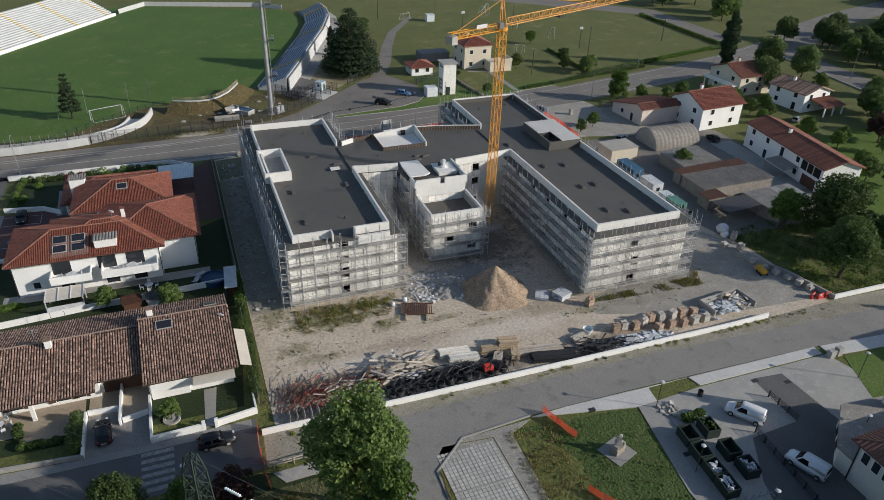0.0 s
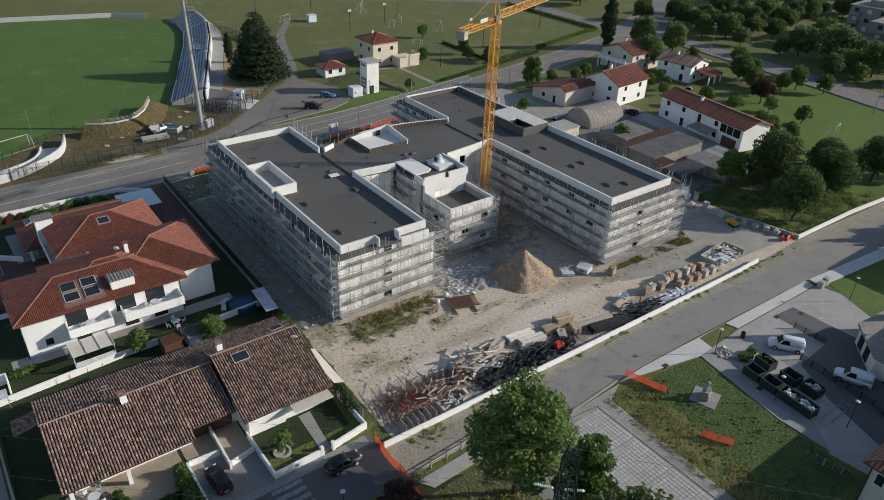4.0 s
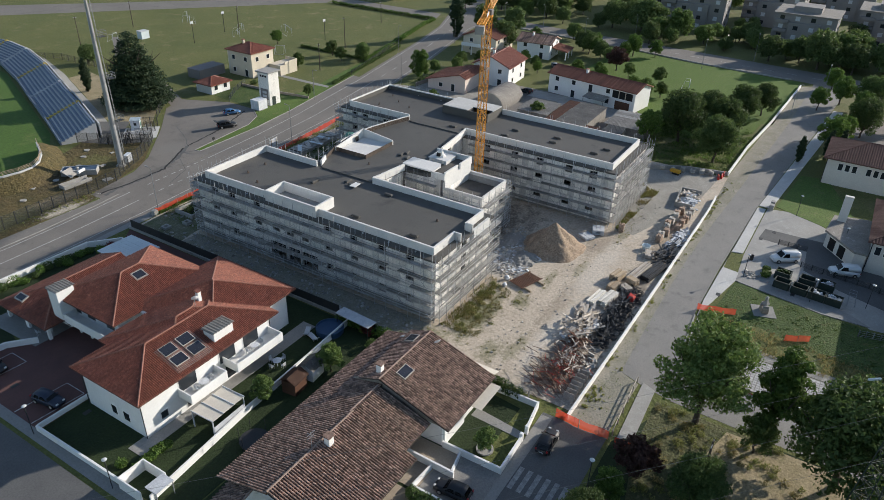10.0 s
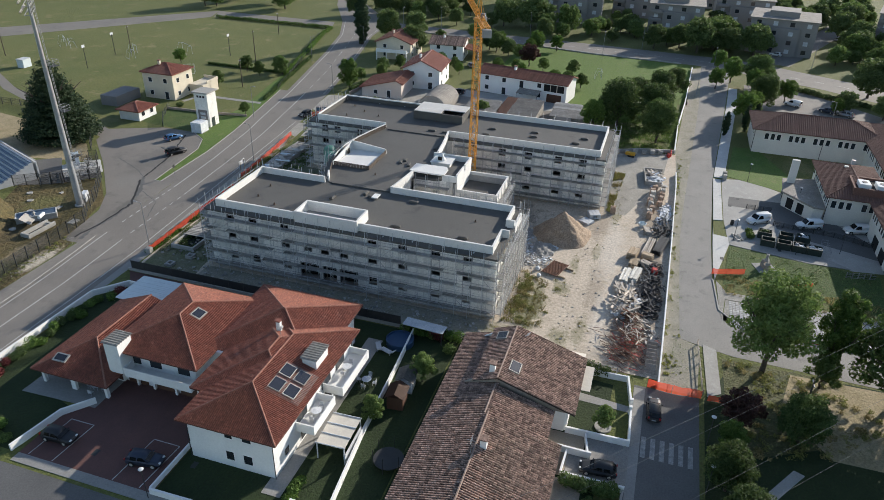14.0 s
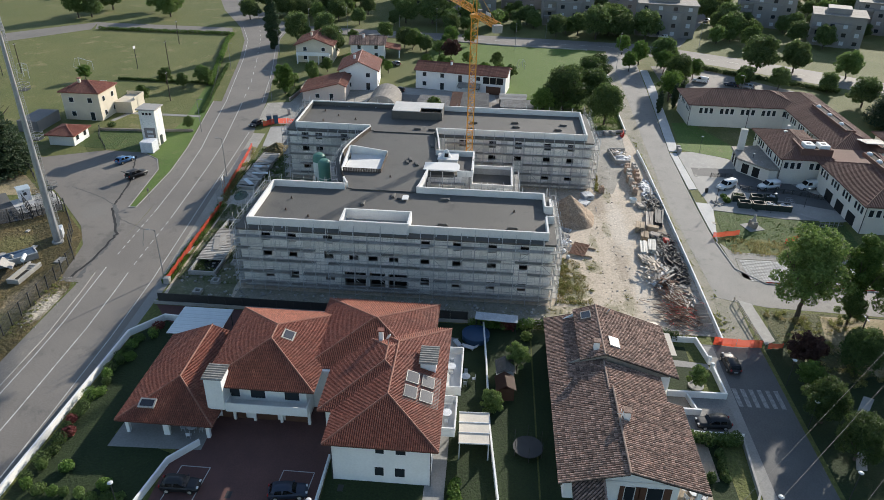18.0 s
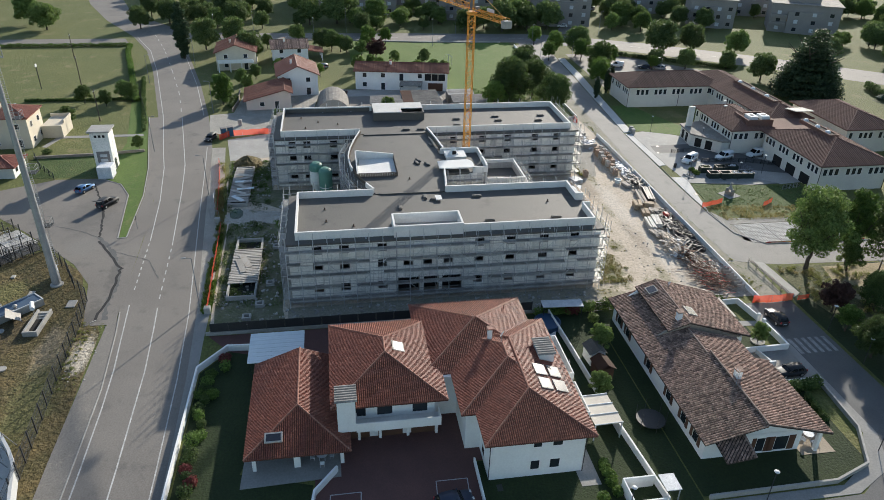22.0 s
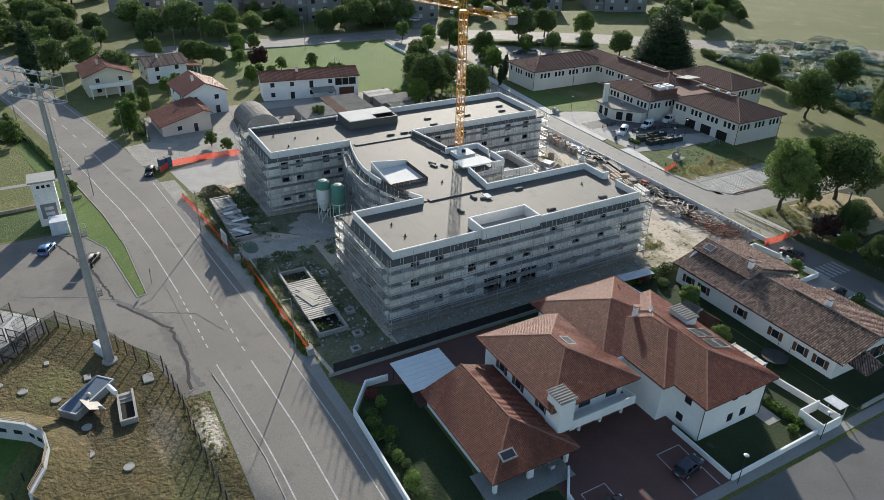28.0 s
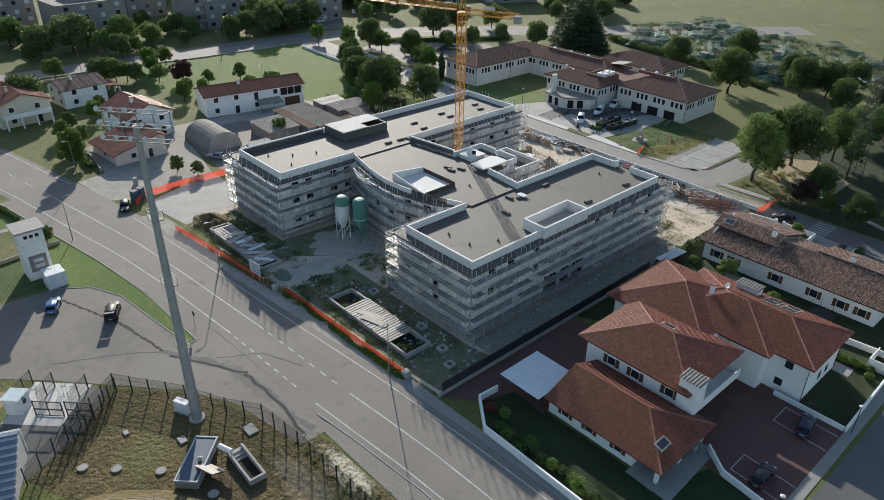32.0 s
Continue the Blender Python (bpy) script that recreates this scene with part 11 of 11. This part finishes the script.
# ---- gardens of the houses ----
GW = "low white garden wall"
wall_run("garden_wall_north", [(-36, 144.3), (-19.8, 144.1), (-6.4, 143.9), (-2.2, 140.6), (-2.4, 137.6)], 0.12, 1.0, WHITE_WALL, GW)
wall_run("garden_wall_west", [(-34.8, 130.0), (-28.4, 129.0), (-25.4, 126.6)], 0.12, 0.9, WHITE_WALL, GW)
wall_run("garden_wall_front", [(-34.8, 111.6), (-34.6, 97.0)], 0.12, 0.8, WHITE_WALL, GW)
wall_run("garden_wall_drive", [(-34.6, 111.7), (-26, 111.6)], 0.1, 0.7, WHITE_WALL, GW)
wall_run("garden_wall_between", [(-34.4, 92.6), (-20, 94.0), (-8, 94.6), (0.8, 95.2)], 0.1, 1.0, WHITE_WALL, GW)
wall_run("garden_wall_bungalow", [(0.4, 65.5), (-4.3, 64.8)], 0.12, 0.95, WHITE_WALL, GW)
wall_run("garden_wall_bungalow_lawn", [(-5.8, 64.7), (-11.4, 64.5), (-11.5, 71.8)], 0.12, 0.95, WHITE_WALL, GW)
wall_run("garden_wall_court", [(-11.7, 69.4), (-14.5, 68.8)], 0.1, 0.8, WHITE_WALL, GW)
wall_run("garden_wall_divider", [(-14.75, 68.4), (-14.65, 75.0)], 0.12, 1.0, WHITE_WALL, GW)
wall_run("garden_wall_entry", [(-15.0, 71.1), (-18.3, 71.3)], 0.1, 0.8, WHITE_WALL, GW)
wall_run("garden_wall_hedge", [(-18.5, 64.4), (-18.5, 71.2)], 0.12, 0.9, WHITE_WALL, GW)
wall_run("garden_wall_bungalow_west", [(-18.4, 64.5), (-27, 65.2), (-32.4, 68.0), (-34.2, 73), (-34.4, 88)], 0.12, 0.6, CONCRETE, "low grey garden wall along the street")
wall_run("garden_wall_corner", [(0.3, 65.6), (0.2, 72.0)], 0.1, 0.9, WHITE_WALL, GW)
for x in (-5.75, -4.35):
    part("pier", boxes((-0.2, 0.2, -0.2, 0.2, 0, 1.25), bevel=0.02), WHITE_WALL, thing("gate_pier", (x, 64.75, 0), "white rendered gate pier in a garden wall", "gate pier"))
for (x0, y0), (x1, y1) in (((-34.6, 124.6), (-28.6, 124.2)), ((-34.6, 127.8), (-28.6, 127.4)), ((-28.6, 124.2), (-28.6, 127.4)), ((-34.6, 113.2), (-28.2, 112.8)), ((-34.6, 116.6), (-28.2, 116.2)), ((-28.2, 112.8), (-28.2, 116.2))):
    paint("bay_line", [(x0, y0), (x1, y1)], 0.05, 0.052)
slab("bungalow_terrace", [(-30, 70.2), (-25.6, 70.2), (-25.2, 68.8), (-18.7, 68.8), (-18.7, 74.4), (-30, 74.4)], 0.07, TAN_PAVING, "tan paved terrace", "terrace")
slab("bungalow_court", [(-18.3, 71.0), (-14.7, 70.8), (-14.7, 69.2), (-11.6, 69.4), (-11.6, 75), (-18.3, 75)], 0.077, TAN_PAVING, "tan paved entrance court", "terrace")
slab("bungalow_drive", [(-18.4, 64.3), (-11.5, 64.3), (-11.5, 69.3), (-14.7, 69.0), (-14.7, 70.9), (-18.4, 70.9)], 0.072, NEW_ASPHALT, "grey asphalt parking apron", "driveway")
slab("bungalow_path", [(-5.6, 64.9), (-4.5, 64.9), (-3.8, 71.6), (-5.3, 71.6)], 0.06, PAVING, "pale garden path", "path")
pool = thing("garden_pool", (-1.9, 101.8 - 5.6, 0), "round dark blue above-ground pool", "pool")
part("rim", lathe(bmesh.new(), [(1.9, 0.0), (1.95, 0.9), (1.8, 0.95), (1.78, 0.7)], 26), POOL_BLUE, pool)
part("cover", lathe(bmesh.new(), [(1.78, 0.7), (1.0, 0.72), (0, 0.74)], 26), POOL_BLUE, pool)
sh = thing("garden_shelter", (0.4, 93.4, 0), "white slatted garden shelter", "shelter", turn=-4)
part("roof", boxes((-0.9, 0.9, -3.0, 3.0, 2.1, 2.2)), PLASTIC_BAG, sh)
for x, y in ((-0.8, -2.8), (0.8, -2.8), (-0.8, 2.8), (0.8, 2.8)):
    part("post", boxes((x - 0.05, x + 0.05, y - 0.05, y + 0.05, 0, 2.1)), DARK_STEEL, sh)
part("back_panel", boxes((0.82, 0.86, -2.8, 2.8, 0.2, 2.0)), DARK_STEEL, sh)
pg = thing("pergola", (-22.2, 95.8, 0), "pergola with a pale canvas cover", "pergola", turn=2)
for x, y in ((-2.4, -1.6), (2.4, -1.6), (-2.4, 1.6), (2.4, 1.6)):
    part("post", boxes((x - 0.06, x + 0.06, y - 0.06, y + 0.06, 0, 2.4)), PLASTIC_BAG, pg)
part("canvas", boxes((-2.5, 2.5, -1.7, 1.7, 2.4, 2.44)), SHADE_CLOTH, pg)
part("bar", boxes(*[(-2.5 + k * 1.64, -2.42 + k * 1.64, -1.75, 1.75, 2.44, 2.54) for k in range(4)]), PLASTIC_BAG, pg)
part("side_screen", boxes((-2.4, 2.4, -1.7, -1.66, 0.1, 1.5)), PLASTIC_BAG, pg)
for x, y, m in ((-13.4, 92.2, SHUTTER), (-10.2, 92.2, OLD_SHEET)):
    g = thing("garden_shed", (x, y, 0), "small brown garden shed with a pitched roof", "shed", turn=6)
    part("body", boxes((-1.2, 1.2, -1.0, 1.0, 0, 1.9)), SHUTTER if m is SHUTTER else WHITE_WALL, g)
    bm = bmesh.new()
    for s in (-1, 1):
        vs = [bm.verts.new(p) for p in ((-1.4, 0, 2.6), (1.4, 0, 2.6), (1.4, s * 1.25, 1.85), (-1.4, s * 1.25, 1.85))]
        bm.faces.new(vs)
    bmesh.ops.solidify(bm, geom=bm.faces[:], thickness=0.08)
    part("roof", bm, m, g)
tr = thing("trampoline", (-22.8, 89.6, 0), "round trampoline with dark safety posts", "trampoline")
part("mat", lathe(bmesh.new(), [(1.7, 0.7), (1.72, 0.78), (0, 0.76)], 22), DARK_STEEL, tr)
for k in range(6):
    a = k * math.pi / 3
    part("pole", tubes([((1.75 * math.cos(a), 1.75 * math.sin(a), 0), (1.75 * math.cos(a), 1.75 * math.sin(a), 2.4))], 0.03, 5), DARK_STEEL, tr)


def table_set(x, y, z, n=4):
    root = thing("garden_table", (x, y, z), "white plastic garden table", "table")
    part("top", lathe(bmesh.new(), [(0.6, 0.7), (0.62, 0.73), (0, 0.74)], 14), PLASTIC_BAG, root)
    for k in range(4):
        a = radians(45 + 90 * k)
        part("leg", tubes([((0.42 * math.cos(a), 0.42 * math.sin(a), 0), (0.4 * math.cos(a), 0.4 * math.sin(a), 0.7))], 0.03, 5), PLASTIC_BAG, root)
    for k in range(n):
        a = 2 * math.pi * k / n
        c = thing("garden_chair", (x + 1.05 * math.cos(a), y + 1.05 * math.sin(a), z), "white plastic garden chair", "chair", "garden chairs", math.degrees(a))
        part("seat", boxes((-0.24, 0.24, -0.24, 0.24, 0.4, 0.45)), PLASTIC_BAG, c)
        part("backrest", boxes((0.2, 0.26, -0.24, 0.24, 0.45, 0.9)), PLASTIC_BAG, c)
        for sx in (-0.2, 0.2):
            for sy in (-0.2, 0.2):
                part("leg", tubes([((sx, sy, 0), (sx, sy, 0.4))], 0.022, 4), PLASTIC_BAG, c)


table_set(-23.4, 128.2, 0.08)
table_set(-27.6, 72.2, 0.08, 6)
table_set(-11.2, 97.2, 0.05)
table_set(-13.0, 99.0, 2.96, 2)
table_set(-21.2, 99.0, 2.86, 2)
for x, y, a in ((-3.8, 98.6, 30), (-4.4, 97.2, 70)):
    c = thing("sun_lounger", (x, y, 0), "white garden lounger on the lawn", "lounger", turn=a)
    part("bed", boxes((-0.9, 0.9, -0.35, 0.35, 0.3, 0.4)), PLASTIC_BAG, c)
    part("backrest", boxes((-0.7, 0, -0.35, 0.35, 0, 0.08)), PLASTIC_BAG, c, at=pose(-0.9, 0, 0.4, 0, 40, 0))
    for sx in (-0.8, 0.8):
        for sy in (-0.3, 0.3):
            part("leg", tubes([((sx, sy, 0), (sx, sy, 0.3))], 0.03, 4), PLASTIC_BAG, c)
bin_sh = thing("bin_shelter", (-33.4, 95.0, 0), "white walled bin enclosure with a pale flat roof", "bin shelter")
part("wall", boxes((-1.6, -1.45, -1.8, 1.8, 0, 1.6), (1.45, 1.6, -1.8, 1.8, 0, 1.6), (-1.45, 1.45, 1.65, 1.8, 0, 1.6)), WHITE_WALL, bin_sh)
part("roof", boxes((-1.0, 1.2, -3.6, -1.9, 1.9, 2.0)), PLASTIC_BAG, bin_sh)
for x in (-0.9, 1.1):
    part("post", boxes((x - 0.04, x + 0.04, -3.5, -3.4, 0, 1.9)), STEEL, bin_sh)
planter = thing("round_planter", (-9.2, 67.6, 0), "round pale stone planting ring", "planter")
part("ring", lathe(bmesh.new(), [(1.0, 0.0), (1.0, 0.2), (0.75, 0.2), (0.7, 0.05), (0, 0.06)], 20), CONCRETE, planter)

# ---- lawn with the stone barbecue, pavers, bins ----
bbq = thing("stone_barbecue", (38.0, 46.0, 0), "pale stone garden barbecue with a tapered chimney", "barbecue", turn=20)
part("slab", boxes((-1.6, 1.6, -1.6, 1.6, 0.03, 0.12)), PAVING, bbq)
part("hearth", boxes((-0.8, 0.8, -0.5, 0.5, 0.12, 0.95), bevel=0.05), STONE_WALL, bbq)
part("hood", lathe(bmesh.new(), [(0.62, 1.4), (0.58, 1.5), (0.28, 2.0), (0.24, 2.5), (0.34, 2.55), (0.1, 2.75), (0, 2.76)], 4), CONCRETE, bbq)
part("side_pier", boxes((-0.75, -0.55, -0.4, 0.4, 0.95, 1.4), (0.55, 0.75, -0.4, 0.4, 0.95, 1.4)), CONCRETE, bbq)
grid_root = tagged(slab("paver_parking", [(18.2, 30.2), (25.4, 30.2), (25.4, 52.6), (19.4, 53.2), (18.2, 51.8)], 0.02, GRAVEL, "paved parking bays of pale grid stones", "parking"), kind="structure")
pave_bm = bmesh.new()
for i in range(14):
    for j in range(44):
        x, y, z = 18.45 + i * 0.5, 30.45 + j * 0.5, 0.06 + random.uniform(-0.006, 0.006)
        box(pave_bm, x - 0.2, x + 0.2, y - 0.2, y + 0.2, 0.021, z)
part("grid_stone", pave_bm, PALE_PAVER, grid_root, kind="stuff")
part("divider", boxes(*[(18.3, 25.3, y, y + 0.12, 0.02, 0.1) for y in (35.5, 41, 46.5)]), CONCRETE, grid_root)
solo("kerb_parking", strips([(16.9, 30), (17.6, 50), (22, 53.7), (31.2, 54.4)], 0.1, -0.05, 0.14), CONCRETE, "pale kerb round the parking bays", "kerb", "structure")
net_fence([(17.2, 31), (17.4, 44), (17.9, 50)], 0.3, "sagging red tape along the kerb", SIGN_RED)


def waste_bin(x, y, turn, L, w, h, mat, label, fill=None):
    root = thing("waste_container", (x, y, 0.04), label, "waste container", "open waste containers", turn)
    part("shell", strips([(-L / 2, -w / 2), (L / 2, -w / 2), (L / 2, w / 2), (-L / 2, w / 2)], 0.06, 0, h, True), mat, root)
    part("floor", boxes((-L / 2, L / 2, -w / 2, w / 2, 0.02, 0.08)), mat, root)
    if fill:
        bm = bmesh.new()
        r = random.Random(int(x * 10))
        for k in range(26):
            cx, cy, s = r.uniform(-L * 0.38, L * 0.38), r.uniform(-w * 0.36, w * 0.36), r.uniform(0.2, 0.5)
            m = Matrix.Translation((cx, cy, h * 0.8 + r.uniform(-0.2, 0.15))) @ Euler((r.uniform(0, 3), r.uniform(0, 3), 0)).to_matrix().to_4x4()
            f = box(bm, -s / 2, s / 2, -s / 3, s / 3, -s / 4, s / 4)
            for v in {v for q in f for v in q.verts}:
                v.co = m @ v.co
        part("contents", bm, fill, root, kind="stuff")
    return root


for x, y, a, f in ((46.9, 44.9, 84, None), (46.6, 42.3, 84, None), (46.4, 39.8, 84, PLASTIC_BAG), (46.2, 37.4, 84, PLASTIC_BAG), (50.0, 45.2, 84, LEAF_DARK), (50.0, 41.6, 84, None), (50.2, 38.8, 84, PLASTIC_BAG)):
    waste_bin(x, y, a, 2.2, 1.6, 1.3, GREEN_STEEL, "dark green open waste container" + (" full of white waste" if f is PLASTIC_BAG else ""), f)
shrub_run("brushwood", [(48.4, 47.6), (51.4, 47.8)], 0.7, 1.0, LEAF, "heap of cut green branches", 300, category="cuttings")
chips("rubble", [(46.6, 48.6), (49, 48.6), (49, 50.6), (46.8, 50.6)], 26, 0.3, 0.7, RUBBLE, "small heap of pale broken blocks", 41)
lb = thing("litter_bin", (53.2, 50.6, 0), "dark round litter bin", "bin")
part("drum", lathe(bmesh.new(), [(0.3, 0.03), (0.34, 0.9), (0.3, 0.9), (0.27, 0.1), (0, 0.1)], 12), DARK_STEEL, lb)
rack = thing("bicycle_rack", (49.0, 35.0, 0), "tangled metal bicycle rack", "bicycle rack")
part("hoop", tubes([((x, -0.5, 0), (x, -0.5, 0.8)) for x in (-2, -1, 0, 1, 2)] + [((x, 0.5, 0), (x, 0.5, 0.8)) for x in (-2, -1, 0, 1, 2)] + [((x, -0.5, 0.8), (x, 0.5, 0.8)) for x in (-2, -1, 0, 1, 2)] + [((-2, -0.5, 0.1), (2, -0.5, 0.1)), ((-2, 0.5, 0.1), (2, 0.5, 0.1))], 0.03), STEEL, rack)
for x, y in ((62, 50.6), (58, 46.6), (38.8, 52.8), (45.4, 43), (66, 49), (-30, 109.6), (-32, 121)):
    slab("drain_cover", [(x - 0.45, y - 0.3), (x + 0.45, y - 0.3), (x + 0.45, y + 0.3), (x - 0.45, y + 0.3)], 0.142 if (x, y) in ((38.8, 52.8), (45.4, 43)) else 0.056, DARK_STEEL, "dark iron drain cover", "drain")
ub = thing("utility_boxes", (76.4, 51.2, 0), "pair of pale concrete utility cabinets by the pavement", "utility cabinet")
part("cabinet", boxes((-1.2, -0.2, -0.4, 0.4, 0, 1.1), bevel=0.03), CONCRETE, ub)
part("cabinet", boxes((0.1, 1.0, -0.4, 0.4, 0, 1.3), bevel=0.03), CONCRETE, ub)

# allotment beds with nets
r = random.Random(31)
net_bm, bed_bm = bmesh.new(), bmesh.new()
ALLOT = [(94, -33), (120, -68), (99, -101), (42, -93), (4, -58), (36, -24), (57, -35)]
k = 0
while k < 60:
    x, y = r.uniform(0, 122), r.uniform(-103, -22)
    if not inside(ALLOT, x, y):
        continue
    k += 1
    a, L, w, h = radians(r.choice((35, 125)) + r.uniform(-8, 8)), r.uniform(3, 8), r.uniform(1.2, 3), r.uniform(0.6, 1.8)
    t, n = Vector((math.cos(a), math.sin(a), 0)), Vector((-math.sin(a), math.cos(a), 0))
    rows = []
    for i in range(5):
        p = Vector((x, y, 0)) + t * (i / 4 - 0.5) * L
        rows.append([net_bm.verts.new(p + n * w * math.cos(math.pi * j / 6) / 2 + Vector((0, 0, h * math.sin(math.pi * j / 6) * r.uniform(0.8, 1.1)))) for j in range(7)])
    for ra, rb in zip(rows, rows[1:]):
        for j in range(6):
            net_bm.faces.new((ra[j], rb[j], rb[j + 1], ra[j + 1]))
plants = []
while len(plants) < 420:
    x, y = r.uniform(0, 122), r.uniform(-103, -22)
    if inside(ALLOT, x, y):
        plants.append((x, y, 0.35, r.uniform(0.5, 1.6), r.uniform(0.3, 0.9)))
tagged(new("vegetable_plants", leaf_mesh("vegetable_plants", plants, 15000, 0.22, LEAF_DARK, shell=0.2)), "dark green vegetable plants in allotment beds", "plants", kind="stuff")
k = 0
while k < 46:
    x, y = r.uniform(0, 122), r.uniform(-103, -22)
    if not inside(ALLOT, x, y):
        continue
    k += 1
    a, L, w, h = radians(r.choice((35, 125)) + r.uniform(-8, 8)), r.uniform(6, 15), r.uniform(3.5, 8), r.uniform(1.3, 2.1)
    t, n = Vector((math.cos(a), math.sin(a), 0)), Vector((-math.sin(a), math.cos(a), 0))
    rows = [[net_bm.verts.new(Vector((x, y, max(0.1, h + noise.noise(Vector((x + i * 0.7, y + j * 0.9, 2))) * 0.7 - (0.9 if i in (0, 7) or j in (0, 5) else 0)))) + t * (i / 7 - 0.5) * L + n * (j / 5 - 0.5) * w) for j in range(6)] for i in range(8)]
    for ra, rb in zip(rows, rows[1:]):
        for j in range(5):
            net_bm.faces.new((ra[j], rb[j], rb[j + 1], ra[j + 1]))
solo("garden_nets", net_bm, VEG_NET, "green netting tunnels over allotment beds", "netting", "stuff")
weed_patch(ALLOT, 3000, 0.2, LEAF, 0.5, "vegetable rows and weeds in the allotments", 21)
for x, y in ((70, -40), (88, -56), (54, -62), (100, -80), (40, -50)):
    g = thing("allotment_hut", (x, y, 0), "small weathered allotment hut", "hut", "allotment huts")
    part("body", boxes((-1.3, 1.3, -1.0, 1.0, 0, 2.0)), OLD_TIMBER, g)
    part("roof", boxes((-1.5, 1.5, -1.2, 1.2, 2.0, 2.1)), OLD_SHEET, g)
wall_run("house_garden_wall", [(101, 150.6), (108, 149.8), (119, 150.4)], 0.12, 0.9, STONE_WALL, "low stone garden wall beside the side road")
slab("farm_track", [(98.7, 156), (100, 150.2), (118, 149), (118, 128), (100, 130), (86, 133), (82, 149), (86, 154.6)], 0.018, GRAVEL, "pale dusty track to the farmyard", "road")
slab("farm_yard", [(112, 121), (118, 121), (118, 95), (108, 94), (108, 108), (112, 112)], 0.017, CONCRETE, "pale concrete farmyard", "yard")
pg2 = thing("phone_pole_sign", (90, 147.6, 0), "small stone gatepost by the track", "gatepost")
part("pillar", boxes((-0.4, 0.4, -0.4, 0.4, 0, 1.5), bevel=0.04), CONCRETE, pg2)
